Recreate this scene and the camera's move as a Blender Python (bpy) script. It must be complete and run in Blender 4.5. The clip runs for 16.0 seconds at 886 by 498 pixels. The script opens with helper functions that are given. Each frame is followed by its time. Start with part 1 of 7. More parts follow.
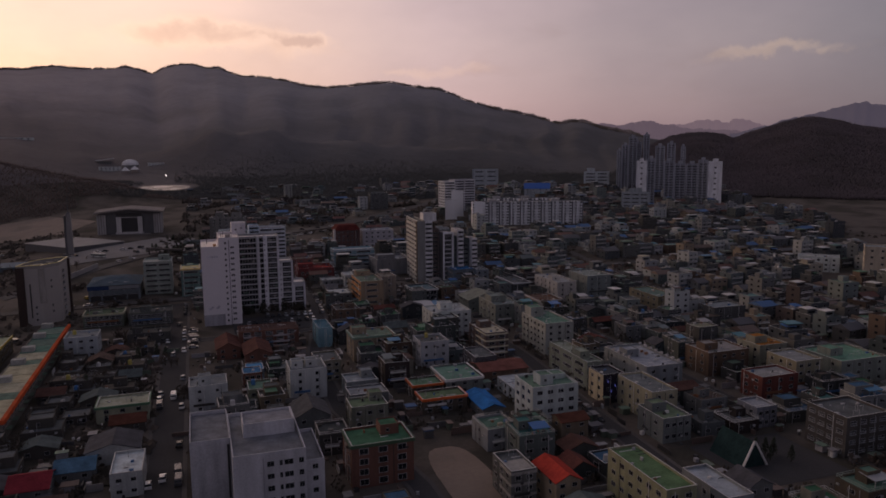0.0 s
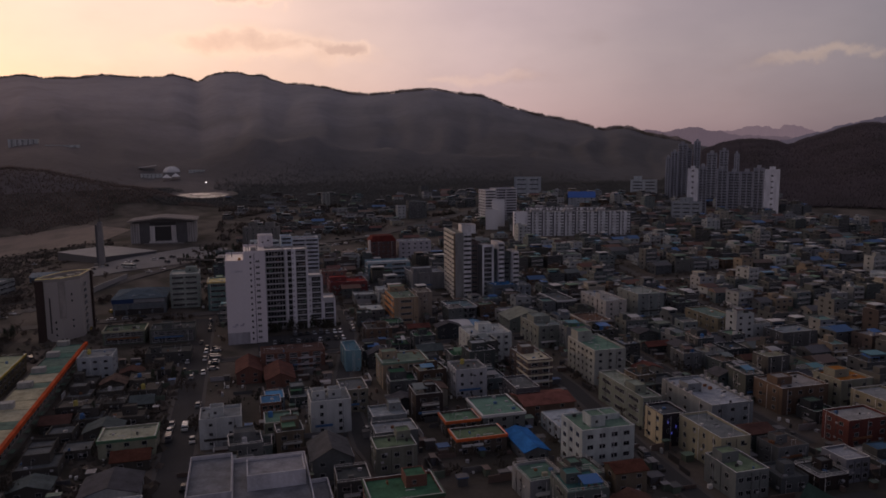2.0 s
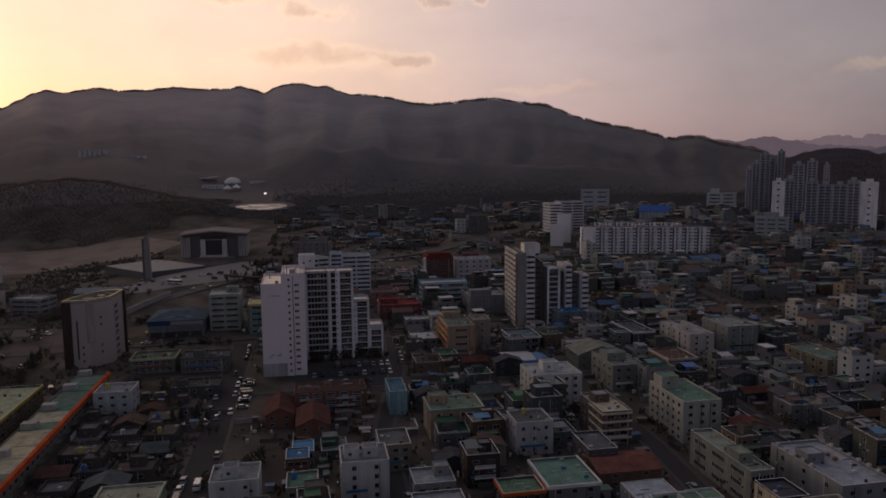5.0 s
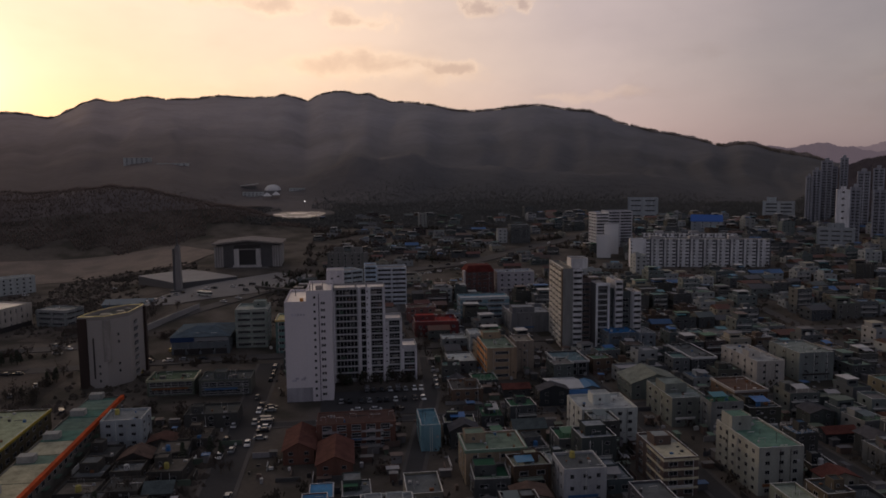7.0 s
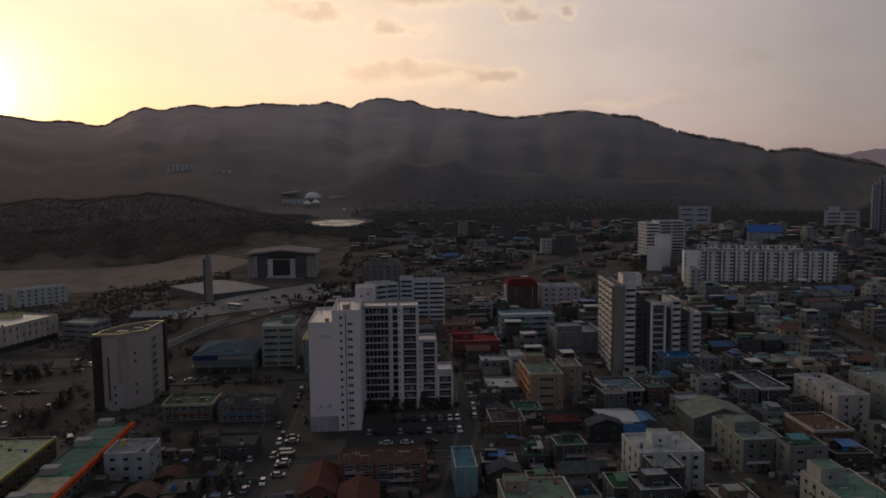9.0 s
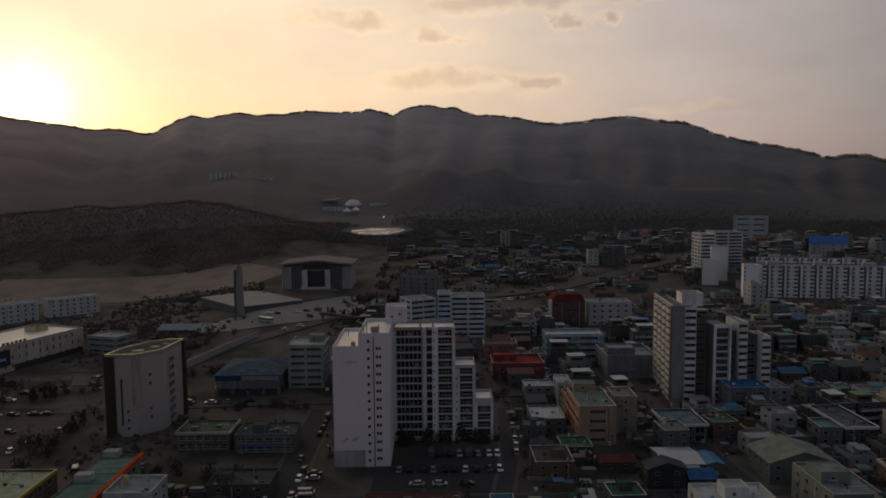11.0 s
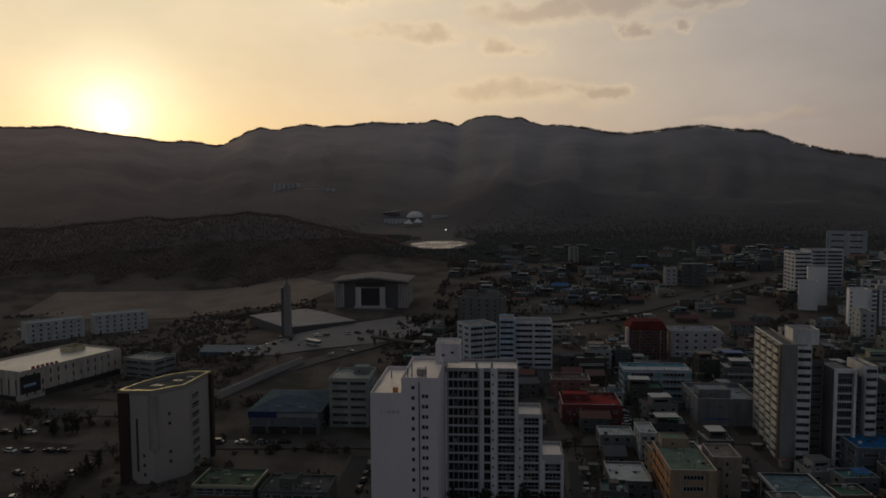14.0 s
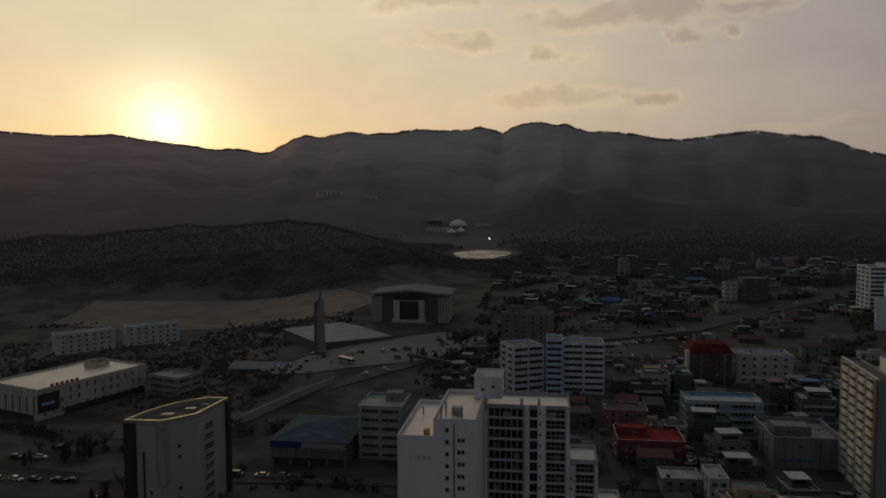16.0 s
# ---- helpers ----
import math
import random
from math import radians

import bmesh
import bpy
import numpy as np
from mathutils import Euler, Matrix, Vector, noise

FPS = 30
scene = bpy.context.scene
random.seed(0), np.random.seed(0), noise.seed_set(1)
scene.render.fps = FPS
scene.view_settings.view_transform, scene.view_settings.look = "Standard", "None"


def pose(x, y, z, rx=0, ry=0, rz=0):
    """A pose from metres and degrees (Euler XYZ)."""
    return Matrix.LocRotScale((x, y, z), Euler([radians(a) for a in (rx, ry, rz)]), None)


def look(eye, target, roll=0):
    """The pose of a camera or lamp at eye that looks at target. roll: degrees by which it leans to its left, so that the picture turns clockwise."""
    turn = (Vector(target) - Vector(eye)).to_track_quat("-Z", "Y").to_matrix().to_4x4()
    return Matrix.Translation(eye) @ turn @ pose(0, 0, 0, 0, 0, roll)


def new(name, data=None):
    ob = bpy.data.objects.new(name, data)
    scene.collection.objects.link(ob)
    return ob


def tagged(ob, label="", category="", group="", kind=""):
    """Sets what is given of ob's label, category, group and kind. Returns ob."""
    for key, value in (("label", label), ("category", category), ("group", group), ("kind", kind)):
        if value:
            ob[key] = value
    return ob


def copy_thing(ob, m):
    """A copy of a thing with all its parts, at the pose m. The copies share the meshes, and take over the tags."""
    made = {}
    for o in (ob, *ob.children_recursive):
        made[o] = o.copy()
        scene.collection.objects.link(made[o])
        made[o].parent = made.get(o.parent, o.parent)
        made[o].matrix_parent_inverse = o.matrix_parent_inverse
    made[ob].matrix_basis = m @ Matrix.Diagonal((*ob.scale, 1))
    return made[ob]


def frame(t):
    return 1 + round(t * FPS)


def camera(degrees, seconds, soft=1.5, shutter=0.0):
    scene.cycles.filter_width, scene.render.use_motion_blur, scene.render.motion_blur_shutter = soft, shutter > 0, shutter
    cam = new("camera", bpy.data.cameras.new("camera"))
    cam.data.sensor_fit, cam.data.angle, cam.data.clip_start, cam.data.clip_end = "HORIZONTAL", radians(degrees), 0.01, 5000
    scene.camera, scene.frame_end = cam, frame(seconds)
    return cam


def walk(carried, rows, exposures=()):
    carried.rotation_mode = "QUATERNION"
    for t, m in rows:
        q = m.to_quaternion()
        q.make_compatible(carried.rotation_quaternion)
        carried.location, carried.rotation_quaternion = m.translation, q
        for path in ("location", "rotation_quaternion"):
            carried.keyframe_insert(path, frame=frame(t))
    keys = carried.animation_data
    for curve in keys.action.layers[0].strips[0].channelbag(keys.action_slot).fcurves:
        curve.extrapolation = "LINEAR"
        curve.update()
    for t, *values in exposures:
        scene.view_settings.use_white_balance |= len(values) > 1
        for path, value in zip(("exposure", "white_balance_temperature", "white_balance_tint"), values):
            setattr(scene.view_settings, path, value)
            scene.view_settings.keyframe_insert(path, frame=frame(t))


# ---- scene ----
# A town in a valley at sunset, seen from a drone that flies on along the streets.
# x runs across the main street, y along it, z up; the ground by the tall apartment block is 0.

# ---- camera ----
PATH = [
    (0, (0.00, 0.00, 87.15), (31.74, 93.76, 72.94), -0.454),
    (1, (4.85, 12.25, 87.34), (33.94, 106.93, 73.61), -0.466),
    (2, (9.35, 24.62, 87.52), (35.76, 120.15, 74.27), -0.477),
    (3, (13.51, 37.10, 87.69), (37.20, 133.42, 74.93), -0.488),
    (4, (17.32, 49.70, 87.86), (38.25, 146.71, 75.59), -0.497),
    (5, (20.77, 62.40, 88.04), (38.92, 160.03, 76.26), -0.504),
    (6, (23.85, 75.20, 88.22), (39.20, 173.37, 76.94), -0.510),
    (7, (26.57, 88.09, 88.41), (39.10, 186.72, 77.62), -0.511),
    (8, (28.92, 101.07, 88.61), (38.60, 200.07, 78.32), -0.509),
    (9, (30.90, 114.13, 88.82), (37.71, 213.41, 79.04), -0.503),
    (10, (32.49, 127.26, 89.06), (36.42, 226.75, 79.78), -0.490),
    (11, (33.70, 140.45, 89.32), (34.73, 240.06, 80.55), -0.471),
    (12, (34.52, 153.71, 89.60), (32.62, 253.35, 81.34), -0.444),
    (13, (34.94, 167.02, 89.91), (30.11, 266.61, 82.17), -0.408),
    (14, (34.97, 180.38, 90.26), (27.16, 279.82, 83.03), -0.363),
    (15, (34.59, 193.79, 90.64), (23.79, 292.98, 83.93), -0.306),
    (16, (33.81, 207.23, 91.06), (19.98, 306.08, 84.88), -0.236),
]
cam = camera(62.56, 16.0, soft=1.7)
walk(cam, [(t, look(eye, aim, roll)) for t, eye, aim, roll in PATH],
     exposures=[(0.0, 0.20, 6500, 25), (4.0, 0.15, 6500, 21), (9.0, 0.18, 6500, 8), (12.5, -0.10, 6500, 2), (16.0, -0.39, 6500, -2)])

# ---- sky and sun ----
SUN_AZ, SUN_EL = radians(28.6), radians(5.6)      # bearing to the left of +y, and height
SUN_DIR = Vector((-math.sin(SUN_AZ) * math.cos(SUN_EL), math.cos(SUN_AZ) * math.cos(SUN_EL), math.sin(SUN_EL)))

world = bpy.data.worlds.new("sunset_sky")
scene.world = world
world.use_nodes = True
wn, wl = world.node_tree.nodes, world.node_tree.links
wn.clear()


def wnode(kind, **values):
    n = wn.new(kind)
    for key, v in values.items():
        n.inputs[key].default_value = v
    return n


def wmath(op, a, b=None):
    n = wn.new("ShaderNodeMath")
    n.operation = op
    for i, v in enumerate((a, b)):
        if v is None:
            continue
        if isinstance(v, (int, float)):
            n.inputs[i].default_value = v
        else:
            wl.new(v, n.inputs[i])
    return n.outputs[0]


def ramp_of(tree, fac, stops, mode="LINEAR"):
    n = tree.nodes.new("ShaderNodeValToRGB")
    n.color_ramp.interpolation = mode
    while len(n.color_ramp.elements) < len(stops):
        n.color_ramp.elements.new(0.5)
    for e, (p, c) in zip(n.color_ramp.elements, stops):
        e.position, e.color = p, (*c, 1)
    tree.links.new(fac, n.inputs[0])
    return n.outputs[0]


def wmix(kind, fac, a, b):
    n = wn.new("ShaderNodeMix")
    n.data_type, n.blend_type = "RGBA", kind
    for socket, v in ((n.inputs[0], fac), (n.inputs[6], a), (n.inputs[7], b)):
        if isinstance(v, (int, float)):
            socket.default_value = v
        elif isinstance(v, tuple):
            socket.default_value = (*v, 1)
        else:
            wl.new(v, socket)
    return n.outputs[2]


coord = wn.new("ShaderNodeTexCoord").outputs["Generated"]
dot = wn.new("ShaderNodeVectorMath")
dot.operation = "DOT_PRODUCT"
wl.new(coord, dot.inputs[0])
dot.inputs[1].default_value = SUN_DIR
off = wmath("DIVIDE", wmath("ARCCOSINE", dot.outputs["Value"]), math.pi)   # 0 at the sun, 1 opposite
sep = wn.new("ShaderNodeSeparateXYZ")
wl.new(coord, sep.inputs[0])
height = sep.outputs["Z"]
glow = ramp_of(world.node_tree, off, [
    (0.0, (1.0, 1.0, 0.95)), (0.014, (0.97, 0.88, 0.72)), (0.030, (0.92, 0.76, 0.57)), (0.060, (0.90, 0.70, 0.515)), (0.100, (0.91, 0.70, 0.53)),
    (0.167, (0.75, 0.575, 0.455)), (0.26, (0.50, 0.40, 0.375)), (0.33, (0.31, 0.262, 0.262)), (0.43, (0.180, 0.172, 0.186)),
    (0.52, (0.180, 0.168, 0.190)), (0.67, (0.180, 0.164, 0.192)), (1.0, (0.150, 0.136, 0.162))])
core = ramp_of(world.node_tree, off, [(0.0, (1, 1, 1)), (0.008, (0.42, 0.42, 0.42)), (0.020, (0.10, 0.10, 0.10)), (0.042, (0, 0, 0))], "EASE")
glow = wmix("ADD", 1.0, glow, wmix("MULTIPLY", 1.0, core, (1.95, 1.50, 1.02)))
# the low band of haze, mauve away from the sun, and the dimmer zenith
up = ramp_of(world.node_tree, height, [(0.0, (0.74, 0.64, 0.70)), (0.05, (0.88, 0.80, 0.83)), (0.13, (1.0, 0.98, 0.97)),
                                       (0.28, (0.95, 0.98, 1.02)), (0.6, (0.56, 0.62, 0.68)), (1.0, (0.38, 0.44, 0.50))])
far_side = ramp_of(world.node_tree, off, [(0.08, (0, 0, 0)), (0.24, (1, 1, 1))])
sky_base = wmix("MULTIPLY", far_side, glow, up)
low_gold = ramp_of(world.node_tree, height, [(0.06, (0.97, 0.80, 0.64)), (0.12, (1.0, 0.92, 0.84)), (0.26, (1, 1, 1))])
sky_base = wmix("MULTIPLY", wmath("SUBTRACT", 1.0, far_side), sky_base, low_gold)
# clouds: drawn-out banks at their bearings and heights, broken up by noise
warp = wnode("ShaderNodeTexNoise", Scale=9.0, Detail=7.0, Roughness=0.6)
wl.new(coord, warp.inputs["Vector"])
warp_xyz = wn.new("ShaderNodeSeparateColor")
wl.new(warp.outputs["Color"], warp_xyz.inputs[0])
bearing = wmath("MULTIPLY", wmath("ARCTAN2", wmath("MULTIPLY", sep.outputs["X"], -1.0), sep.outputs["Y"]), 180 / math.pi)
rise_deg = wmath("MULTIPLY", wmath("ARCSINE", height), 180 / math.pi)
bearing = wmath("ADD", bearing, wmath("MULTIPLY", wmath("SUBTRACT", warp_xyz.outputs[0], 0.5), 14.0))
rise_deg = wmath("ADD", rise_deg, wmath("MULTIPLY", wmath("SUBTRACT", warp_xyz.outputs[1], 0.5), 4.5))


def cloud_bank(az, el, wide, high, weight=1.0):
    a = wmath("POWER", wmath("ABSOLUTE", wmath("DIVIDE", wmath("SUBTRACT", bearing, az), wide)), 2.0)
    b = wmath("POWER", wmath("ABSOLUTE", wmath("DIVIDE", wmath("SUBTRACT", rise_deg, el), high)), 2.0)
    return wmath("MULTIPLY", wmath("POWER", math.e, wmath("MULTIPLY", wmath("ADD", a, b), -1.0)), weight)


banks = cloud_bank(-0.5, 7.6, 7.5, 1.2, 0.82)
for bank in ((-6.5, 8.15, 3.2, 0.7, 1.0), (8.5, 14.9, 4.4, 0.9), (6.3, 12.3, 4.6, 0.75, 1.0), (0.2, 11.1, 1.9, 0.9, 0.9), (-3.5, 14.0, 5.2, 1.3),
             (-9.0, 14.2, 4.0, 1.4), (-10.6, 12.5, 1.3, 0.7), (-13.3, 12.3, 1.2, 0.6, 0.9), (-14.0, 13.9, 2.4, 0.7, 0.8), (-42.0, 6.3, 6.0, 0.5, 0.5), (-18.0, 5.6, 5.0, 0.5, 0.4), (14.0, 17.5, 9.0, 1.6), (-30.0, 20.0, 14.0, 2.0)):
    banks = wmath("MAXIMUM", banks, cloud_bank(*bank))
squash = wn.new("ShaderNodeVectorMath")
squash.operation = "MULTIPLY"
wl.new(coord, squash.inputs[0])
squash.inputs[1].default_value = (1.0, 1.0, 2.2)
cloud_noise = wnode("ShaderNodeTexNoise", Scale=12.0, Detail=7.0, Roughness=0.55, Distortion=0.4)
wl.new(squash.outputs[0], cloud_noise.inputs["Vector"])
veil_noise = wnode("ShaderNodeTexNoise", Scale=3.5, Detail=5.0, Roughness=0.55)
wl.new(squash.outputs[0], veil_noise.inputs["Vector"])
density = wmath("ADD", banks, wmath("MULTIPLY", wmath("SUBTRACT", cloud_noise.outputs["Fac"], 0.5), 1.25))
dense = ramp_of(world.node_tree, density, [(0.0, (0, 0, 0)), (1.45, (1, 1, 1))], "EASE")
edge = ramp_of(world.node_tree, density, [(0.0, (0, 0, 0)), (0.42, (0.6, 0.6, 0.6)), (0.95, (0, 0, 0))], "EASE")
edge = wmix("MULTIPLY", 1.0, edge, ramp_of(world.node_tree, banks, [(0.1, (0, 0, 0)), (0.5, (1, 1, 1))]))
veil = ramp_of(world.node_tree, veil_noise.outputs["Fac"], [(0.35, (0.90, 0.90, 0.91)), (0.65, (1.06, 1.05, 1.03))])
sky_veil = wmix("MULTIPLY", 1.0, sky_base, veil)
sky_dark = wmix("MULTIPLY", dense, sky_veil, (0.86, 0.80, 0.755))
sky_cloud = wmix("ADD", edge, sky_dark, (0.20, 0.145, 0.075))
sky_tex = wn.new("ShaderNodeTexSky")
sky_tex.sky_type, sky_tex.sun_disc = "NISHITA", False
sky_tex.sun_elevation, sky_tex.sun_rotation = SUN_EL, -SUN_AZ
bg_air, bg_glow, both, wout = (wn.new("ShaderNodeBackground"), wn.new("ShaderNodeBackground"),
                               wn.new("ShaderNodeAddShader"), wn.new("ShaderNodeOutputWorld"))
wl.new(sky_tex.outputs[0], bg_air.inputs["Color"])
bg_air.inputs["Strength"].default_value = 0.012
wl.new(sky_cloud, bg_glow.inputs["Color"])
bg_glow.inputs["Strength"].default_value = 1.0
wl.new(bg_air.outputs[0], both.inputs[0])
wl.new(bg_glow.outputs[0], both.inputs[1])
wl.new(both.outputs[0], wout.inputs["Surface"])

sun = new("sun", bpy.data.lights.new("sun", "SUN"))
sun.data.energy, sun.data.angle, sun.data.color = 0.7, radians(2.0), (1.0, 0.66, 0.38)
sun.matrix_world = look(SUN_DIR * 1000, (0, 0, 0))


# ---- materials ----
def surface(name, colour=None, rough=0.8, metal=0.0, big=0.12, fine=2.5, vary=0.3, bump=0.15, tint=None, streak=False, island=0.0, spec=0.5):
    """A weathered surface. colour None: the object's own colour. tint: a second colour, in patches."""
    m = bpy.data.materials.new(name)
    m.use_nodes = True
    tree = m.node_tree
    n, l = tree.nodes, tree.links
    bsdf = n["Principled BSDF"]
    bsdf.inputs["Roughness"].default_value, bsdf.inputs["Metallic"].default_value = rough, metal
    bsdf.inputs["Specular IOR Level"].default_value = spec
    geo, info = n.new("ShaderNodeNewGeometry"), n.new("ShaderNodeObjectInfo")
    place = geo.outputs["Position"]
    if streak:
        mp = n.new("ShaderNodeVectorMath")
        mp.operation = "MULTIPLY"
        l.new(place, mp.inputs[0])
        mp.inputs[1].default_value = (1, 1, 0.18)
        wide = mp.outputs[0]
    else:
        wide = place
    noises = []
    for vec, scale, detail in ((wide, big, 5.0), (place, fine, 3.0)):
        t = n.new("ShaderNodeTexNoise")
        t.inputs["Scale"].default_value, t.inputs["Detail"].default_value = scale, detail
        l.new(vec, t.inputs["Vector"])
        noises.append(t.outputs["Fac"])

    def calc(op, a, b, c=None):
        q = n.new("ShaderNodeMath")
        q.operation = op
        for i, v in enumerate((a, b, c)):
            if v is None:
                continue
            if isinstance(v, (int, float)):
                q.inputs[i].default_value = v
            else:
                l.new(v, q.inputs[i])
        return q.outputs[0]

    # brightness between 1 - vary and 1 + vary
    both = calc("MULTIPLY_ADD", noises[0], 0.65, calc("MULTIPLY", noises[1], 0.35))
    rnd = geo.outputs["Random Per Island"] if island else info.outputs["Random"]
    level = calc("ADD", calc("MULTIPLY_ADD", calc("SUBTRACT", both, 0.5), 3.2 * vary, 1.0),
                 calc("MULTIPLY", calc("SUBTRACT", rnd, 0.5), island if island else 0.16))
    mix = n.new("ShaderNodeMix")
    mix.data_type, mix.blend_type = "RGBA", "MIX"
    if colour is None:
        l.new(info.outputs["Color"], mix.inputs[6])
        l.new(info.outputs["Color"], mix.inputs[7])
    else:
        mix.inputs[6].default_value = (*colour, 1)
        mix.inputs[7].default_value = (*(tint or colour), 1)
    if tint:
        l.new(calc("MULTIPLY_ADD", calc("SUBTRACT", noises[0], 0.5), 5.0, 0.5), mix.inputs[0])
        mix.clamp_factor = True
    scaled = n.new("ShaderNodeVectorMath")
    scaled.operation = "SCALE"
    l.new(mix.outputs[2], scaled.inputs[0])
    l.new(level, scaled.inputs["Scale"])
    l.new(scaled.outputs[0], bsdf.inputs["Base Color"])
    if bump:
        b = n.new("ShaderNodeBump")
        b.inputs["Strength"].default_value, b.inputs["Distance"].default_value = bump, 0.05
        l.new(noises[1], b.inputs["Height"])
        l.new(b.outputs[0], bsdf.inputs["Normal"])
    rgh = calc("MULTIPLY_ADD", calc("SUBTRACT", noises[0], 0.5), 0.4, rough)
    l.new(rgh, bsdf.inputs["Roughness"])
    return m


M_WALL = surface("painted_wall", None, 0.78, big=0.42, fine=2.2, vary=0.50, streak=True, bump=0.15, spec=0.3)
M_ROOF = surface("roof_coat", None, 0.9, spec=0.05, big=0.30, fine=1.6, vary=0.62, bump=0.15)
M_METAL = surface("painted_metal", None, 0.5, 0.0, spec=0.3, big=0.3, fine=4.0, vary=0.2, bump=0.05)
M_CAR = surface("car_paint", None, 0.28, 0.2, big=0.5, fine=6.0, vary=0.08, bump=0.0)
M_RENDER = surface("smooth_render", None, 0.75, big=0.10, fine=1.6, vary=0.13, streak=True, bump=0.08, spec=0.3)
M_GLASS = surface("window_glass", (0.018, 0.021, 0.025), 0.12, big=0.4, fine=1.2, vary=0.5, bump=0.02)
M_FRAME = surface("window_frame", (0.34, 0.34, 0.35), 0.5, big=0.6, fine=4, vary=0.2, bump=0.0)
M_DARK = surface("dark_trim", (0.035, 0.033, 0.034), 0.6, vary=0.3)
M_RUBBER = surface("tyre_rubber", (0.02, 0.02, 0.02), 0.9, vary=0.2)
M_ASPHALT = surface("asphalt", (0.062, 0.060, 0.061), 0.92, spec=0.15, big=0.09, fine=1.3, vary=0.35, bump=0.2)
M_PAVE = surface("concrete_paving", (0.105, 0.097, 0.092), 0.9, spec=0.15, big=0.12, fine=1.5, vary=0.35, bump=0.2)
M_ROADWAY = surface("worn_pale_asphalt", (0.250, 0.238, 0.230), 0.9, spec=0.15, big=0.05, fine=1.0, vary=0.3, bump=0.15)
M_STONE = surface("dark_granite", (0.10, 0.10, 0.105), 0.6, big=0.2, fine=1.8, vary=0.3, bump=0.15)
M_SAND = surface("bare_earth", (0.27, 0.205, 0.160), 0.95, big=0.05, fine=0.8, vary=0.35, bump=0.3, tint=(0.19, 0.148, 0.118))
M_FIELD = surface("dusty_field", (0.240, 0.186, 0.150), 0.95, big=0.04, fine=0.6, vary=0.4, bump=0.3, tint=(0.150, 0.120, 0.098))
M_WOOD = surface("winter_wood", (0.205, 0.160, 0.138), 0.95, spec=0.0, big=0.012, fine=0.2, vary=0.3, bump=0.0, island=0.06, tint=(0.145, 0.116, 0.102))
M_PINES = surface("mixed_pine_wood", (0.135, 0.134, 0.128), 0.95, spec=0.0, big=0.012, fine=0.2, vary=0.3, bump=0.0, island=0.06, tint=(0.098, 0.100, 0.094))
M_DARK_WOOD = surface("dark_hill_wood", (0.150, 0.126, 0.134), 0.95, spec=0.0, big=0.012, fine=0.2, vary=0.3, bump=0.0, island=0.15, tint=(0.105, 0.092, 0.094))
M_LEAF = surface("evergreen_foliage", (0.030, 0.038, 0.022), 0.9, big=0.08, fine=1.4, vary=0.4, bump=0.3, island=0.6)
M_BARE = surface("bare_branches", (0.400, 0.340, 0.315), 0.95, big=0.02, fine=0.4, vary=0.3, bump=0.2, island=0.35, tint=(0.180, 0.150, 0.115))
M_PLAZA = surface("pale_plaza_stone", (0.33, 0.315, 0.30), 0.8, spec=0.2, big=0.08, fine=1.0, vary=0.3, bump=0.1)
M_ROOF_SHEEN = surface("glossy_roof_membrane", None, 0.42, big=0.15, fine=1.0, vary=0.3, bump=0.05)
M_SCRUB = surface("dry_scrub", (0.095, 0.074, 0.060), 0.95, big=0.05, fine=0.6, vary=0.4, bump=0.2, island=0.5, tint=(0.048, 0.041, 0.031))
M_COPING = surface("pale_coping", (0.60, 0.59, 0.57), 0.7, big=0.4, fine=3, vary=0.3, bump=0.05)
M_BARK = surface("bark", (0.05, 0.04, 0.032), 0.95, vary=0.3)
M_WATER = surface("pond_ice", (0.42, 0.38, 0.36), 0.25, big=0.03, fine=0.3, vary=0.2, bump=0.02)
M_LOT = surface("worn_dirt_lot", (0.125, 0.104, 0.090), 0.95, spec=0.1, big=0.045, fine=0.9, vary=0.6, bump=0.3, tint=(0.052, 0.046, 0.041))


def emitting(name, colour, strength):
    m = bpy.data.materials.new(name)
    m.use_nodes = True
    b = m.node_tree.nodes["Principled BSDF"]
    b.inputs["Emission Color"].default_value, b.inputs["Emission Strength"].default_value = (*colour, 1), strength
    return m


M_LAMP = emitting("lamp_glow", (1.0, 0.95, 0.85), 6.0)
M_BLUE_SIGN = emitting("blue_sign_light", (0.02, 0.05, 1.0), 0.28)


# ---- ground ----
def smooth(a, b, v):
    u = min(max((v - a) / (b - a), 0.0), 1.0)
    return u * u * (3 - 2 * u)


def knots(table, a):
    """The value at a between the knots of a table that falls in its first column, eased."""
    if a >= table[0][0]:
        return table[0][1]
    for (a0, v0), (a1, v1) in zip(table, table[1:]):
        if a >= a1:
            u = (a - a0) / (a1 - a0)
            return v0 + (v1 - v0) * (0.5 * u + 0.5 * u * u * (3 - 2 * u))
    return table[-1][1]


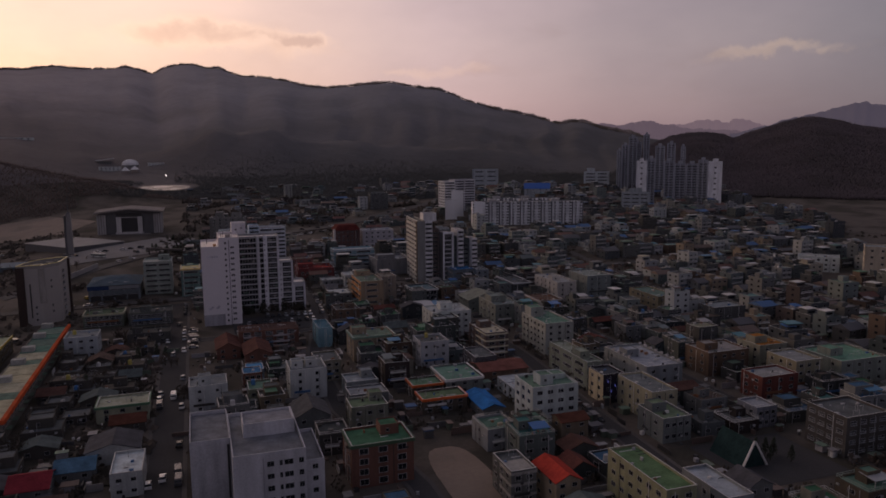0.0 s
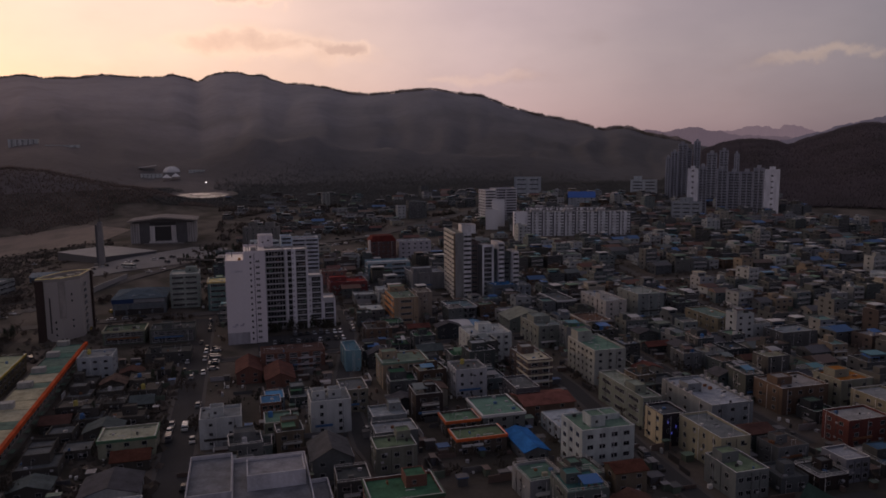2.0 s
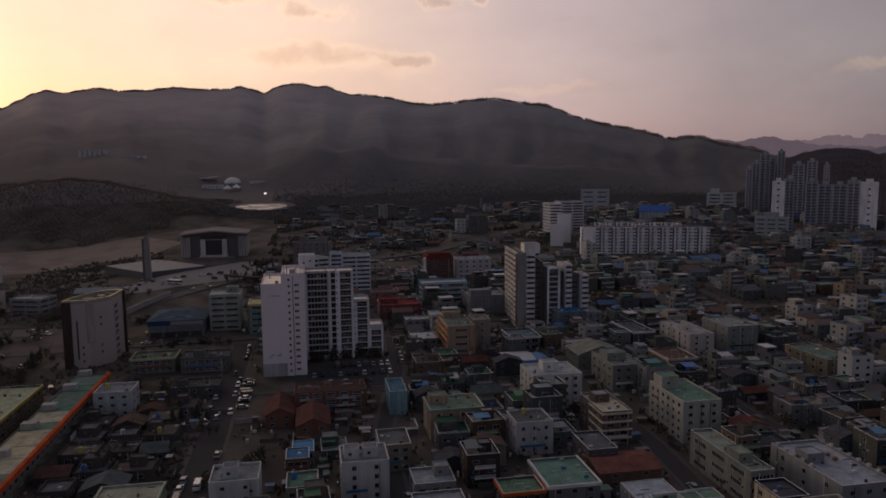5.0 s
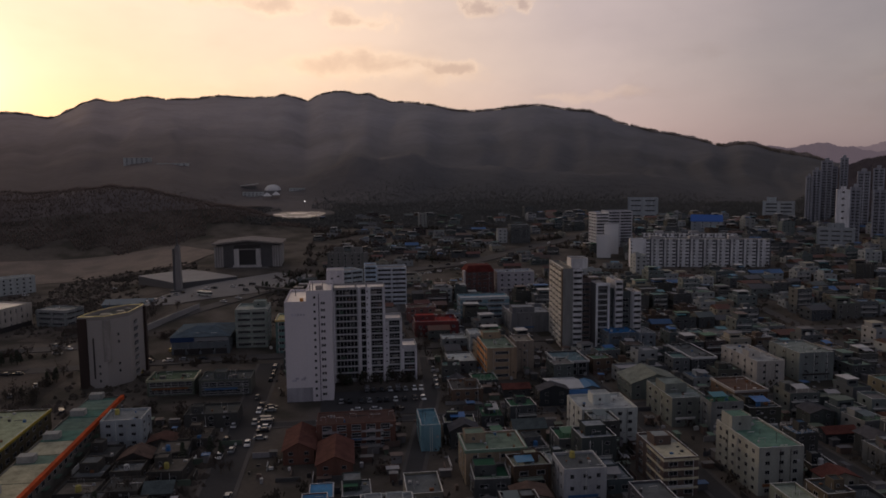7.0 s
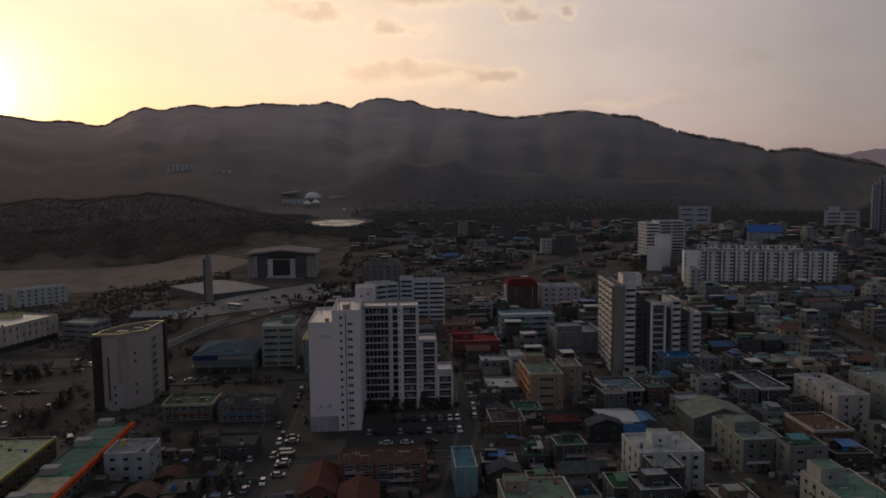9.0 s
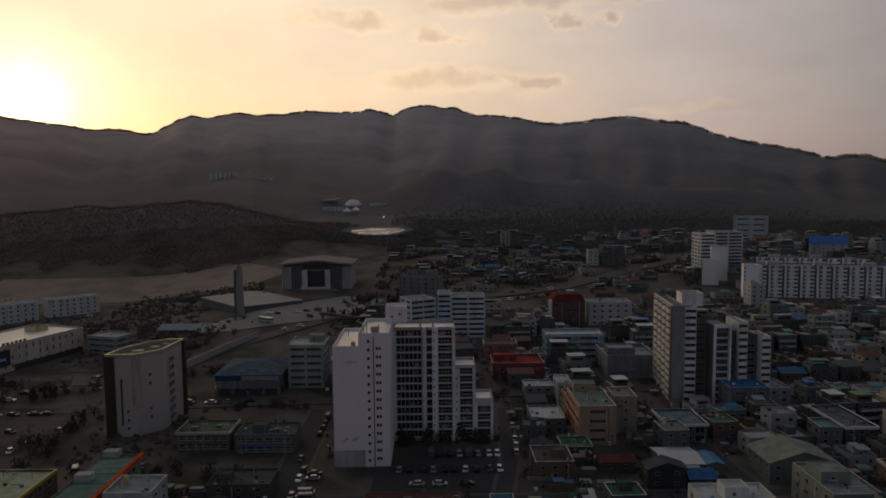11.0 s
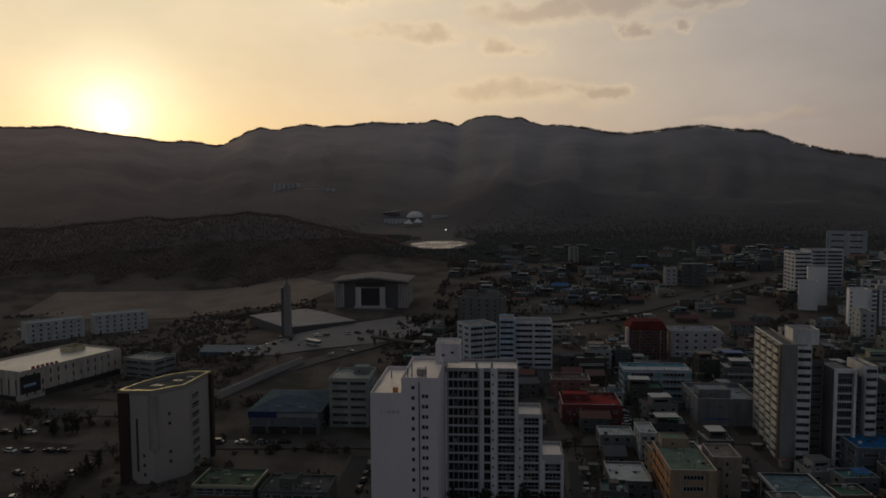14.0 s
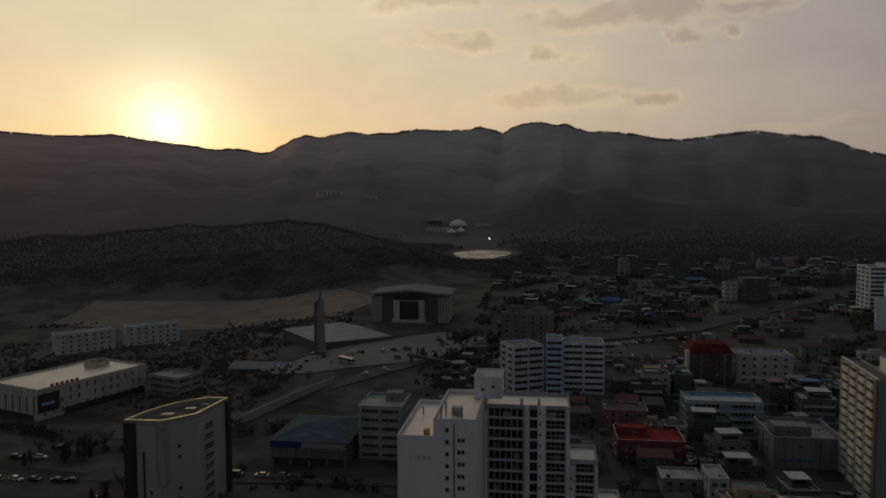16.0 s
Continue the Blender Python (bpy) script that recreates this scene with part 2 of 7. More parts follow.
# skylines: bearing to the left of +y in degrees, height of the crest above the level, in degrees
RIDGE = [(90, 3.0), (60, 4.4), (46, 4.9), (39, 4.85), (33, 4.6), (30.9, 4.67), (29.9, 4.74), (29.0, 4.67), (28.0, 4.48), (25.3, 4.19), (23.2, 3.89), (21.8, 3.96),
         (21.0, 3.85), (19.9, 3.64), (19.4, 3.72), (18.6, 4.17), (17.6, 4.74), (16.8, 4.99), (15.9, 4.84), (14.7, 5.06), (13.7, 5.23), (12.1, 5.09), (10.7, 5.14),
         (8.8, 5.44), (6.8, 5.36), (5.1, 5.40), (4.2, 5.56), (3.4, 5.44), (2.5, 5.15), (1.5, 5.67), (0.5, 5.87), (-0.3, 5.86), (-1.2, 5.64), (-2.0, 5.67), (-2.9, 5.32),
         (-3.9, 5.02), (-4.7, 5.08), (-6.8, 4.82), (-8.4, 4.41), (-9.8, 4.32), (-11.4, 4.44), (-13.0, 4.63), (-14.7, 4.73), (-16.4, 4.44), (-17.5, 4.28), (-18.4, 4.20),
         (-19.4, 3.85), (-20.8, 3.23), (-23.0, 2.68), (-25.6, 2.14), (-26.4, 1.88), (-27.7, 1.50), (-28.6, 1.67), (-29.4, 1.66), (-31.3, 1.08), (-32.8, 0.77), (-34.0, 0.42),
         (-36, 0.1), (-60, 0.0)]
NEAR_HILL = [(-31, -2.0), (-33.5, -0.6), (-35.2, 0.30), (-36.0, 0.62), (-37.2, 0.81), (-38.4, 0.83), (-39.5, 0.70), (-40.3, 0.40), (-41.4, 0.83), (-42.5, 1.13), (-43.6, 1.50),
             (-44.7, 1.75), (-45.4, 1.77), (-46.7, 1.54), (-48.4, 1.09), (-49.7, 0.92), (-60, 1.2), (-100, 0.5), (-120, -2)]
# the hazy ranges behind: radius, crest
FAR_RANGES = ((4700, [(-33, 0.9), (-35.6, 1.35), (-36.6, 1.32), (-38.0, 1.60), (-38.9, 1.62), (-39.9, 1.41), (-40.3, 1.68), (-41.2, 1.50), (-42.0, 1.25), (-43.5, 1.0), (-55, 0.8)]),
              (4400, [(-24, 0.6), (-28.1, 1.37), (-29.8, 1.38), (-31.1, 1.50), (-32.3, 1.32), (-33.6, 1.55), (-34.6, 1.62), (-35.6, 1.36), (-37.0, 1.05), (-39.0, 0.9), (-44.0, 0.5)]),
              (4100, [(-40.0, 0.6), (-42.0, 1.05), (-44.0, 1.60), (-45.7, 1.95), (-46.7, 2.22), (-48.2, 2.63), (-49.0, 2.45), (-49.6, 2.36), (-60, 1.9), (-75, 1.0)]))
POND = (-41.0, 1072.0)
EYE_Z = 87.0


def plain(x, y):
    """The height of the valley floor."""
    r, az = math.hypot(x, y), math.degrees(math.atan2(-x, y)) + 29.5
    rise = max(0.0, min(r, 1150.0) - 430.0) * 0.05
    return rise * (1 - smooth(36, 46, az) * (1 - smooth(700, 1000, r))) * smooth(-60, 60, y)


def ground_z(x, y):
    r, az = math.hypot(x, y), math.degrees(math.atan2(-x, y))
    z = plain(x, y)
    if y > 0 and r > 700:
        rough = noise.fractal(Vector((x / 420, y / 420, 3.1)), 1.0, 2.0, 5)
        crag = noise.fractal(Vector((x / 90, y / 90, 7.7)), 1.0, 2.0, 4)
        # the main range, and its flanks
        top_r = 3350 - 650 * smooth(0, -12, az) - 500 * smooth(-20, -34, az)
        foot = 1250 + 260 * noise.noise(Vector((az / 9, 0.3, 0))) - 120 * smooth(18, 34, az)
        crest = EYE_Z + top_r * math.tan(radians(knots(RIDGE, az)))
        if r > foot:
            u = (r - foot) / (top_r - foot)
            if u < 1:
                spur = noise.fractal(Vector((az / 3.4 + 0.25 * rough, r / 2600, 9.4)), 0.9, 2.1, 4)
                lift = (u ** 1.1) * (crest - z) + (5 * rough + 24 * spur) * math.sin(math.pi * u) * (1 - 0.3 * u)
            else:
                lift = (crest - z) * (1 - 0.35 * smooth(0, 0.6, u - 1))
            z += max(lift, 0) + 5 * crag * smooth(0, 0.3, u) * (1 - 0.6 * smooth(0.85, 1.0, u))
        # the wooded hill before the pond
        for cx, cy, rx, ry, hh in ((-235, 985, 140, 95, 30), (-420, 960, 190, 110, 26), (-110, 935, 70, 45, 9), (60, 1420, 190, 120, 45), (330, 1330, 190, 130, 42)):
            q = ((x - cx) / rx) ** 2 + ((y - cy) / ry) ** 2
            z += hh * math.exp(-q) * (1 + 0.25 * crag)
        e = math.hypot((x - POND[0]) / 44, (y - POND[1]) / 92)
        z += (30.5 - z) * (1 - smooth(0.9, 1.6, e))
    if az < -30 and r > 850:
        rough = noise.fractal(Vector((x / 260, y / 260, 1.7)), 1.0, 2.0, 4)
        d = 1500
        top = EYE_Z - 7 + d * math.tan(radians(knots(NEAR_HILL, az)))
        u = min((r - 850) / (d - 850), 1.6)
        shape = u * u * (3 - 2 * u) if u < 1 else 1 - 0.45 * (u - 1)
        z = max(z, plain(x, y) * (1 - smooth(0, 1, u)) + top * shape + 8 * rough * math.sin(math.pi * min(u, 1)))
    return z


def mesh_of(name, verts, faces, mats, flat=True, index=None):
    me = bpy.data.meshes.new(name)
    me.from_pydata(verts, [], faces)
    for m in mats if isinstance(mats, (list, tuple)) else [mats]:
        me.materials.append(m)
    if index is not None:
        me.polygons.foreach_set("material_index", index)
    if not flat:
        me.polygons.foreach_set("use_smooth", [True] * len(faces))
    me.update()
    return me


M_GROUND = surface("valley_floor", (0.136, 0.115, 0.099), 0.95, big=0.035, fine=0.7, vary=0.45, bump=0.4, spec=0.15, tint=(0.054, 0.049, 0.040))


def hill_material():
    """Wooded slopes: dark pines low down, bare grey-brown woods above with haze paled into their colour, and the soft
    relief of the tree tops.
    """
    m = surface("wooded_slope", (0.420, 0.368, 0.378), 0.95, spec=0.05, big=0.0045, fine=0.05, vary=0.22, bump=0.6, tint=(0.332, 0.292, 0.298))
    n, l = m.node_tree.nodes, m.node_tree.links
    for b in n:
        if b.type == "BUMP":
            b.inputs["Distance"].default_value = 5.0
        if b.type == "TEX_NOISE":
            b.inputs["Detail"].default_value = 6.0
    geo, wob = n.new("ShaderNodeNewGeometry"), n.new("ShaderNodeTexNoise")
    wob.inputs["Scale"].default_value, wob.inputs["Detail"].default_value = 0.0025, 5.0
    l.new(geo.outputs["Position"], wob.inputs["Vector"])
    sep = n.new("ShaderNodeSeparateXYZ")
    l.new(geo.outputs["Position"], sep.inputs[0])
    add = n.new("ShaderNodeMath")
    add.operation = "MULTIPLY_ADD"
    l.new(wob.outputs["Fac"], add.inputs[0])
    add.inputs[1].default_value = 160.0
    l.new(sep.outputs["Z"], add.inputs[2])
    zone = n.new("ShaderNodeMapRange")
    zone.interpolation_type = "SMOOTHSTEP"
    for i, v in ((1, 110.0), (2, 400.0), (3, 0.0), (4, 1.0)):
        zone.inputs[i].default_value = v
    l.new(add.outputs[0], zone.inputs[0])
    bsdf = n["Principled BSDF"]
    upper = bsdf.inputs["Base Color"].links[0].from_socket
    mix = n.new("ShaderNodeMix")
    mix.data_type = "RGBA"
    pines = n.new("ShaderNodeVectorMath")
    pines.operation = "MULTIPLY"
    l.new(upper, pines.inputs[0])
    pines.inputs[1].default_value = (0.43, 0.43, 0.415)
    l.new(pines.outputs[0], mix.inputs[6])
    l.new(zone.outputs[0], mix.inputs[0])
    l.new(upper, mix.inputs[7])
    # darker to the east: evergreens, plus a dimming put into the colour
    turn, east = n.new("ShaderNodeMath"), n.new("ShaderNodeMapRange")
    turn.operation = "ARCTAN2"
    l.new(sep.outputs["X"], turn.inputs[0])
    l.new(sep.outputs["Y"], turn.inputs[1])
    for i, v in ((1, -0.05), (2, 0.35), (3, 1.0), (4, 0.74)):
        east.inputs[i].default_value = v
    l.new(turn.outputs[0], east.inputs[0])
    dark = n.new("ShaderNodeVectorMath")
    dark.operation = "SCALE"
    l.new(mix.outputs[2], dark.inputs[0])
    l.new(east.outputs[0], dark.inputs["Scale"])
    # glow of the low sun put into the colour: warmer west, cooler east
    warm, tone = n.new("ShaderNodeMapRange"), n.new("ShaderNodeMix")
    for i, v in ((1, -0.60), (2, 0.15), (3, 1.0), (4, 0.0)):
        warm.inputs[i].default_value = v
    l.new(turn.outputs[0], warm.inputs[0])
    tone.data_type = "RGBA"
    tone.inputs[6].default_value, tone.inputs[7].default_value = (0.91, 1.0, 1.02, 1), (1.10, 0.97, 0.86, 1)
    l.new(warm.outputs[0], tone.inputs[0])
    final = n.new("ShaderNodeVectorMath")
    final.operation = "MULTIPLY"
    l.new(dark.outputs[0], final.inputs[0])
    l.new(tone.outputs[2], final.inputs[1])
    l.new(final.outputs[0], bsdf.inputs["Base Color"])
    return m


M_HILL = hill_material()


def build_ground():
    bearings = [a * 0.35 for a in range(-157, 140)] + [49 + 5 * i for i in range(1, 51)]
    rings = [0, 60, 110, 150] + [180 + 20 * i for i in range(46)] + [1100 + 45 * i for i in range(55)] + [3620 + 80 * i for i in range(16)]
    verts, faces, index = [(0.0, 0.0, 0.0)], [], []
    for r in rings[1:]:
        for a in bearings:
            x, y = -r * math.sin(radians(a)), r * math.cos(radians(a))
            verts.append((x, y, ground_z(x, y)))
    n = len(bearings)
    for j in range(n):
        faces.append((0, 1 + j, 1 + (j + 1) % n))
        index.append(0)
    for i in range(len(rings) - 2):
        for j in range(n):
            a, b = 1 + i * n + j, 1 + i * n + (j + 1) % n
            faces.append((a, a + n, b + n, b))
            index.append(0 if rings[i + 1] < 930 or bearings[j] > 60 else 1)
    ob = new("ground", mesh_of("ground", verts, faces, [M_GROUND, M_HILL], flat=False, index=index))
    tagged(ob, "valley floor of dark earth rising into wooded winter mountains", "ground", kind="structure")


build_ground()


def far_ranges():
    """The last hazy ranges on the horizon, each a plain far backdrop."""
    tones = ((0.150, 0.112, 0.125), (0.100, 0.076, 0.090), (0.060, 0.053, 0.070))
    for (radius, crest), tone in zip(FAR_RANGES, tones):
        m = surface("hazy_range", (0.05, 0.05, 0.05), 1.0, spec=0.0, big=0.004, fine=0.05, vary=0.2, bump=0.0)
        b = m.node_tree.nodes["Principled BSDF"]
        # distance haze put in as a mauve glow of the range itself
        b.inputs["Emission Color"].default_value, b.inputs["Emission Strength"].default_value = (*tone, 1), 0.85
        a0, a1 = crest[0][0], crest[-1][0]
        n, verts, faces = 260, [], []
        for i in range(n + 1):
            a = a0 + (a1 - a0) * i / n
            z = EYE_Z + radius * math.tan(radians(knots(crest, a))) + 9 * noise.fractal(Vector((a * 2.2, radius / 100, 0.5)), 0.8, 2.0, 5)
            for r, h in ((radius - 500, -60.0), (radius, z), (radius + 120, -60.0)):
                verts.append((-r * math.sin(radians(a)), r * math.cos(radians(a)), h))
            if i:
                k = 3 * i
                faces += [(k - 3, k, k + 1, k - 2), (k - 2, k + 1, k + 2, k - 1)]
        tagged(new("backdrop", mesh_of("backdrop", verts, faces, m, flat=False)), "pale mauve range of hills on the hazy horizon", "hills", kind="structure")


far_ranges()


# ---- tools for building ----
def part(name, mesh, parent, at=(0, 0, 0), turn=0.0, size=(1, 1, 1), colour=None, label=""):
    """Links a mesh as one part under a thing or another part."""
    ob = new(name, mesh)
    ob.parent = parent
    ob.location, ob.rotation_euler, ob.scale = at, (0, 0, radians(turn)), size
    if colour:
        ob.color = (*colour, 1)
    if label:
        ob["label"] = label
    return ob


def root(name, x, y, label, category, group="", turn=0.0, z=None, kind=""):
    ob = new(name)
    ob.location = (x, y, ground_z(x, y) if z is None else z)
    ob.rotation_euler = (0, 0, radians(turn))
    return tagged(ob, label, category, group, kind)


QUADS = [(0, 3, 2, 1), (4, 5, 6, 7), (0, 1, 5, 4), (1, 2, 6, 5), (2, 3, 7, 6), (3, 0, 4, 7)]


class Solid:
    """Collects boxes, prisms and other pieces of one part."""

    def __init__(self):
        self.v, self.f, self.k = [], [], []

    def add(self, verts, faces, k=0):
        n = len(self.v)
        self.v += verts
        self.f += [tuple(i + n for i in f) for f in faces]
        self.k += [k] * len(faces)
        return self

    def box(self, x0, y0, z0, x1, y1, z1, k=0, taper=0.0):
        t = taper
        return self.add([(x0, y0, z0), (x1, y0, z0), (x1, y1, z0), (x0, y1, z0),
                         (x0 + t, y0 + t, z1), (x1 - t, y0 + t, z1), (x1 - t, y1 - t, z1), (x0 + t, y1 - t, z1)], QUADS, k)

    def prism(self, outline, z0, z1, k=0, shrink=1.0):
        n = len(outline)
        cx, cy = sum(p[0] for p in outline) / n, sum(p[1] for p in outline) / n
        low = [(x, y, z0) for x, y in outline]
        high = [(cx + (x - cx) * shrink, cy + (y - cy) * shrink, z1) for x, y in outline]
        return self.add(low + high, [tuple(range(n))[::-1], tuple(range(n, 2 * n))] + [(i, (i + 1) % n, (i + 1) % n + n, i + n) for i in range(n)], k)

    def drum(self, x, y, z0, z1, r0, r1=None, n=10, k=0):
        r1 = r0 if r1 is None else r1
        ring = [(math.cos(2 * math.pi * i / n), math.sin(2 * math.pi * i / n)) for i in range(n)]
        return self.add([(x + r0 * c, y + r0 * s, z0) for c, s in ring] + [(x + r1 * c, y + r1 * s, z1) for c, s in ring],
                        [tuple(range(n))[::-1], tuple(range(n, 2 * n))] + [(i, (i + 1) % n, (i + 1) % n + n, i + n) for i in range(n)], k)

    def mesh(self, name, mats):
        return mesh_of(name, self.v, self.f, mats, index=self.k)


def shell(w, d, h, rim=0.7, thick=0.25, deep=1.0, coping=0):
    """Walls with a parapet round a sunken roof; they reach into the ground."""
    s, t, a = Solid(), thick, h + rim
    s.add([(0, 0, -deep), (w, 0, -deep), (w, d, -deep), (0, d, -deep), (0, 0, a), (w, 0, a), (w, d, a), (0, d, a),
           (t, t, a), (w - t, t, a), (w - t, d - t, a), (t, d - t, a), (t, t, h - 0.1), (w - t, t, h - 0.1), (w - t, d - t, h - 0.1), (t, d - t, h - 0.1)],
          [(0, 1, 5, 4), (1, 2, 6, 5), (2, 3, 7, 6), (3, 0, 4, 7), (4, 5, 9, 8), (5, 6, 10, 9), (6, 7, 11, 10), (7, 4, 8, 11),
           (8, 9, 13, 12), (9, 10, 14, 13), (10, 11, 15, 14), (11, 8, 12, 15), (0, 3, 2, 1)])
    for i in range(4, 8):
        s.k[i] = coping
    return s


def window_mesh(name, bars, rail=False, spandrel=False):
    """A unit window in its frame, in one piece: 1 wide, 1 high, facing -y. rail: a sill and a railing stand out before it."""
    f, g = 0.05, 0.024
    xs, kinds = [-0.5, -0.5 + f], ["f"]
    for i in range(bars + 1):
        x = -0.5 + f + (1 - 2 * f - bars * g) * (i + 1) / (bars + 1) + g * i
        xs.append(x)
        kinds.append("g")
        if i < bars:
            xs.append(x + g)
            kinds.append("f")
    xs.append(0.5)
    kinds.append("f")
    rows = [(-0.5, -0.42, "s"), (-0.42, -0.06, "g"), (-0.06, 0.0, "r"), (0.0, 0.44, "g"), (0.44, 0.5, "f")] if rail else [(-0.5, -0.44, "f"), (-0.44, 0.44, "g"), (0.44, 0.5, "f")]
    if spandrel:
        rows = [(-0.5, -0.06, "p"), (-0.06, 0.42, "g"), (0.42, 0.5, "p")]
    deep = {"p": -0.45, "f": -0.05, "g": -0.012, "s": -0.30, "r": -0.24}
    cell = [[row[2] if row[2] != "g" else k for k in kinds] for row in rows]
    s, seen = Solid(), {}

    def vert(x, y, z):
        key = (round(x, 4), round(y, 4), round(z, 4))
        if key not in seen:
            seen[key] = len(s.v)
            s.v.append(key)
        return seen[key]

    def quad(points, k):
        s.f.append(tuple(vert(*p) for p in points))
        s.k.append(k)

    n, m = len(rows), len(kinds)
    for i in range(n):
        z0, z1 = rows[i][0], rows[i][1]
        for j in range(m):
            x0, x1, y = xs[j], xs[j + 1], deep[cell[i][j]]
            quad([(x0, y, z0), (x1, y, z0), (x1, y, z1), (x0, y, z1)], {"g": 1, "p": 2}.get(cell[i][j], 0))
            for di, dj, edge in ((0, -1, [(x0, z1), (x0, z0)]), (0, 1, [(x1, z0), (x1, z1)]), (-1, 0, [(x0, z0), (x1, z0)]), (1, 0, [(x1, z1), (x0, z1)])):
                inside = 0 <= i + di < n and 0 <= j + dj < m
                other = deep[cell[i + di][j + dj]] if inside else 0.02
                if other > y:
                    (ax, az), (bx, bz) = edge
                    quad([(ax, y, az), (ax, other, az), (bx, other, bz), (bx, y, bz)], 2 if cell[i][j] == "p" else 0)
    return s.mesh(name, [M_FRAME, M_GLASS, M_WALL])


WIN = window_mesh("window", 1)
WIN_WIDE = window_mesh("window_strip", 5)
WIN_SPANDREL = window_mesh("balcony", 3, spandrel=True)
WIN_BALCONY = window_mesh("balcony_window", 3, rail=True)
S_BOX = Solid().box(0, 0, 0, 1, 1, 1)
ROOM_MESH = S_BOX.mesh("room_block", M_WALL)
BAND_MESH = S_BOX.mesh("band", M_WALL)
PLATE_MESH = S_BOX.mesh("roof_plate", M_ROOF)
METAL_BOX = S_BOX.mesh("metal_box", M_METAL)
DARK_BOX = S_BOX.mesh("dark_box", M_DARK)
TANK_MESH = Solid().drum(0, 0, 0.25, 1.7, 0.8, 0.72, 12).drum(0, 0, 1.7, 1.95, 0.72, 0.25, 12).box(-0.6, -0.6, 0, 0.6, 0.6, 0.25).mesh("water_tank", M_METAL)
PIPE_MESH = Solid().drum(0, 0, 0, 1, 1, 1, 8).mesh("pipe", M_METAL)

TAKEN = []        # footprints that are built on: x0, y0, x1, y1


def claim(x, y, w, d, turn=0.0, pad=0.0):
    c, s = math.cos(radians(turn)), math.sin(radians(turn))
    xs = [x + a * c - b * s for a, b in ((0, 0), (w, 0), (w, d), (0, d))]
    ys = [y + a * s + b * c for a, b in ((0, 0), (w, 0), (w, d), (0, d))]
    TAKEN.append((min(xs) - pad, min(ys) - pad, max(xs) + pad, max(ys) + pad))


def is_free(x0, y0, x1, y1):
    return all(x1 <= a or x0 >= c or y1 <= b or y0 >= e for a, b, c, e in TAKEN)


def windows(thing, face, w, d, floors, fh, count, ww=1.5, wh=1.3, mesh=None, base=0.0, lo=0.0, hi=1.0, skip=0):
    """Rows of windows on one face: front (-y), left (-x), right (+x) or back."""
    span = w if face in ("front", "back") else d
    mesh = mesh or WIN
    for i in range(skip, floors):
        z = base + fh * (i + 0.56)
        for j in range(count):
            u = span * (lo + (hi - lo) * (j + 0.5) / count)
            at, turn = {"front": ((u, -0.02, z), 0), "back": ((w - u, d + 0.02, z), 180),
                        "left": ((-0.02, d - u, z), -90), "right": ((w + 0.02, u, z), 90)}[face]
            part("window", mesh, thing, at, turn, (ww, 1, wh))


WHITE, PALE, GREY, DIM = (0.80, 0.79, 0.80), (0.45, 0.43, 0.42), (0.27, 0.26, 0.26), (0.15, 0.145, 0.145)
BEIGE, TAN, BRICK, BROWN = (0.46, 0.39, 0.31), (0.33, 0.24, 0.17), (0.17, 0.075, 0.055), (0.14, 0.085, 0.06)
MINT, GREEN, CREAM, TEAL = (0.16, 0.25, 0.19), (0.075, 0.17, 0.10), (0.42, 0.39, 0.29), (0.10, 0.23, 0.21)
RED, ORANGE, BLUE, SLATE = (0.40, 0.05, 0.035), (0.60, 0.12, 0.03), (0.03, 0.13, 0.36), (0.085, 0.085, 0.095)


CLUTTER = Solid()      # roof and wall fittings of the town: 0 pale, 1 dark, 2 metal, 3 blue, 4 rust
clutter_rng = random.Random(91)


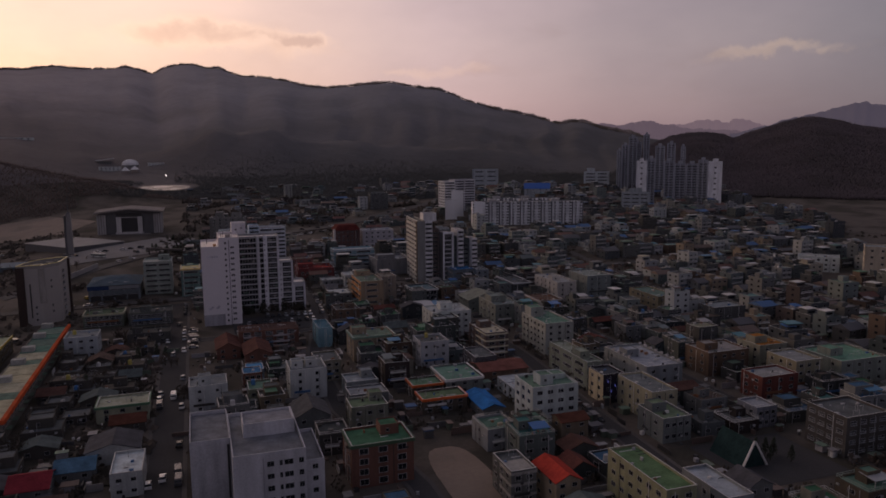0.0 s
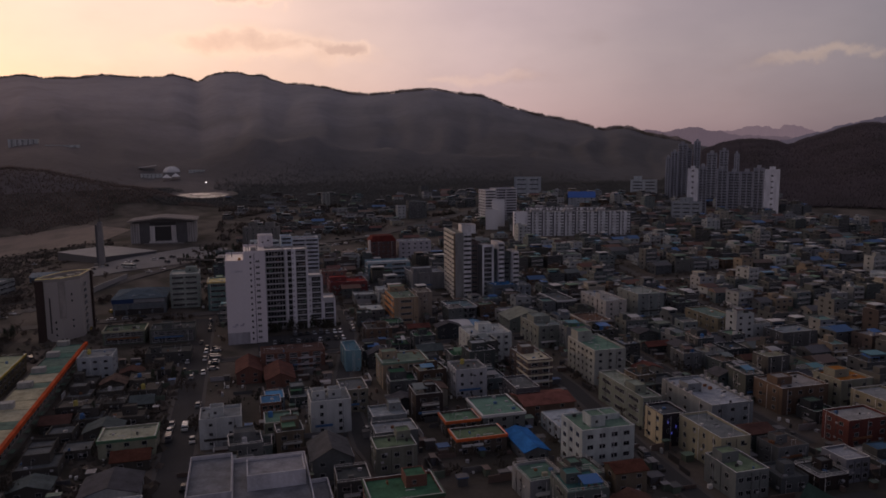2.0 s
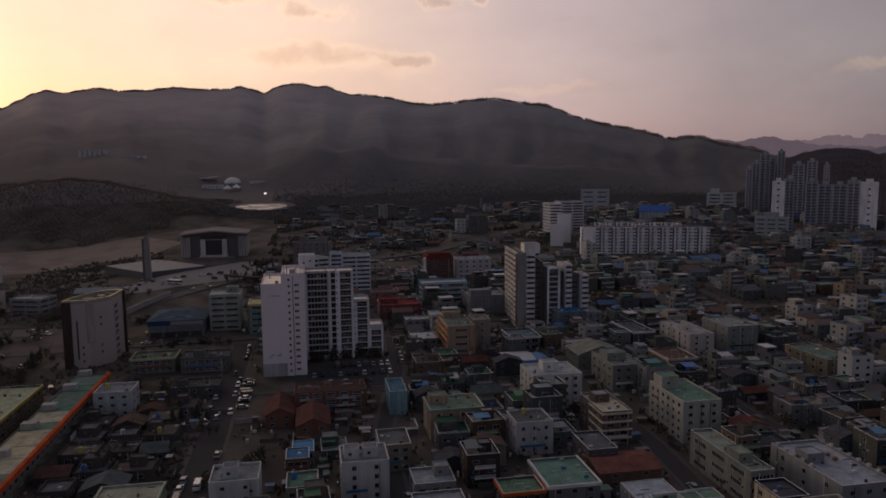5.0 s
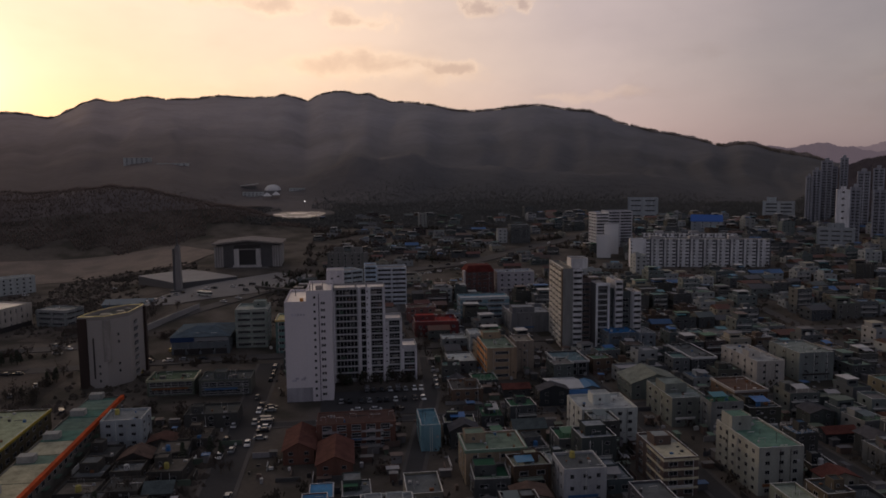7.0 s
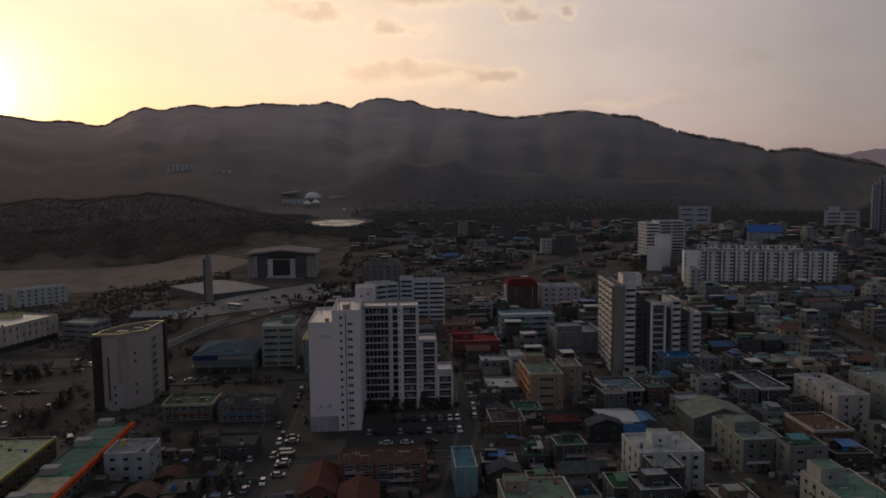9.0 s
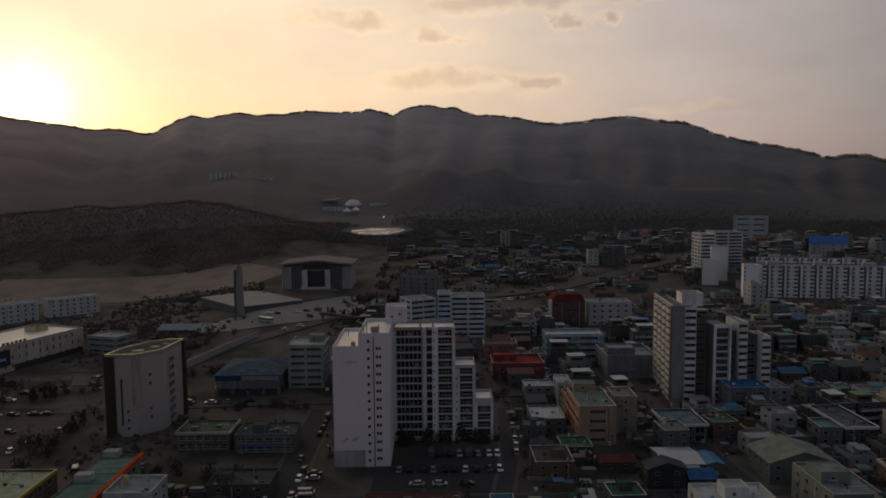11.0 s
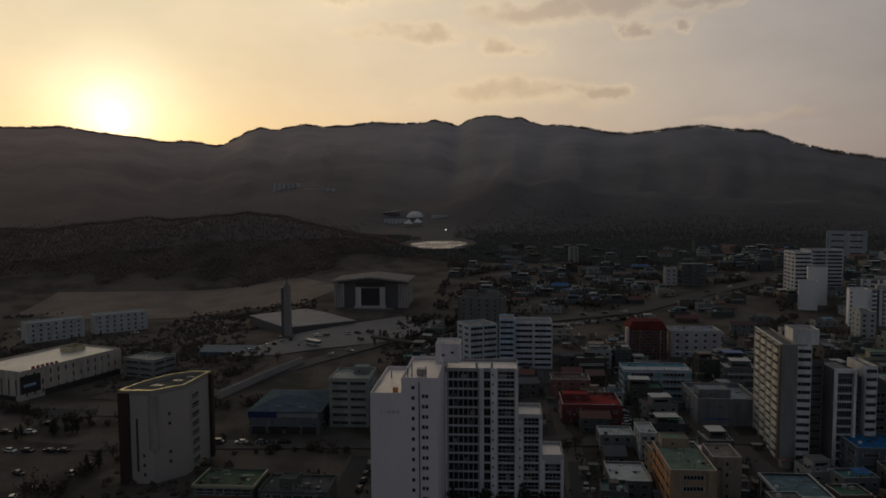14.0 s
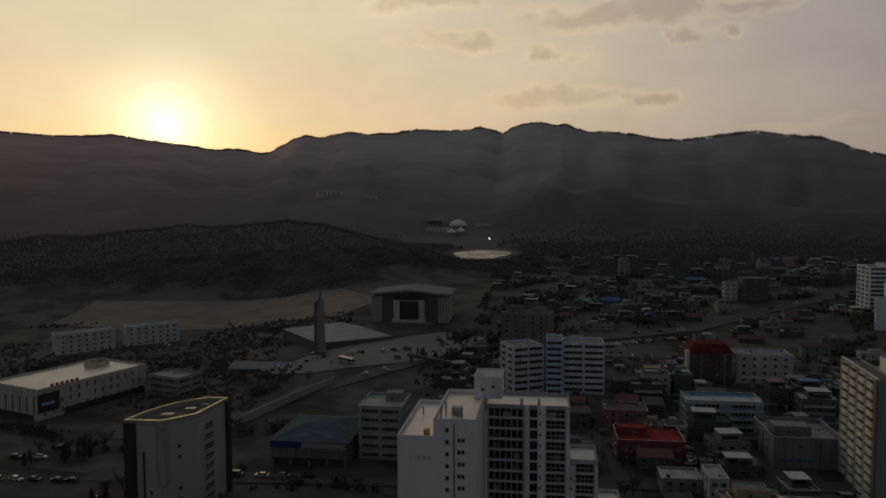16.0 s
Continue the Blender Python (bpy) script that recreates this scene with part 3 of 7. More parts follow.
def dress(thing, w, d, h, floors):
    """Crates, aerials, drying racks and pipes on a roof; air-conditioner boxes and drain pipes on the walls."""
    rng, s = clutter_rng, Solid()
    for _ in range(int(w * d / 22)):
        x, y, pick = rng.uniform(0.6, w - 1.6), rng.uniform(0.6, d - 1.6), rng.random()
        z = h - 0.02
        if pick < 0.45:
            a, b, c = rng.uniform(0.3, 1.2), rng.uniform(0.3, 1.0), rng.uniform(0.25, 0.9)
            s.box(x, y, z, x + a, y + b, z + c, rng.choice((0, 1, 1, 2, 2, 3, 4)))
        elif pick < 0.6:
            s.box(x, y, z, x + 0.09, y + 0.09, z + rng.uniform(1.5, 3.2), rng.choice((1, 2)))
        elif pick < 0.8:
            q = rng.uniform(1.2, 2.6)
            for c in (x, x + q):
                s.box(c, y, z, c + 0.07, y + 0.07, z + 1.5, 2)
            s.box(x, y, z + 1.5, x + q + 0.07, y + 0.07, z + 1.58, rng.choice((0, 2)))
        else:
            q = rng.uniform(1.5, 4.0)
            s.box(x, y, z, min(x + q, w - 0.3), y + 0.14, z + 0.16, rng.choice((0, 1)))
    for _ in range(rng.randrange(1, 3) if h > 4 else 1):
        u, z = rng.uniform(0.4, w - 1.2), h * rng.uniform(0.2, 0.85)
        s.box(u, -0.38, z, u + 0.75, -0.03, z + 0.5, rng.choice((1, 2, 2)))
        v = rng.uniform(0.4, d - 1.2)
        s.box(-0.38, v, z, -0.03, v + 0.75, z + 0.5, rng.choice((1, 2, 2)))
    for u in (rng.uniform(0.1, 0.5), rng.uniform(0.5, 0.9)):
        s.box(w * u, -0.14, 0, w * u + 0.11, -0.03, h, rng.choice((0, 1, 1, 2)))
        s.box(-0.14, d * u, 0, -0.03, d * u + 0.11, h, rng.choice((0, 1, 1, 2)))
    if h > 4 and rng.random() < 0.4:      # a board over the ground floor
        s.box(w * 0.1, -0.3, 2.6, w * rng.uniform(0.5, 0.9), -0.03, 3.3, rng.choice((0, 1, 3, 4)))
    x0, y0, z0 = thing.location
    a = thing.rotation_euler[2]
    ca, sa = math.cos(a), math.sin(a)
    n = len(CLUTTER.v)
    CLUTTER.v += [(x0 + p * ca - q * sa, y0 + p * sa + q * ca, z0 + t) for p, q, t in s.v]
    CLUTTER.f += [tuple(i + n for i in f) for f in s.f]
    CLUTTER.k += s.k


def town_tone(c):
    """Town paint with red taken out, leaning to grey-green, to offset the pink cast of the light."""
    return (c[0] * 0.885, c[1] * 0.98, c[2])


def building(x, y, w, d, h, wall, roof, label, name="building", category="building", floors=None, front=3, left=2, right=0, ww=1.5, wh=1.3,
             turn=0.0, rim=0.7, rooms=(), tanks=(), mesh=None, side_mesh=None, base=0.0, group="", bands=None, skip=0, eave=None, back=0, coping=1, crates=()):
    """A flat-roofed building; x, y is its front left corner. rooms: (x, y, w, d, h) blocks on the roof. tanks: (x, y) on the roof."""
    thing = root(name, x, y, label, category, group, turn, z=min(ground_z(x, y), ground_z(x + w, y)))
    wall, roof = town_tone(wall), town_tone(roof)
    claim(x, y, w, d, turn)
    floors = floors or max(1, round(h / 2.9))
    fh = (h - base) / floors
    part("wall", shell(w, d, h, rim, coping=coping).mesh("wall", [M_WALL, M_COPING]), thing, colour=wall)
    part("roof", PLATE_MESH, thing, (0.25, 0.25, h - 0.25), 0, (w - 0.5, d - 0.5, 0.25), roof)
    for face, count in (("front", front), ("left", left), ("right", right), ("back", back)):
        if count:
            windows(thing, face, w, d, floors, fh, count, ww, wh, mesh if face == "front" else (side_mesh or mesh), base, 0.04, 0.96, skip)
    if bands:
        for i in range(1, floors + 1):
            part("band", BAND_MESH, thing, (-0.12, -0.12, base + i * fh - 0.42), 0, (w + 0.24, d * 0.6, 0.62), bands)
    if eave:
        s = Solid()
        s.box(-0.35, -0.35, h + rim - 0.8, w + 0.35, -0.004, h + rim + 0.05).box(-0.35, 0, h + rim - 0.8, -0.004, d, h + rim + 0.05)
        s.box(w + 0.004, 0, h + rim - 0.8, w + 0.35, d, h + rim + 0.05)
        part("eave", s.mesh("eave", M_METAL), thing, colour=eave)
    if math.hypot(x, y) < 640 and not (group == "" and h > 16):
        dress(thing, w, d, h, floors)
    for rx, ry, rw, rd, rh in rooms:
        room = part("stair_room", shell(rw, rd, rh, 0.3, 0.2, 0.0).mesh("stair_room", M_WALL), thing, (rx, ry, h), colour=wall)
        part("room_roof", PLATE_MESH, room, (0.2, 0.2, rh - 0.2), 0, (rw - 0.4, rd - 0.4, 0.2), roof)
        part("room_window", WIN, room, (rw * 0.4, -0.02, rh * 0.5), 0, (0.9, 1, 0.9))
    for tx, ty, tw in crates:
        part("roof_crate", METAL_BOX, thing, (tx, ty, h), 0, (tw, tw * 0.7, tw * 0.6), random.choice([(0.4, 0.4, 0.4), (0.1, 0.1, 0.1), (0.3, 0.28, 0.2)]))
    for tx, ty in tanks:
        part("water_tank", TANK_MESH, thing, (tx, ty, h), 0, (1, 1, 1), random.choice([(0.05, 0.16, 0.36), (0.42, 0.36, 0.10), (0.45, 0.45, 0.45)]))
    return thing


def gabled(x, y, w, d, h, wall, roof, label, name="house", category="house", rise=2.2, along="x", turn=0.0, over=0.5, front=2, left=2, right=0, group="", metal=False):
    """A house under a pitched roof; the ridge runs along x or y."""
    thing = root(name, x, y, label, category, group, turn, z=min(ground_z(x, y), ground_z(x + w, y)))
    wall = town_tone(wall)
    claim(x, y, w, d, turn)
    s = Solid()
    if along == "x":
        s.add([(0, 0, -1), (w, 0, -1), (w, d, -1), (0, d, -1), (0, 0, h), (w, 0, h), (w, d, h), (0, d, h), (0, d / 2, h + rise), (w, d / 2, h + rise)],
              [(0, 1, 5, 4), (1, 2, 6, 9, 5), (2, 3, 7, 6), (3, 0, 4, 8, 7), (0, 3, 2, 1), (4, 5, 9, 8), (6, 7, 8, 9)])
        a, b, t = over, over * 2 * rise / d, 0.22
        r = Solid().add([(-a, -a, h - b + .02), (w + a, -a, h - b + .02), (w + a, d / 2, h + rise + .02), (-a, d / 2, h + rise + .02), (-a, d + a, h - b + .02), (w + a, d + a, h - b + .02),
                         (-a, -a, h - b + t), (w + a, -a, h - b + t), (w + a, d / 2, h + rise + t), (-a, d / 2, h + rise + t), (-a, d + a, h - b + t), (w + a, d + a, h - b + t)],
                        [(6, 7, 8, 9), (9, 8, 11, 10), (0, 1, 7, 6), (5, 4, 10, 11), (1, 2, 8, 7), (2, 5, 11, 8), (3, 0, 6, 9), (4, 3, 9, 10), (1, 0, 3, 2), (2, 3, 4, 5)])
    else:
        s.add([(0, 0, -1), (w, 0, -1), (w, d, -1), (0, d, -1), (0, 0, h), (w, 0, h), (w, d, h), (0, d, h), (w / 2, 0, h + rise), (w / 2, d, h + rise)],
              [(0, 1, 5, 8, 4), (1, 2, 6, 5), (2, 3, 7, 9, 6), (3, 0, 4, 7), (0, 3, 2, 1), (5, 6, 9, 8), (7, 4, 8, 9)])
        a, b, t = over, over * 2 * rise / w, 0.22
        r = Solid().add([(-a, -a, h - b + .02), (-a, d + a, h - b + .02), (w / 2, d + a, h + rise + .02), (w / 2, -a, h + rise + .02), (w + a, -a, h - b + .02), (w + a, d + a, h - b + .02),
                         (-a, -a, h - b + t), (-a, d + a, h - b + t), (w / 2, d + a, h + rise + t), (w / 2, -a, h + rise + t), (w + a, -a, h - b + t), (w + a, d + a, h - b + t)],
                        [(9, 8, 7, 6), (10, 11, 8, 9), (6, 7, 1, 0), (11, 10, 4, 5), (7, 8, 2, 1), (8, 11, 5, 2), (9, 6, 0, 3), (10, 9, 3, 4), (2, 3, 0, 1), (5, 4, 3, 2)])
    part("wall", s.mesh("wall", M_WALL), thing, colour=wall)
    part("roof", r.mesh("roof", M_METAL if metal else M_ROOF), thing, colour=roof)
    floors = max(1, round(h / 2.9))
    for face, count in (("front", front), ("left", left), ("right", right)):
        if count:
            windows(thing, face, w, d, floors, h / floors, count, 1.4, 1.1)
    return thing


# ---- the large buildings ----
def tower_block(x, y):
    """The tall white L-shaped apartment block by the main street."""
    thing = root("apartment_tower", x, y, "tall white L-shaped apartment block with a blank gable and glazed balconies", "apartment block", z=0)
    claim(x - 1, y - 1, 54, 40)
    tint, shade = (0.72, 0.68, 0.71), (0.48, 0.48, 0.52)
    part("wall", shell(8.2, 30, 38.4, 0.7).mesh("wall", M_RENDER), thing, colour=tint, label="blank white gable wall")
    part("wall", shell(9.6, 26, 42.4, 0.8).mesh("wall", M_RENDER), thing, (8.204, 0, 0), colour=tint)
    part("wall", shell(21.4, 13, 39.6, 0.7).mesh("wall", M_WALL), thing, (17.808, 23.5, 0), colour=(0.33, 0.33, 0.34))
    part("wall", shell(7.0, 12, 26.0, 0.7).mesh("wall", M_WALL), thing, (39.212, 24, 0), colour=(0.46, 0.46, 0.48))
    part("wall", shell(6.2, 12, 14.0, 0.7).mesh("wall", M_WALL), thing, (46.216, 24.3, 0), colour=(0.46, 0.46, 0.48))
    sheet = S_BOX.mesh("roof_sheet", M_ROOF_SHEEN)
    for rx, ry, rw, rd, rz in ((0.25, 0.25, 7.7, 29.5, 38.2), (8.5, 0.25, 9.1, 25.5, 42.2), (18.1, 23.8, 20.8, 12.4, 39.4), (39.5, 24.3, 6.4, 11.4, 25.8), (46.5, 24.6, 5.6, 11.4, 13.8)):
        part("roof", sheet, thing, (rx, ry, rz - 0.2), 0, (rw, rd, 0.2), (0.72, 0.66, 0.62))
    lift = part("lift_room", shell(7, 9, 5.2, 0.4, 0.2, 0).mesh("lift_room", M_WALL), thing, (15.4, 21, 42.3), colour=tint)
    part("lift_roof", PLATE_MESH, lift, (0.2, 0.2, 5.0), 0, (6.6, 8.6, 0.2), (0.55, 0.52, 0.5))
    for wx in (2.2, 4.8):
        part("window", WIN, lift, (wx, -0.02, 1.6 + wx * 0.3), 0, (0.9, 1, 0.7))
    # the darker lower storeys of the gable, and the faded sign on it
    part("plinth_paint", BAND_MESH, thing, (-0.03, -0.03, -0.5), 0, (9.9, 0.1, 6.0), (0.36, 0.35, 0.38), "grey painted base of the gable")
    for bx, bw, bz in ((2.2, 1.6, 8.0), (3.4, 1.3, 8.8), (5.6, 1.5, 8.4), (6.6, 0.9, 9.0)):
        part("painted_mark", BAND_MESH, thing, (bx, -0.015, bz), 0, (bw, 0.03, 0.8), (0.42, 0.40, 0.46))
    for i in range(5):
        part("sign_bar", BAND_MESH, thing, (2.6 + i * 1.05, -0.05, 33.6), 0, (0.75, 0.06, 0.85), (0.52, 0.50, 0.56), "faded grey lettering, unreadable")
    fh = 2.74
    for i in range(15):
        z = 2.0 + i * fh
        part("window", WIN, thing, (11.3, -0.02, z + 0.2), 0, (0.85, 1, 1.0))
        for wx in (14.0, 14.9):
            if z < 39:
                part("window", WIN, thing, (wx, -0.02, z + 0.7), 0, (0.75, 1, 1.0))
        if z < 37:
            part("window", WIN, thing, (-0.02, 8, z + 0.4), -90, (1.4, 1, 1.1))
            part("window", WIN, thing, (-0.02, 20, z + 0.4), -90, (1.4, 1, 1.1))
    part("drain_pipe", PIPE_MESH, thing, (12.9, -0.15, 0), 0, (0.13, 0.13, 42), (0.12, 0.10, 0.14), "dark drain pipe")
    # glazed balconies of the long wing, storey by storey, between its pilasters
    rng = random.Random(14)
    bays = ((18.5, 27.9, 23.5, 39.5), (29.2, 31.2, 23.5, 39.5), (33.2, 38.2, 23.5, 39.5), (40.7, 45.3, 24.0, 25.9), (46.9, 51.6, 24.3, 13.9))
    for x0, x1, y0, top in bays:
        for i in range(14):
            z = 1.4 + i * fh
            if z + 2.2 > top:
                break
            part("window", WIN_WIDE if x1 - x0 > 6 else WIN if x1 - x0 < 3 else WIN_BALCONY, thing, ((x0 + x1) / 2, y0 - 0.05, z + 1.3), 0, (x1 - x0, 1, 2.3))
            part("balcony_slab", BAND_MESH, thing, (x0 - 0.05, y0 - 0.6, z - 0.18), 0, (x1 - x0 + 0.1, 0.594, 0.34), (0.50, 0.51, 0.53))
            if rng.random() < 0.7 and x1 - x0 > 3:      # blinds and stored things behind the panes
                q, u = rng.uniform(0.8, 2.2), rng.random()
                c = rng.choice(((0.10, 0.11, 0.11), (0.16, 0.16, 0.17), (0.06, 0.10, 0.08), (0.24, 0.23, 0.22), (0.13, 0.09, 0.08)))
                part("blind", BAND_MESH, thing, (x0 + 0.3 + (x1 - x0 - q - 0.6) * u, y0 - 0.16, z + 0.25), 0, (q, 0.05, rng.uniform(0.9, 2.0)), c)
    for px, py, pw, top in ((17.9, 23.0, 0.55, 39.4), (27.95, 22.8, 1.2, 40.7), (31.25, 22.8, 1.9, 40.7), (38.25, 22.8, 0.95, 40.7), (39.25, 23.3, 1.35, 25.6), (45.4, 23.3, 0.8, 25.6), (46.25, 23.6, 0.6, 13.6), (51.7, 23.6, 0.7, 13.6)):
        part("pilaster", BAND_MESH, thing, (px, py, -0.5), 0, (pw, 0.69, top), (0.66, 0.65, 0.68))
        if pw > 1.3:
            for i in range(14):
                if 1.4 + i * fh + 2.4 < top:
                    part("window", WIN, thing, (px + pw * 0.3, py - 0.02, 2.9 + i * fh), 0, (0.45, 1, 0.7))
    for cx in (26.8, 31.2):
        part("chimney", BAND_MESH, thing, (cx, 23.6, 40.2), 0, (0.7, 0.7, 1.6), (0.4, 0.38, 0.38))
    # roof gear
    for rx, ry, rz, rh in ((9.6, 3, 42.4, 2.6), (10.6, 4, 42.4, 3.4), (13.6, 2.4, 42.4, 2.4), (14.4, 3.4, 42.4, 3.0), (3.0, 18, 38.4, 2.2)):
        part("vent_pipe", PIPE_MESH, thing, (rx, ry, rz), 0, (0.16, 0.16, rh), (0.2, 0.18, 0.18))
    part("roof_crate", METAL_BOX, thing, (11.6, 6, 42.4), 0, (2.4, 2, 1.6), (0.3, 0.28, 0.28))
    part("hatch", METAL_BOX, thing, (5.8, 1.2, 38.4), 0, (1.3, 1.3, 1.7), (0.5, 0.24, 0.08))


tower_block(1.0, 366.0)


def banded_tower(x, y, w, d, h, label, wall=WHITE, side=None, z=None, floors=None, cols=1, name="apartment_tower", turn=0.0, roof_room=True, left_cols=2, warm=None):
    """An apartment tower with pale slabs and dark window bands."""
    thing = root(name, x, y, label, "apartment block", turn=turn, z=z)
    claim(x, y, w, d, turn, 2)
    floors = floors or round(h / 2.75)
    fh = h / floors
    part("wall", shell(w, d, h, 0.8).mesh("wall", M_WALL), thing, colour=side or wall)
    part("roof", PLATE_MESH, thing, (0.25, 0.25, h - 0.2), 0, (w - 0.5, d - 0.5, 0.2), GREY)
    for i in range(floors):
        zz = (i + 0.5) * fh
        for j in range(cols):
            cw = w / cols
            part("balcony", WIN_SPANDREL, thing, (cw * (j + 0.5), -0.02, zz), 0, (cw * 0.94, 1, fh * 0.98), wall)
        for j in range(left_cols):
            cd = d / left_cols
            part("balcony", WIN_SPANDREL, thing, (-0.02, cd * (j + 0.5), zz), -90, (cd * 0.6, 1, fh * 0.98), warm or wall)
    for j in range(cols + 1):
        part("pilaster", BAND_MESH, thing, (w * j / cols - (0.35 if j else -0.01), -0.55, -0.5), 0, (0.4, 0.55, h + 1.0), wall)
    if roof_room:
        room = part("lift_room", shell(w * 0.5, d * 0.4, 4, 0.3, 0.2, 0).mesh("lift_room", M_WALL), thing, (w * 0.25, d * 0.3, h), colour=wall)
        part("room_roof", PLATE_MESH, room, (0.2, 0.2, 3.8), 0, (w * 0.5 - 0.4, d * 0.4 - 0.4, 0.2), GREY)
    return thing


def slot_column(thing, x, y, w, d, h, tint, floors):
    """A pale stack of balconies: a wall with dark window slots between its bands."""
    part("wall", shell(w, d, h, 0.8).mesh("wall", M_WALL), thing, (x, y, 0), colour=tint)
    part("roof", PLATE_MESH, thing, (x + 0.25, y + 0.25, h - 0.2), 0, (w - 0.5, d - 0.5, 0.2), GREY)
    for i in range(floors):
        part("balcony", WIN_SPANDREL, thing, (x + w / 2, y - 0.02, (i + 0.5) * h / floors), 0, (w * 0.92, 1, h / floors * 0.98), tint)


def side_tower():
    """The tall block by the crossing: balconies along its side, a blank grey front and a white column of slots."""
    thing = root("apartment_tower", 128.0, 427.0, "tall pale apartment block with balcony bands along its side", "apartment block", turn=-4.5)
    claim(128.0, 427.0, 16, 33, 0, 2)
    part("wall", shell(5.0, 32, 39.0, 0.8).mesh("wall", M_WALL), thing, colour=(0.24, 0.245, 0.24), label="blank grey front and side wall")
    part("roof", PLATE_MESH, thing, (0.25, 0.25, 38.8), 0, (4.5, 31.5, 0.2), (0.17, 0.17, 0.16))
    floors = 14
    for i in range(floors):
        for j in range(4):
            part("balcony", WIN_SPANDREL, thing, (-0.02, 2.0 + 30 * (j + 0.5) / 4, (i + 0.5) * 39.0 / floors), -90, (5.0, 1, 2.7), (0.56, 0.545, 0.50))
    part("corner_pier", BAND_MESH, thing, (-0.5, 0.0, -0.5), 0, (0.496, 1.9, 39.8), (0.12, 0.095, 0.075), "dark brown corner strip")
    for j in range(1, 5):
        part("pilaster", BAND_MESH, thing, (-0.5, 2.0 + 30 * j / 4 - 0.5, -0.5), 0, (0.496, 0.5, 40.1), (0.50, 0.48, 0.45))
    part("roof_edge", BAND_MESH, thing, (-0.6, 0.0, 39.81), 0, (0.9, 32, 0.25), (0.62, 0.60, 0.55))
    slot_column(thing, 5.004, 0.3, 4.6, 14, 38.5, (0.62, 0.62, 0.64), 14)
    # set-back wall in the gap, the darkness there put into its colour
    part("recess_wall", shell(5.2, 12, 33.5, 0.6).mesh("recess_wall", M_WALL), thing, (9.61, 4.5, 0), colour=(0.13, 0.10, 0.095), label="recessed link, darkness of the gap put into its colour")
    for i in range(12):
        part("window", WIN_WIDE, thing, (12.2, 4.48, 1.6 + i * 2.7), 0, (4.4, 1, 1.5))
    room = part("lift_room", shell(8.4, 9, 4.8, 0.4, 0.2, 0).mesh("lift_room", M_WALL), thing, (5.0, 5.4, 38.8), colour=(0.62, 0.62, 0.63))
    part("room_roof", PLATE_MESH, room, (0.2, 0.2, 4.6), 0, (8.0, 8.6, 0.2), GREY)


side_tower()


def framed_tower():
    """The lower neighbour: a white frame round dark balconies and two white slotted columns."""
    thing = root("apartment_tower", 143.0, 422.5, "white framed apartment block with dark glazed balconies", "apartment block")
    claim(143.0, 422.5, 23.0, 14, 0, 2)
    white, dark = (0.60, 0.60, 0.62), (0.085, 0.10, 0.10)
    part("wall", shell(6.7, 14, 32.0, 0.5).mesh("wall", M_WALL), thing, colour=(0.12, 0.12, 0.13))
    part("roof", PLATE_MESH, thing, (0.25, 0.25, 31.8), 0, (6.2, 13.5, 0.2), GREY)
    for px in (0.0, 5.9):
        part("frame_post", BAND_MESH, thing, (px, -1.0, -0.5), 0, (0.8, 0.996, 33.4), (0.72, 0.73, 0.76))
    part("frame_head", BAND_MESH, thing, (0.804, -1.0, 31.6), 0, (5.09, 0.996, 1.3), (0.72, 0.73, 0.76))
    for i in range(11):
        part("window", WIN_WIDE, thing, (3.35, -0.02, 1.7 + i * 2.72), 0, (5.0, 1, 2.1))
        part("balcony_slab", BAND_MESH, thing, (0.81, -0.8, 0.2 + i * 2.72), 0, (5.08, 0.78, 0.34), (0.52, 0.53, 0.55))
    # gap walls between the columns, coloured as dark as the shade there
    for rx, rw, h in ((6.704, 3.3, 29.0), (13.7, 4.9, 27.5)):
        part("recess_wall", shell(rw, 10, h, 0.5).mesh("recess_wall", M_WALL), thing, (rx, 3.0, 0), colour=dark, label="recessed link, darkness of the gap put into its colour")
        for i in range(9):
            part("window", WIN, thing, (rx + rw / 2, 2.98, 1.8 + i * 2.72), 0, (rw * 0.7, 1, 1.5))
    slot_column(thing, 10.01, 0.4, 3.68, 13, 33.0, white, 12)
    slot_column(thing, 18.61, -1.0, 3.7, 12, 27.4, white, 10)


framed_tower()
# the block behind the tower
banded_tower(20.5, 524.0, 14.5, 14.0, 23.2, "white apartment block with angled balcony bands", cols=2, turn=28, wall=(0.44, 0.50, 0.53), roof_room=False)
banded_tower(34.6, 533.0, 7.2, 14.0, 24.6, "blue-white stair tower of an apartment block", wall=(0.46, 0.57, 0.68), cols=1, roof_room=False, left_cols=0)
banded_tower(42.2, 536.5, 18.2, 14.0, 22.4, "long white apartment block with horizontal bands", wall=(0.54, 0.58, 0.63), cols=2, roof_room=False)


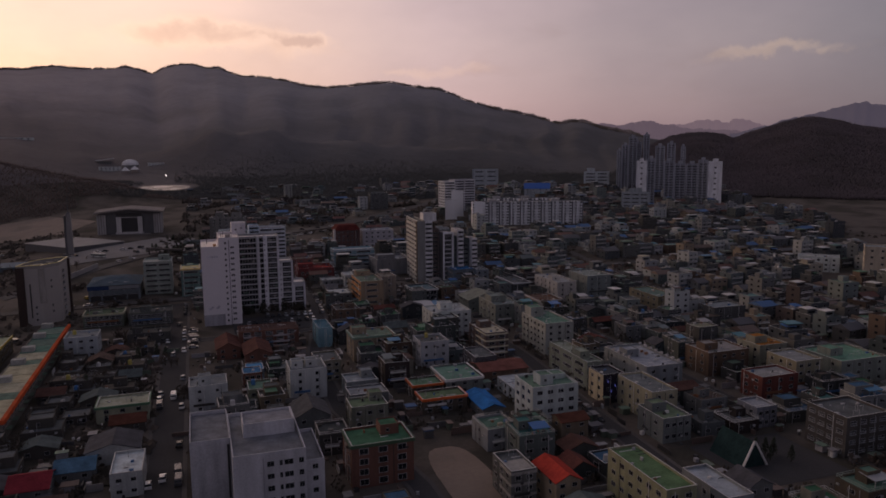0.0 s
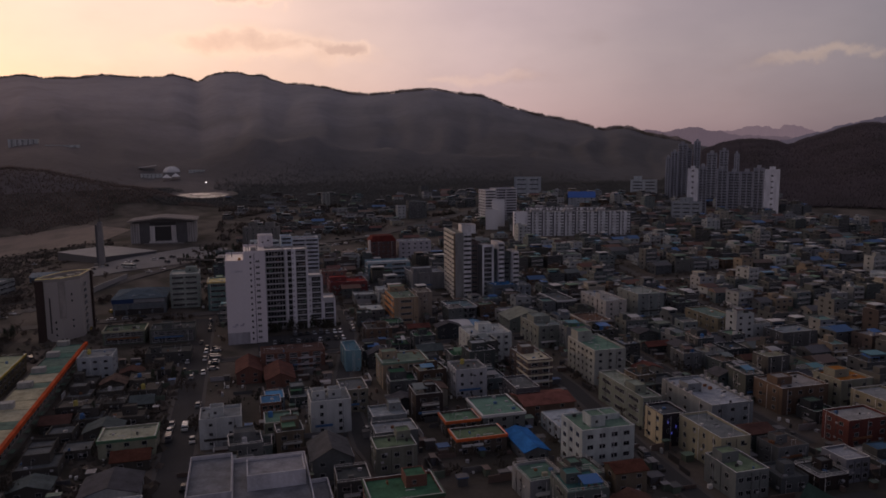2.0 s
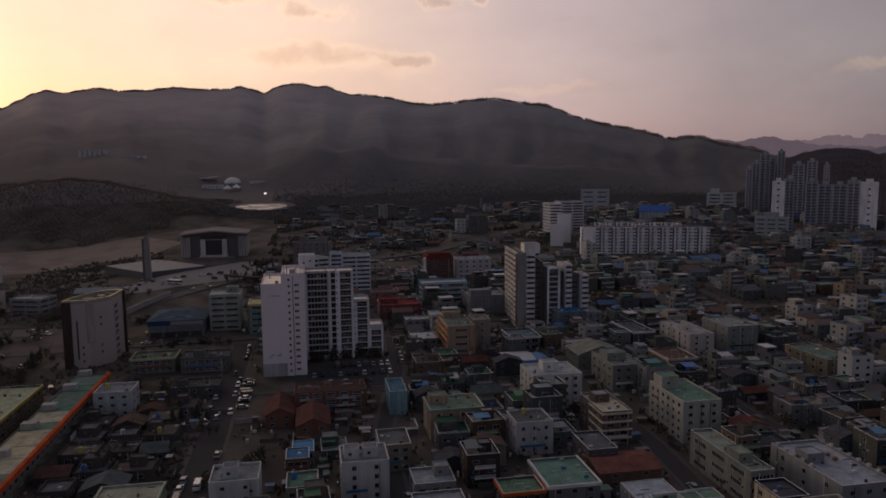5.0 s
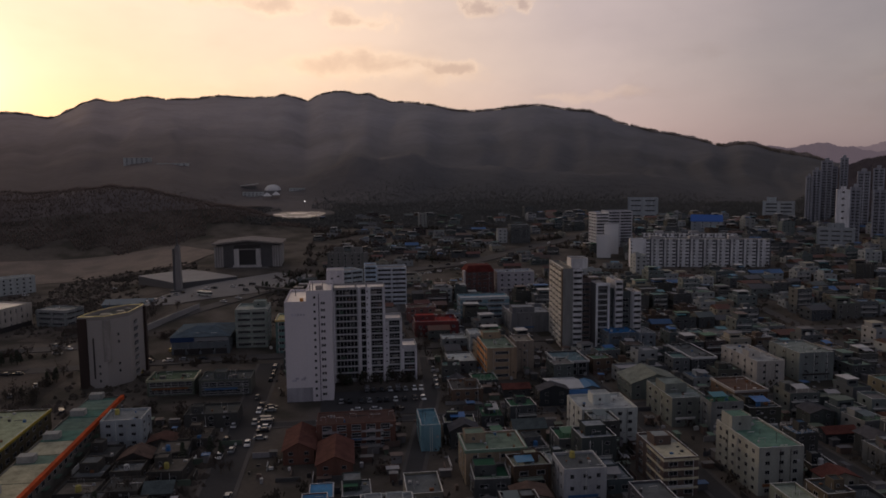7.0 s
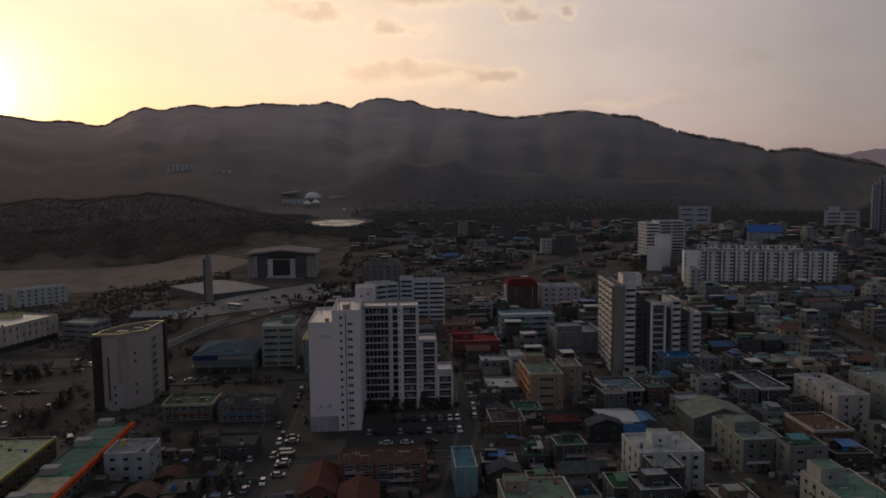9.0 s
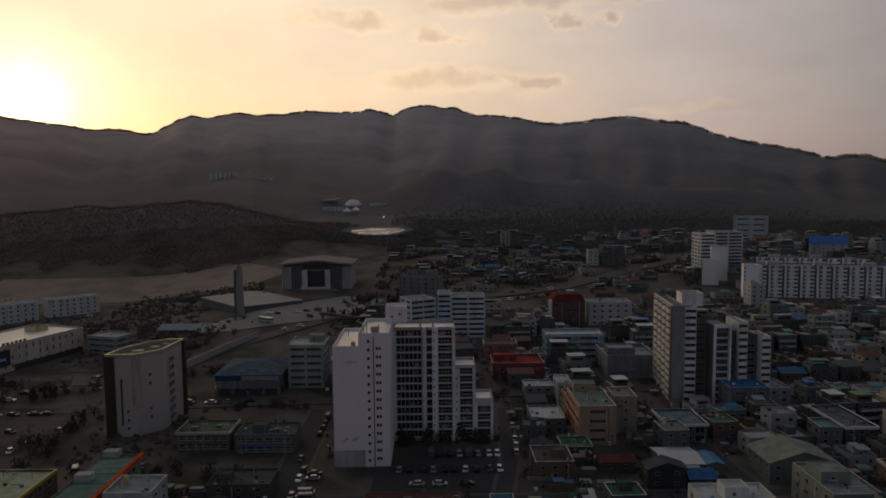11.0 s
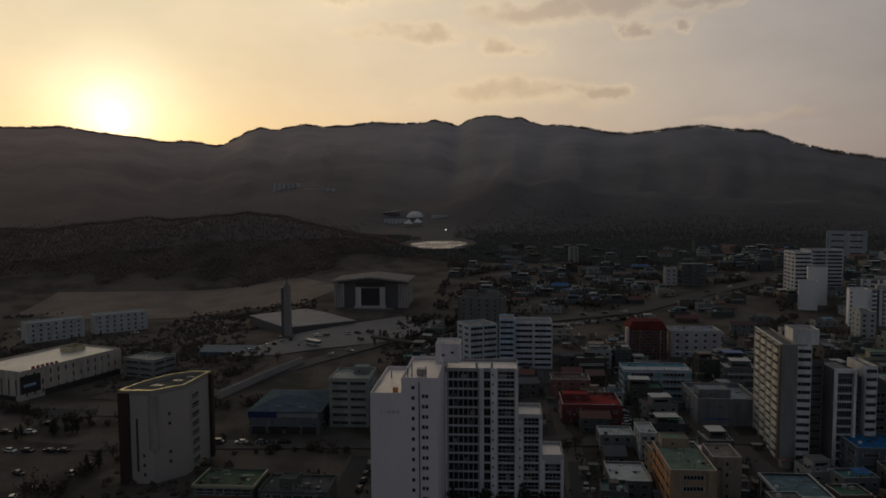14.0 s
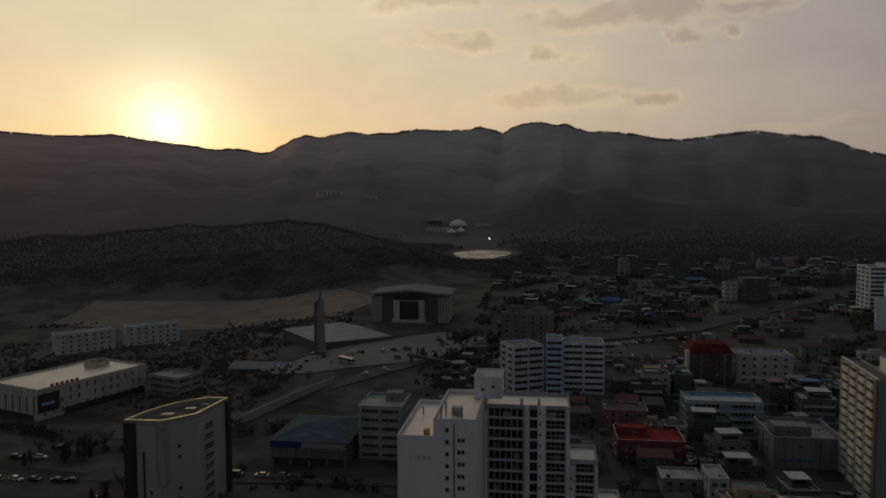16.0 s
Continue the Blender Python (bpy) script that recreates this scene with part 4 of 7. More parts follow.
def slab_block(x, y, w, d, h, label, bays, turn=0.0, wall=WHITE, end=False):
    """A long, low apartment block of many bays."""
    thing = root("apartment_block", x, y, label, "apartment block", "apartment blocks below the hill", turn)
    claim(x, y, w, d, turn, 2)
    floors = round(h / 2.8)
    # main wall coloured dark, so the notches between the bays read as shaded
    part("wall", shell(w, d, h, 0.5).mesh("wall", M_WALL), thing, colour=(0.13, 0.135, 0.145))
    part("roof", PLATE_MESH, thing, (0.25, 0.25, h - 0.2), 0, (w - 0.5, d - 0.5, 0.2), (0.3, 0.29, 0.29))
    bw = w / bays
    for j in range(bays):
        part("pilaster", BAND_MESH, thing, (bw * j + bw * 0.02, -1.2, -0.5), 0, (bw * 0.15, 1.196, h + 1.0), wall)
        part("bay_wall", BAND_MESH, thing, (bw * (j + 0.36), -0.9, -0.5), 0, (bw * 0.26, 0.896, h + 0.9), wall)
        for i in range(floors):
            part("balcony", WIN_SPANDREL, thing, (bw * (j + 0.56), -0.03, (i + 0.5) * h / floors), 0, (bw * 0.64, 2.2, h / floors * 0.98), wall)
    for j in range(max(1, bays // 3)):
        part("stair_head", BAND_MESH, thing, (bw * (3 * j + 1), d * 0.4, h), 0, (bw * 0.8, d * 0.4, 2.4), (0.36, 0.35, 0.35))
    if end:
        part("gable_wing", shell(9.6, 9.0, h + 0.6, 0.4).mesh("gable_wing", M_RENDER), thing, (-6.5, -5.0, 0), colour=(0.74, 0.75, 0.77), label="blank white gable end")
        part("gable_roof", PLATE_MESH, thing, (-6.2, -4.7, h + 0.3), 0, (9.0, 8.4, 0.2), GREY)
        for i in range(floors):
            part("window", WIN, thing, (-5.4, -5.02, (i + 0.5) * h / floors), 0, (0.9, 1, 1.2))
    return thing


banded_tower(245.5, 719.0, 12.0, 20.0, 31.5, "white apartment block with banded balconies", cols=1, left_cols=3, wall=(0.66, 0.66, 0.67), roof_room=False)
banded_tower(259.0, 726.0, 23.0, 18.0, 32.0, "white apartment block with banded balconies", cols=2, left_cols=0, wall=(0.50, 0.50, 0.53), roof_room=False)
for ax, ay, aw, ah in ((230.8, 673.5, 11.2, 18.6), (243.0, 690.0, 12.0, 25.2)):
    wing = root("apartment_block", ax, ay, "white apartment wing with a blank gable end", "apartment block", turn=-18)
    claim(ax, ay, aw, 9.0, -18)
    part("wall", shell(aw, 9.0, ah, 0.4).mesh("wall", M_RENDER), wing, colour=(0.72, 0.73, 0.75))
    part("roof", PLATE_MESH, wing, (0.25, 0.25, ah - 0.2), 0, (aw - 0.5, 8.5, 0.2), GREY)
    for i in range(7):
        for face_x, turned in ((-0.02, -90), (aw + 0.02, 90)):
            part("window", WIN_WIDE, wing, (face_x, 4.5, 1.6 + i * 2.55), turned, (6.0, 1, 1.3))
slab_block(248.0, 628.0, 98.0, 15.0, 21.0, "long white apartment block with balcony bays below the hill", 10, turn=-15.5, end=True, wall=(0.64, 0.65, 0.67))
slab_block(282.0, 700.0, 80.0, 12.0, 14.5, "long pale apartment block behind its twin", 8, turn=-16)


def high_towers():
    # x, y of the front left corner, width, height, heading; pale: a white gable end
    rows = ((509.7, 813.5, 6.2, 50, -32, 0), (517.6, 814.5, 8.2, 56, -33, 0), (527.1, 814.3, 10.8, 65, -33, 0), (550.6, 816.7, 7.7, 65, -34, 0), (536.0, 822.0, 13.0, 57, -34, 0),
            (458.6, 691.8, 10.7, 46.6, -34, 1), (470.9, 690.6, 8.7, 48.6, -35, 0), (531.5, 763.1, 11.2, 56.5, -35, 0), (545.6, 759.3, 9.8, 58.5, -36, 0), (558.4, 749.9, 5.8, 54.5, -37, 0),
            (494.1, 691.6, 10.7, 45.0, -36, 0), (505.3, 688.5, 12.0, 41.7, -37, 0), (515.3, 681.0, 12.0, 41.7, -38, 0), (522.5, 670.4, 10.4, 46.0, -38, 0), (524.6, 656.0, 14.2, 45.2, -39, 1))
    for x, y, w, h, turn, pale in rows:
        high_tower(x, y, w, h, pale, turn)


def high_tower(x, y, w, h, pale, turn):
    """A far apartment tower with tall piers and rows of windows between them."""
    thing = root("apartment_tower", x, y, "high white-ended apartment tower before the hills" if pale else "high blue-grey apartment tower before the hills", "apartment block",
                 "high towers before the hills", turn=turn)
    claim(x, y, w, 13, turn, 2)
    tint = (0.74, 0.74, 0.77) if pale else (0.36, 0.37, 0.41)
    part("wall", shell(w, 13, h, 1.0).mesh("wall", M_WALL), thing, colour=tint if pale else (0.27, 0.28, 0.32))
    part("roof", PLATE_MESH, thing, (0.25, 0.25, h - 0.2), 0, (w - 0.5, 12.5, 0.2), GREY)
    cols = 1 if pale else 2
    for j in range(cols + 1):
        part("pier", BAND_MESH, thing, (j * (w - 1.2) / cols, -0.8, -0.5), 0, (1.2, 0.8, h + 1.4), tint)
    for i in range(int(h / 2.9)):
        if not pale:
            part("window", WIN_WIDE, thing, (w * 0.5, -0.02, 2.0 + i * 2.9), 0, (w - 1.0, 1, 1.35))
        elif i % 2:
            part("window", WIN, thing, (w * 0.5, -0.02, 2.0 + i * 2.9), 0, (2.2, 1, 1.5))
    cap = part("lift_room", shell(w * 0.4, 6, 3.4, 0.4, 0.2, 0).mesh("lift_room", M_WALL), thing, (w * 0.3, 3, h), colour=tint)
    part("room_roof", PLATE_MESH, cap, (0.2, 0.2, 3.2), 0, (w * 0.4 - 0.4, 5.6, 0.2), GREY)


high_towers()
building(488.0, 858.0, 33, 18, 21, (0.5, 0.5, 0.52), GREY, "white institutional block with ribbon windows", floors=5, front=2, left=0, mesh=WIN_WIDE, ww=12, wh=1.6, turn=-31, rooms=((4, 5, 10, 7, 5),))
gabled(369.0, 788.0, 30, 22, 12.5, (0.36, 0.36, 0.38), (0.03, 0.11, 0.38), "pale hall with a bright blue roof", "hall", "hall", rise=6, front=4, left=0, turn=-26, metal=True)
building(358.0, 930.0, 35, 16, 24, (0.4, 0.4, 0.42), GREY, "grey office block on the hillside", "office_building", "office building", floors=4, front=2, left=0, mesh=WIN_WIDE, ww=12, wh=1.6, turn=-22)
building(429.7, 674.8, 29, 14, 16, (0.36, 0.36, 0.38), GREY, "low grey school block before the high towers", floors=4, front=3, left=0, mesh=WIN_WIDE, ww=7, turn=-34, rooms=((8, 3, 13, 8, 4.5),))
building(167.0, 772.5, 9, 9, 13, (0.4, 0.38, 0.38), GREY, "small white apartment house below the wood", "apartment_house", "apartment house", front=2, left=2)
building(178.5, 768.0, 19, 13, 17, (0.10, 0.10, 0.10), PALE, "grey apartment house below the wood", "apartment_house", "apartment house", floors=5, front=2, left=1, mesh=WIN_WIDE, ww=8)
building(102.0, 894.0, 9, 9, 16, (0.3, 0.28, 0.26), GREY, "slender grey apartment house in the valley", "apartment_house", "apartment house", front=2, left=2)
building(9.5, 618.0, 27, 12, 19.5, (0.20, 0.18, 0.17), DIM, "dark apartment house in the valley", "apartment_house", "apartment house", front=5, left=2, turn=-16, rooms=((4, 3, 6, 6, 4), (17, 3, 7, 6, 4)))
building(367.0, 368.0, 24, 12, 9, (0.6, 0.58, 0.54), PALE, "low white school block at the foot of the hill", "school", "school", floors=3, front=5, left=3, turn=-46)
building(380.0, 330.0, 30, 14, 20, (0.46, 0.36, 0.28), GREY, "tan apartment block at the foot of the hill", "apartment_house", "apartment house", floors=5, front=5, left=4, turn=-46)


def near_block():
    """The pale block of flats close below the start."""
    thing = root("apartment_house", -4.6, 165.0, "pale grey block of flats with stepped terraces and dark windows", "apartment house", z=0)
    claim(-5, 165, 32, 32)
    tint = (0.43, 0.43, 0.46)
    part("wall", shell(9.4, 21, 16.2, 0.9).mesh("wall", M_WALL), thing, (0, 11.5, 0), colour=tint)
    part("wall", shell(16.6, 29, 16.0, 0.9).mesh("wall", M_WALL), thing, (9.404, 0, 0), colour=tint)
    part("wall", shell(4.6, 20, 12.0, 0.8).mesh("wall", M_WALL), thing, (26.008, 2, 0), colour=tint)
    for rx, ry, rw, rd, rz in ((0.3, 11.8, 8.8, 20.4, 16.1), (9.7, 0.3, 16.0, 28.4, 15.9), (26.3, 2.3, 4.0, 19.4, 11.9)):
        part("roof", PLATE_MESH, thing, (rx, ry, rz - 0.2), 0, (rw, rd, 0.2), (0.19, 0.195, 0.21))
    room = part("stair_room", shell(12.4, 9, 3.0, 0.5, 0.25, 0).mesh("stair_room", M_WALL), thing, (12.6, 13, 15.9), colour=tint)
    part("room_roof", PLATE_MESH, room, (0.25, 0.25, 2.8), 0, (11.9, 8.5, 0.2), (0.26, 0.26, 0.28))
    for i in range(5):
        z = 2.0 + 3.0 * i
        for wx, ww in ((17.8, 1.7), (20.2, 0.7), (22.0, 2.2), (24.9, 1.2)):
            part("window", WIN, thing, (wx, -0.02, z), 0, (ww, 1, 1.4))
        for wy in (3, 9, 15):
            part("window", WIN, thing, (-0.02, 11.5 + wy, z), -90, (1.3, 1, 1.3))
        if i < 4:
            part("window", WIN, thing, (28.4, 1.98, z), 0, (1.4, 1, 1.3))
    part("light_slot", DARK_BOX, thing, (8.6, 10.9, 2), 0, (0.5, 0.58, 13.5), label="dark recessed joint between the wings")
    part("drain_pipe", PIPE_MESH, thing, (16.2, -0.12, 0), 0, (0.1, 0.1, 15.8), (0.3, 0.3, 0.33))


near_block()


def curved_office(x, y):
    """The dark-edged block with a bowed roof line."""
    thing = root("office_building", x, y, "pale office block with dark end walls and a bowed roof edge", "office building", z=0)
    claim(x - 2, y - 1, 22, 30)
    h = 29.0
    arc = [(0.0, 0.0), (1.2, 8.0), (3.6, 15.0), (7.4, 21.5), (12.5, 26.0), (18.0, 27.5)]
    outline = [(0, 0), (10.5, 0.2), (17.5, 8.2), (18.8, 26.5)] + [p for p in reversed(arc[1:5])]
    body = Solid().prism(outline, -0.5, h - 0.6)
    part("wall", body.mesh("wall", M_RENDER), thing, colour=(0.37, 0.345, 0.325))
    n, rim = len(outline), Solid()
    cx, cy = sum(p[0] for p in outline) / n, sum(p[1] for p in outline) / n
    inner = [(ax + (cx - ax) * 0.04, ay + (cy - ay) * 0.04) for ax, ay in outline]
    for ring, z in ((outline, h - 0.6), (outline, h + 0.9), (inner, h + 0.9), (inner, h - 0.6)):
        rim.v += [(ax, ay, z) for ax, ay in ring]
    rim.add([], [(k * n + i, k * n + (i + 1) % n, (k + 1) * n + (i + 1) % n, (k + 1) * n + i) for k in range(3) for i in range(n)])
    rim.f = [tuple(i % (4 * n) for i in f) for f in rim.f]
    part("parapet", rim.mesh("parapet", M_RENDER), thing, colour=(0.30, 0.28, 0.26))
    edge = Solid()
    outer = [(cx + (ax - cx) * 1.012, cy + (ay - cy) * 1.012) for ax, ay in outline]
    inside = [(ax + (cx - ax) * 0.05, ay + (cy - ay) * 0.05) for ax, ay in outline]
    for ring, z in ((outer, h + 0.904), (outer, h + 1.15), (inside, h + 1.15), (inside, h + 0.904)):
        edge.v += [(ax, ay, z) for ax, ay in ring]
    edge.add([], [(k * n + i, k * n + (i + 1) % n, (k + 1) % 4 * n + (i + 1) % n, (k + 1) % 4 * n + i) for k in range(4) for i in range(n)])
    edge.f = [tuple(i % (4 * n) for i in f) for f in edge.f]
    # low sun catching the rim, put in as a yellow colour
    part("coping", edge.mesh("coping", M_ROOF_SHEEN), thing, colour=(0.66, 0.56, 0.22), label="thin roof edge, yellow sunset light put into its colour")
    part("roof", Solid().prism([(ax * 0.96 + 0.4, ay * 0.96 + 0.5) for ax, ay in outline], h - 0.6, h - 0.45).mesh("roof", M_ROOF), thing, colour=(0.15, 0.15, 0.13))
    for gx, gy, gw in ((6.0, 8.0, 4.0), (10.5, 15.0, 3.0), (13.0, 20.0, 2.2)):
        part("roof_vent", METAL_BOX, thing, (gx, gy, h - 0.44), 0, (gw, gw * 0.6, 0.9), (0.30, 0.28, 0.24))
    part("end_wall", BAND_MESH, thing, (-0.3, -0.5, -0.5), 0, (3.6, 5, h + 0.7), (0.050, 0.034, 0.029), label="dark brown end wall")
    part("end_wall", BAND_MESH, thing, (18.0, 24.8, -0.5), 0, (1.7, 2.2, h + 0.9), (0.050, 0.034, 0.029), label="dark brown end wall")
    part("stair_slot", DARK_BOX, thing, (5.2, -0.12, 4), 0, (0.6, 0.13, h - 12), label="narrow dark window slot")
    part("projection", BAND_MESH, thing, (9.4, -0.35, 11), 0, (2.8, 1.6, 17.4), (0.34, 0.315, 0.295))
    for i in range(8):
        z = 3.0 + 3.1 * i
        if i in (1, 2, 5, 6):
            part("window", WIN, thing, (14.2, 4.2, z), 48, (0.9, 1, 1.2))
        part("window", WIN_BALCONY, thing, (18.15, 15.0, z), 87, (5.0, 1, 1.8))
        if i < 3:
            part("window", WIN, thing, (7.6, 0.0, z), 0, (0.8, 1, 1.2))


curved_office(-84.5, 397.0)


def memorial_hall(x, y):
    z = ground_z(x + 26, y)
    thing = root("memorial_hall", x, y, "large dark stone hall with a pale portal and wide roof", "hall", z=z)
    claim(x - 6, y - 22, 66, 60)
    part("wall", Solid().box(2, 3, -1.5, 51, 32, 18.0).mesh("wall", M_STONE), thing)
    for ax in (0.5, 45.5):
        part("side_wing", Solid().box(ax, 2.2, -1.5, ax + 7, 28, 17.0).mesh("side_wing", M_WALL), thing, colour=(0.30, 0.29, 0.28))
        for i in range(4):
            part("pier", BAND_MESH, thing, (ax + 0.2 + i * 1.9, 1.4, -1.5), 0, (0.9, 0.8, 18.5), (0.42, 0.40, 0.39))
    roof = Solid()
    a, b, c, e = -1.0, 54.0, -2.5, 34.0
    roof.add([(a, c, 18.2), (26.5, c, 21.2), (b, c, 18.2), (a, e, 18.2), (26.5, e, 21.2), (b, e, 18.2),
              (a, c, 19.4), (26.5, c, 22.4), (b, c, 19.4), (a, e, 19.4), (26.5, e, 22.4), (b, e, 19.4)],
             [(0, 3, 4, 1), (1, 4, 5, 2), (6, 7, 10, 9), (7, 8, 11, 10), (0, 1, 7, 6), (1, 2, 8, 7), (3, 9, 10, 4), (4, 10, 11, 5), (0, 6, 9, 3), (2, 5, 11, 8)])
    part("roof", roof.mesh("roof", M_ROOF), thing, colour=(0.26, 0.235, 0.22))
    part("gable_wall", Solid().add([(2, 3.05, 17.9), (51, 3.05, 17.9), (26.5, 3.05, 20.9), (2, 31, 17.9), (51, 31, 17.9), (26.5, 31, 20.9)],
                                   [(0, 1, 2), (5, 4, 3), (0, 2, 5, 3), (1, 4, 5, 2)]).mesh("gable_wall", M_STONE), thing)
    for ax in (14.5, 33.5):
        part("portal_pier", BAND_MESH, thing, (ax + (1.4 if ax < 20 else -0.6), 0.2, -1.5), 0, (3.7, 2.9, 16.2), (0.50, 0.48, 0.47), "pale stone portal pier")
    part("lintel", BAND_MESH, thing, (19.604, 1.4, 13.9), 0, (13.29, 1.6, 0.8), (0.30, 0.29, 0.28))
    part("door", DARK_BOX, thing, (19.7, 2.2, 2.4), 0, (13.1, 0.85, 11.5), label="tall dark glazed entrance")
    part("sill", BAND_MESH, thing, (15.0, -0.4, -1.5), 0, (22.5, 0.59, 3.4), (0.46, 0.44, 0.43))
    part("portal_head", DARK_BOX, thing, (15.9, 1.9, 14.8), 0, (20.4, 1.1, 3.0), label="dark recess over the portal")
    for i in range(6):
        part("step", BAND_MESH, thing, (11 - i, -1.4 - i * 1.5, -1.6), 0, (31 + 2 * i, 1.5, 1.9 - i * 0.25), (0.22, 0.21, 0.2))


memorial_hall(-81.5, 679.0)


def obelisk(x, y):
    thing = root("obelisk", x, y, "tall tapering grey stone obelisk on the plaza corner", "monument", z=ground_z(x, y))
    part("shaft", Solid().box(-1.5, -2.2, 1.0, 2.5, 2.2, 31.0, taper=0.5).mesh("shaft", M_WALL), thing, colour=(0.22, 0.21, 0.205))
    # dark west face built as a slab of its own
    part("side_slab", Solid().box(-2.7, -2.35, 1.0, -1.2, 2.35, 29.5, taper=0.2).mesh("side_slab", M_STONE), thing, label="darker slab along one side")
    part("tip", Solid().box(-0.8, -1.2, 31.004, 1.8, 1.2, 32.0, taper=0.8).drum(0.4, 0, 32.004, 44.0, 0.4, 0.1, 8).mesh("tip", M_STONE), thing)
    part("base", Solid().box(-4.6, -4.6, -1.5, 4.6, 4.6, 1.0).mesh("base", M_STONE), thing)


obelisk(-90.5, 598.0)


def long_hall():
    thing = root("municipal_building", -178.0, 484.0, "long white building with a pale roof and slit windows", "public building", turn=-19, z=0)
    claim(-215, 480, 60, 70)
    w, d, h = 34.0, 56.0, 12.6
    part("wall", shell(w, d, h, 0.8, 0.4).mesh("wall", M_WALL), thing, (-w, 0, 0), colour=(0.46, 0.42, 0.37))
    part("roof", S_BOX.mesh("roof_sheet", M_ROOF_SHEEN), thing, (-w + 0.4, 0.4, h - 0.2), 0, (w - 0.8, d - 0.8, 0.2), (0.72, 0.66, 0.6), "pale glossy roof")
    for i in range(3):
        for j in range(13):
            if (i + j * 2) % 5 != 1:
                part("window", WIN, thing, (0.02, 3 + j * 4.1, 2.6 + i * 4.0), 90, (0.8, 1, 2.4))
    for j in range(7):
        part("window", WIN, thing, (-w + 2.5 + j * 4.8, -0.02, 6.0), 0, (0.9, 1, 8.0))
    part("shopfront", DARK_BOX, thing, (-0.02, 12, -0.5), 0, (0.12, d - 13, 3.4), label="dark glazed ground floor")
    part("shopfront", DARK_BOX, thing, (-w + 1, -0.1, -0.5), 0, (w - 4, 0.12, 2.6), label="dark glazed ground floor")
    part("plant_room", shell(7, 9, 2.4, 0.3, 0.2, 0).mesh("plant_room", M_WALL), thing, (-w + 10, d - 16, h), colour=(0.5, 0.46, 0.3))
    part("corner_glass", Solid().box(-0.05, -0.1, 3, 0.15, 10, 11).mesh("corner_glass", M_DARK), thing)
    part("sign", METAL_BOX, thing, (0.152, 1.5, 6.0), 0, (0.12, 6, 1.2), (0.3, 0.45, 0.6), "pale blue sign board")
    for j in range(6):
        part("roof_letter", METAL_BOX, thing, (-0.3, 6 + j * 2.4, h + 0.8), 0, (0.2, 1.5, 1.1), (0.35, 0.12, 0.10), "reddish roof letter, unreadable")


long_hall()


def school_block(x, y, w, turn, label):
    building(x, y, w, 12, 12, (0.50, 0.48, 0.46), (0.36, 0.34, 0.33), label, "school", "school", floors=4, front=7, left=0, right=2, ww=1.3, wh=1.3, turn=turn)


school_block(-259.0, 608.0, 34, 49, "white four-storey school block with small windows")
school_block(-233.5, 640.0, 34, 42, "white four-storey school block with small windows")


def arcade_row():
    """The long low building with the orange roof edge by the street."""
    thing = root("market_row", -69.0, 236.0, "long low market row with cream roof decks and an orange edge", "market", z=0)
    claim(-71, 236, 14, 126)
    w, d, h = 11.0, 124.0, 7.0
    part("wall", shell(w, d, h, 0.5).mesh("wall", M_WALL), thing, colour=(0.16, 0.15, 0.13))
    y = 0.4
    k = 0
    while y < d - 3:
        n = min((9.0, 13.0, 7.0, 11.0)[k % 4], d - 0.4 - y)
        part("roof_deck", PLATE_MESH, thing, (0.3, y, h - 0.25 + 0.12 * (k % 3)), 0, (w - 0.6, n - 0.25, 0.25), ((0.50, 0.46, 0.31), (0.44, 0.41, 0.28), (0.16, 0.24, 0.19), (0.42, 0.40, 0.29))[k % 4] if y < d * 0.62 else ((0.10, 0.20, 0.16), (0.15, 0.22, 0.18))[k % 2])
        if k % 2 == 0:
            part("roof_shed", BAND_MESH, thing, (0.8, y + 1, h + 0.1), 0, (4.5, 3.0, 2.0), (0.34, 0.34, 0.32))
        y += n
        k += 1
    part("fascia", PLATE_MESH, thing, (w + 0.004, -0.2, h - 0.5), 0, (1.2, d + 0.4, 1.3), (0.52, 0.09, 0.03), "bright orange-red fascia")
    for j in range(30):
        part("window", WIN, thing, (w + 0.02, 3 + j * 4, 4.4), 90, (2.2, 1, 1.6))
        if j % 2:
            part("awning", METAL_BOX, thing, (w + 0.05, 1.4 + j * 4, 2.9), 0, (1.4, 3.2, 0.15), (0.10, 0.16, 0.12))


arcade_row()
building(-88.0, 268.0, 13, 26, 6.5, (0.15, 0.14, 0.10), (0.42, 0.39, 0.27), "low market hall with a cream roof", "market", "market", front=3, right=5, tanks=((4, 20),))
building(-101.0, 302.0, 23, 47, 6.6, (0.13, 0.10, 0.06), (0.42, 0.42, 0.27), "low market hall with a cream roof and a yellow edge", "market", "market", front=3, right=9, rooms=((3, 28, 6, 6, 2.4), (9, 12, 8, 4, 1.6)), eave=(0.42, 0.33, 0.03), ww=2.4, wh=1.6)


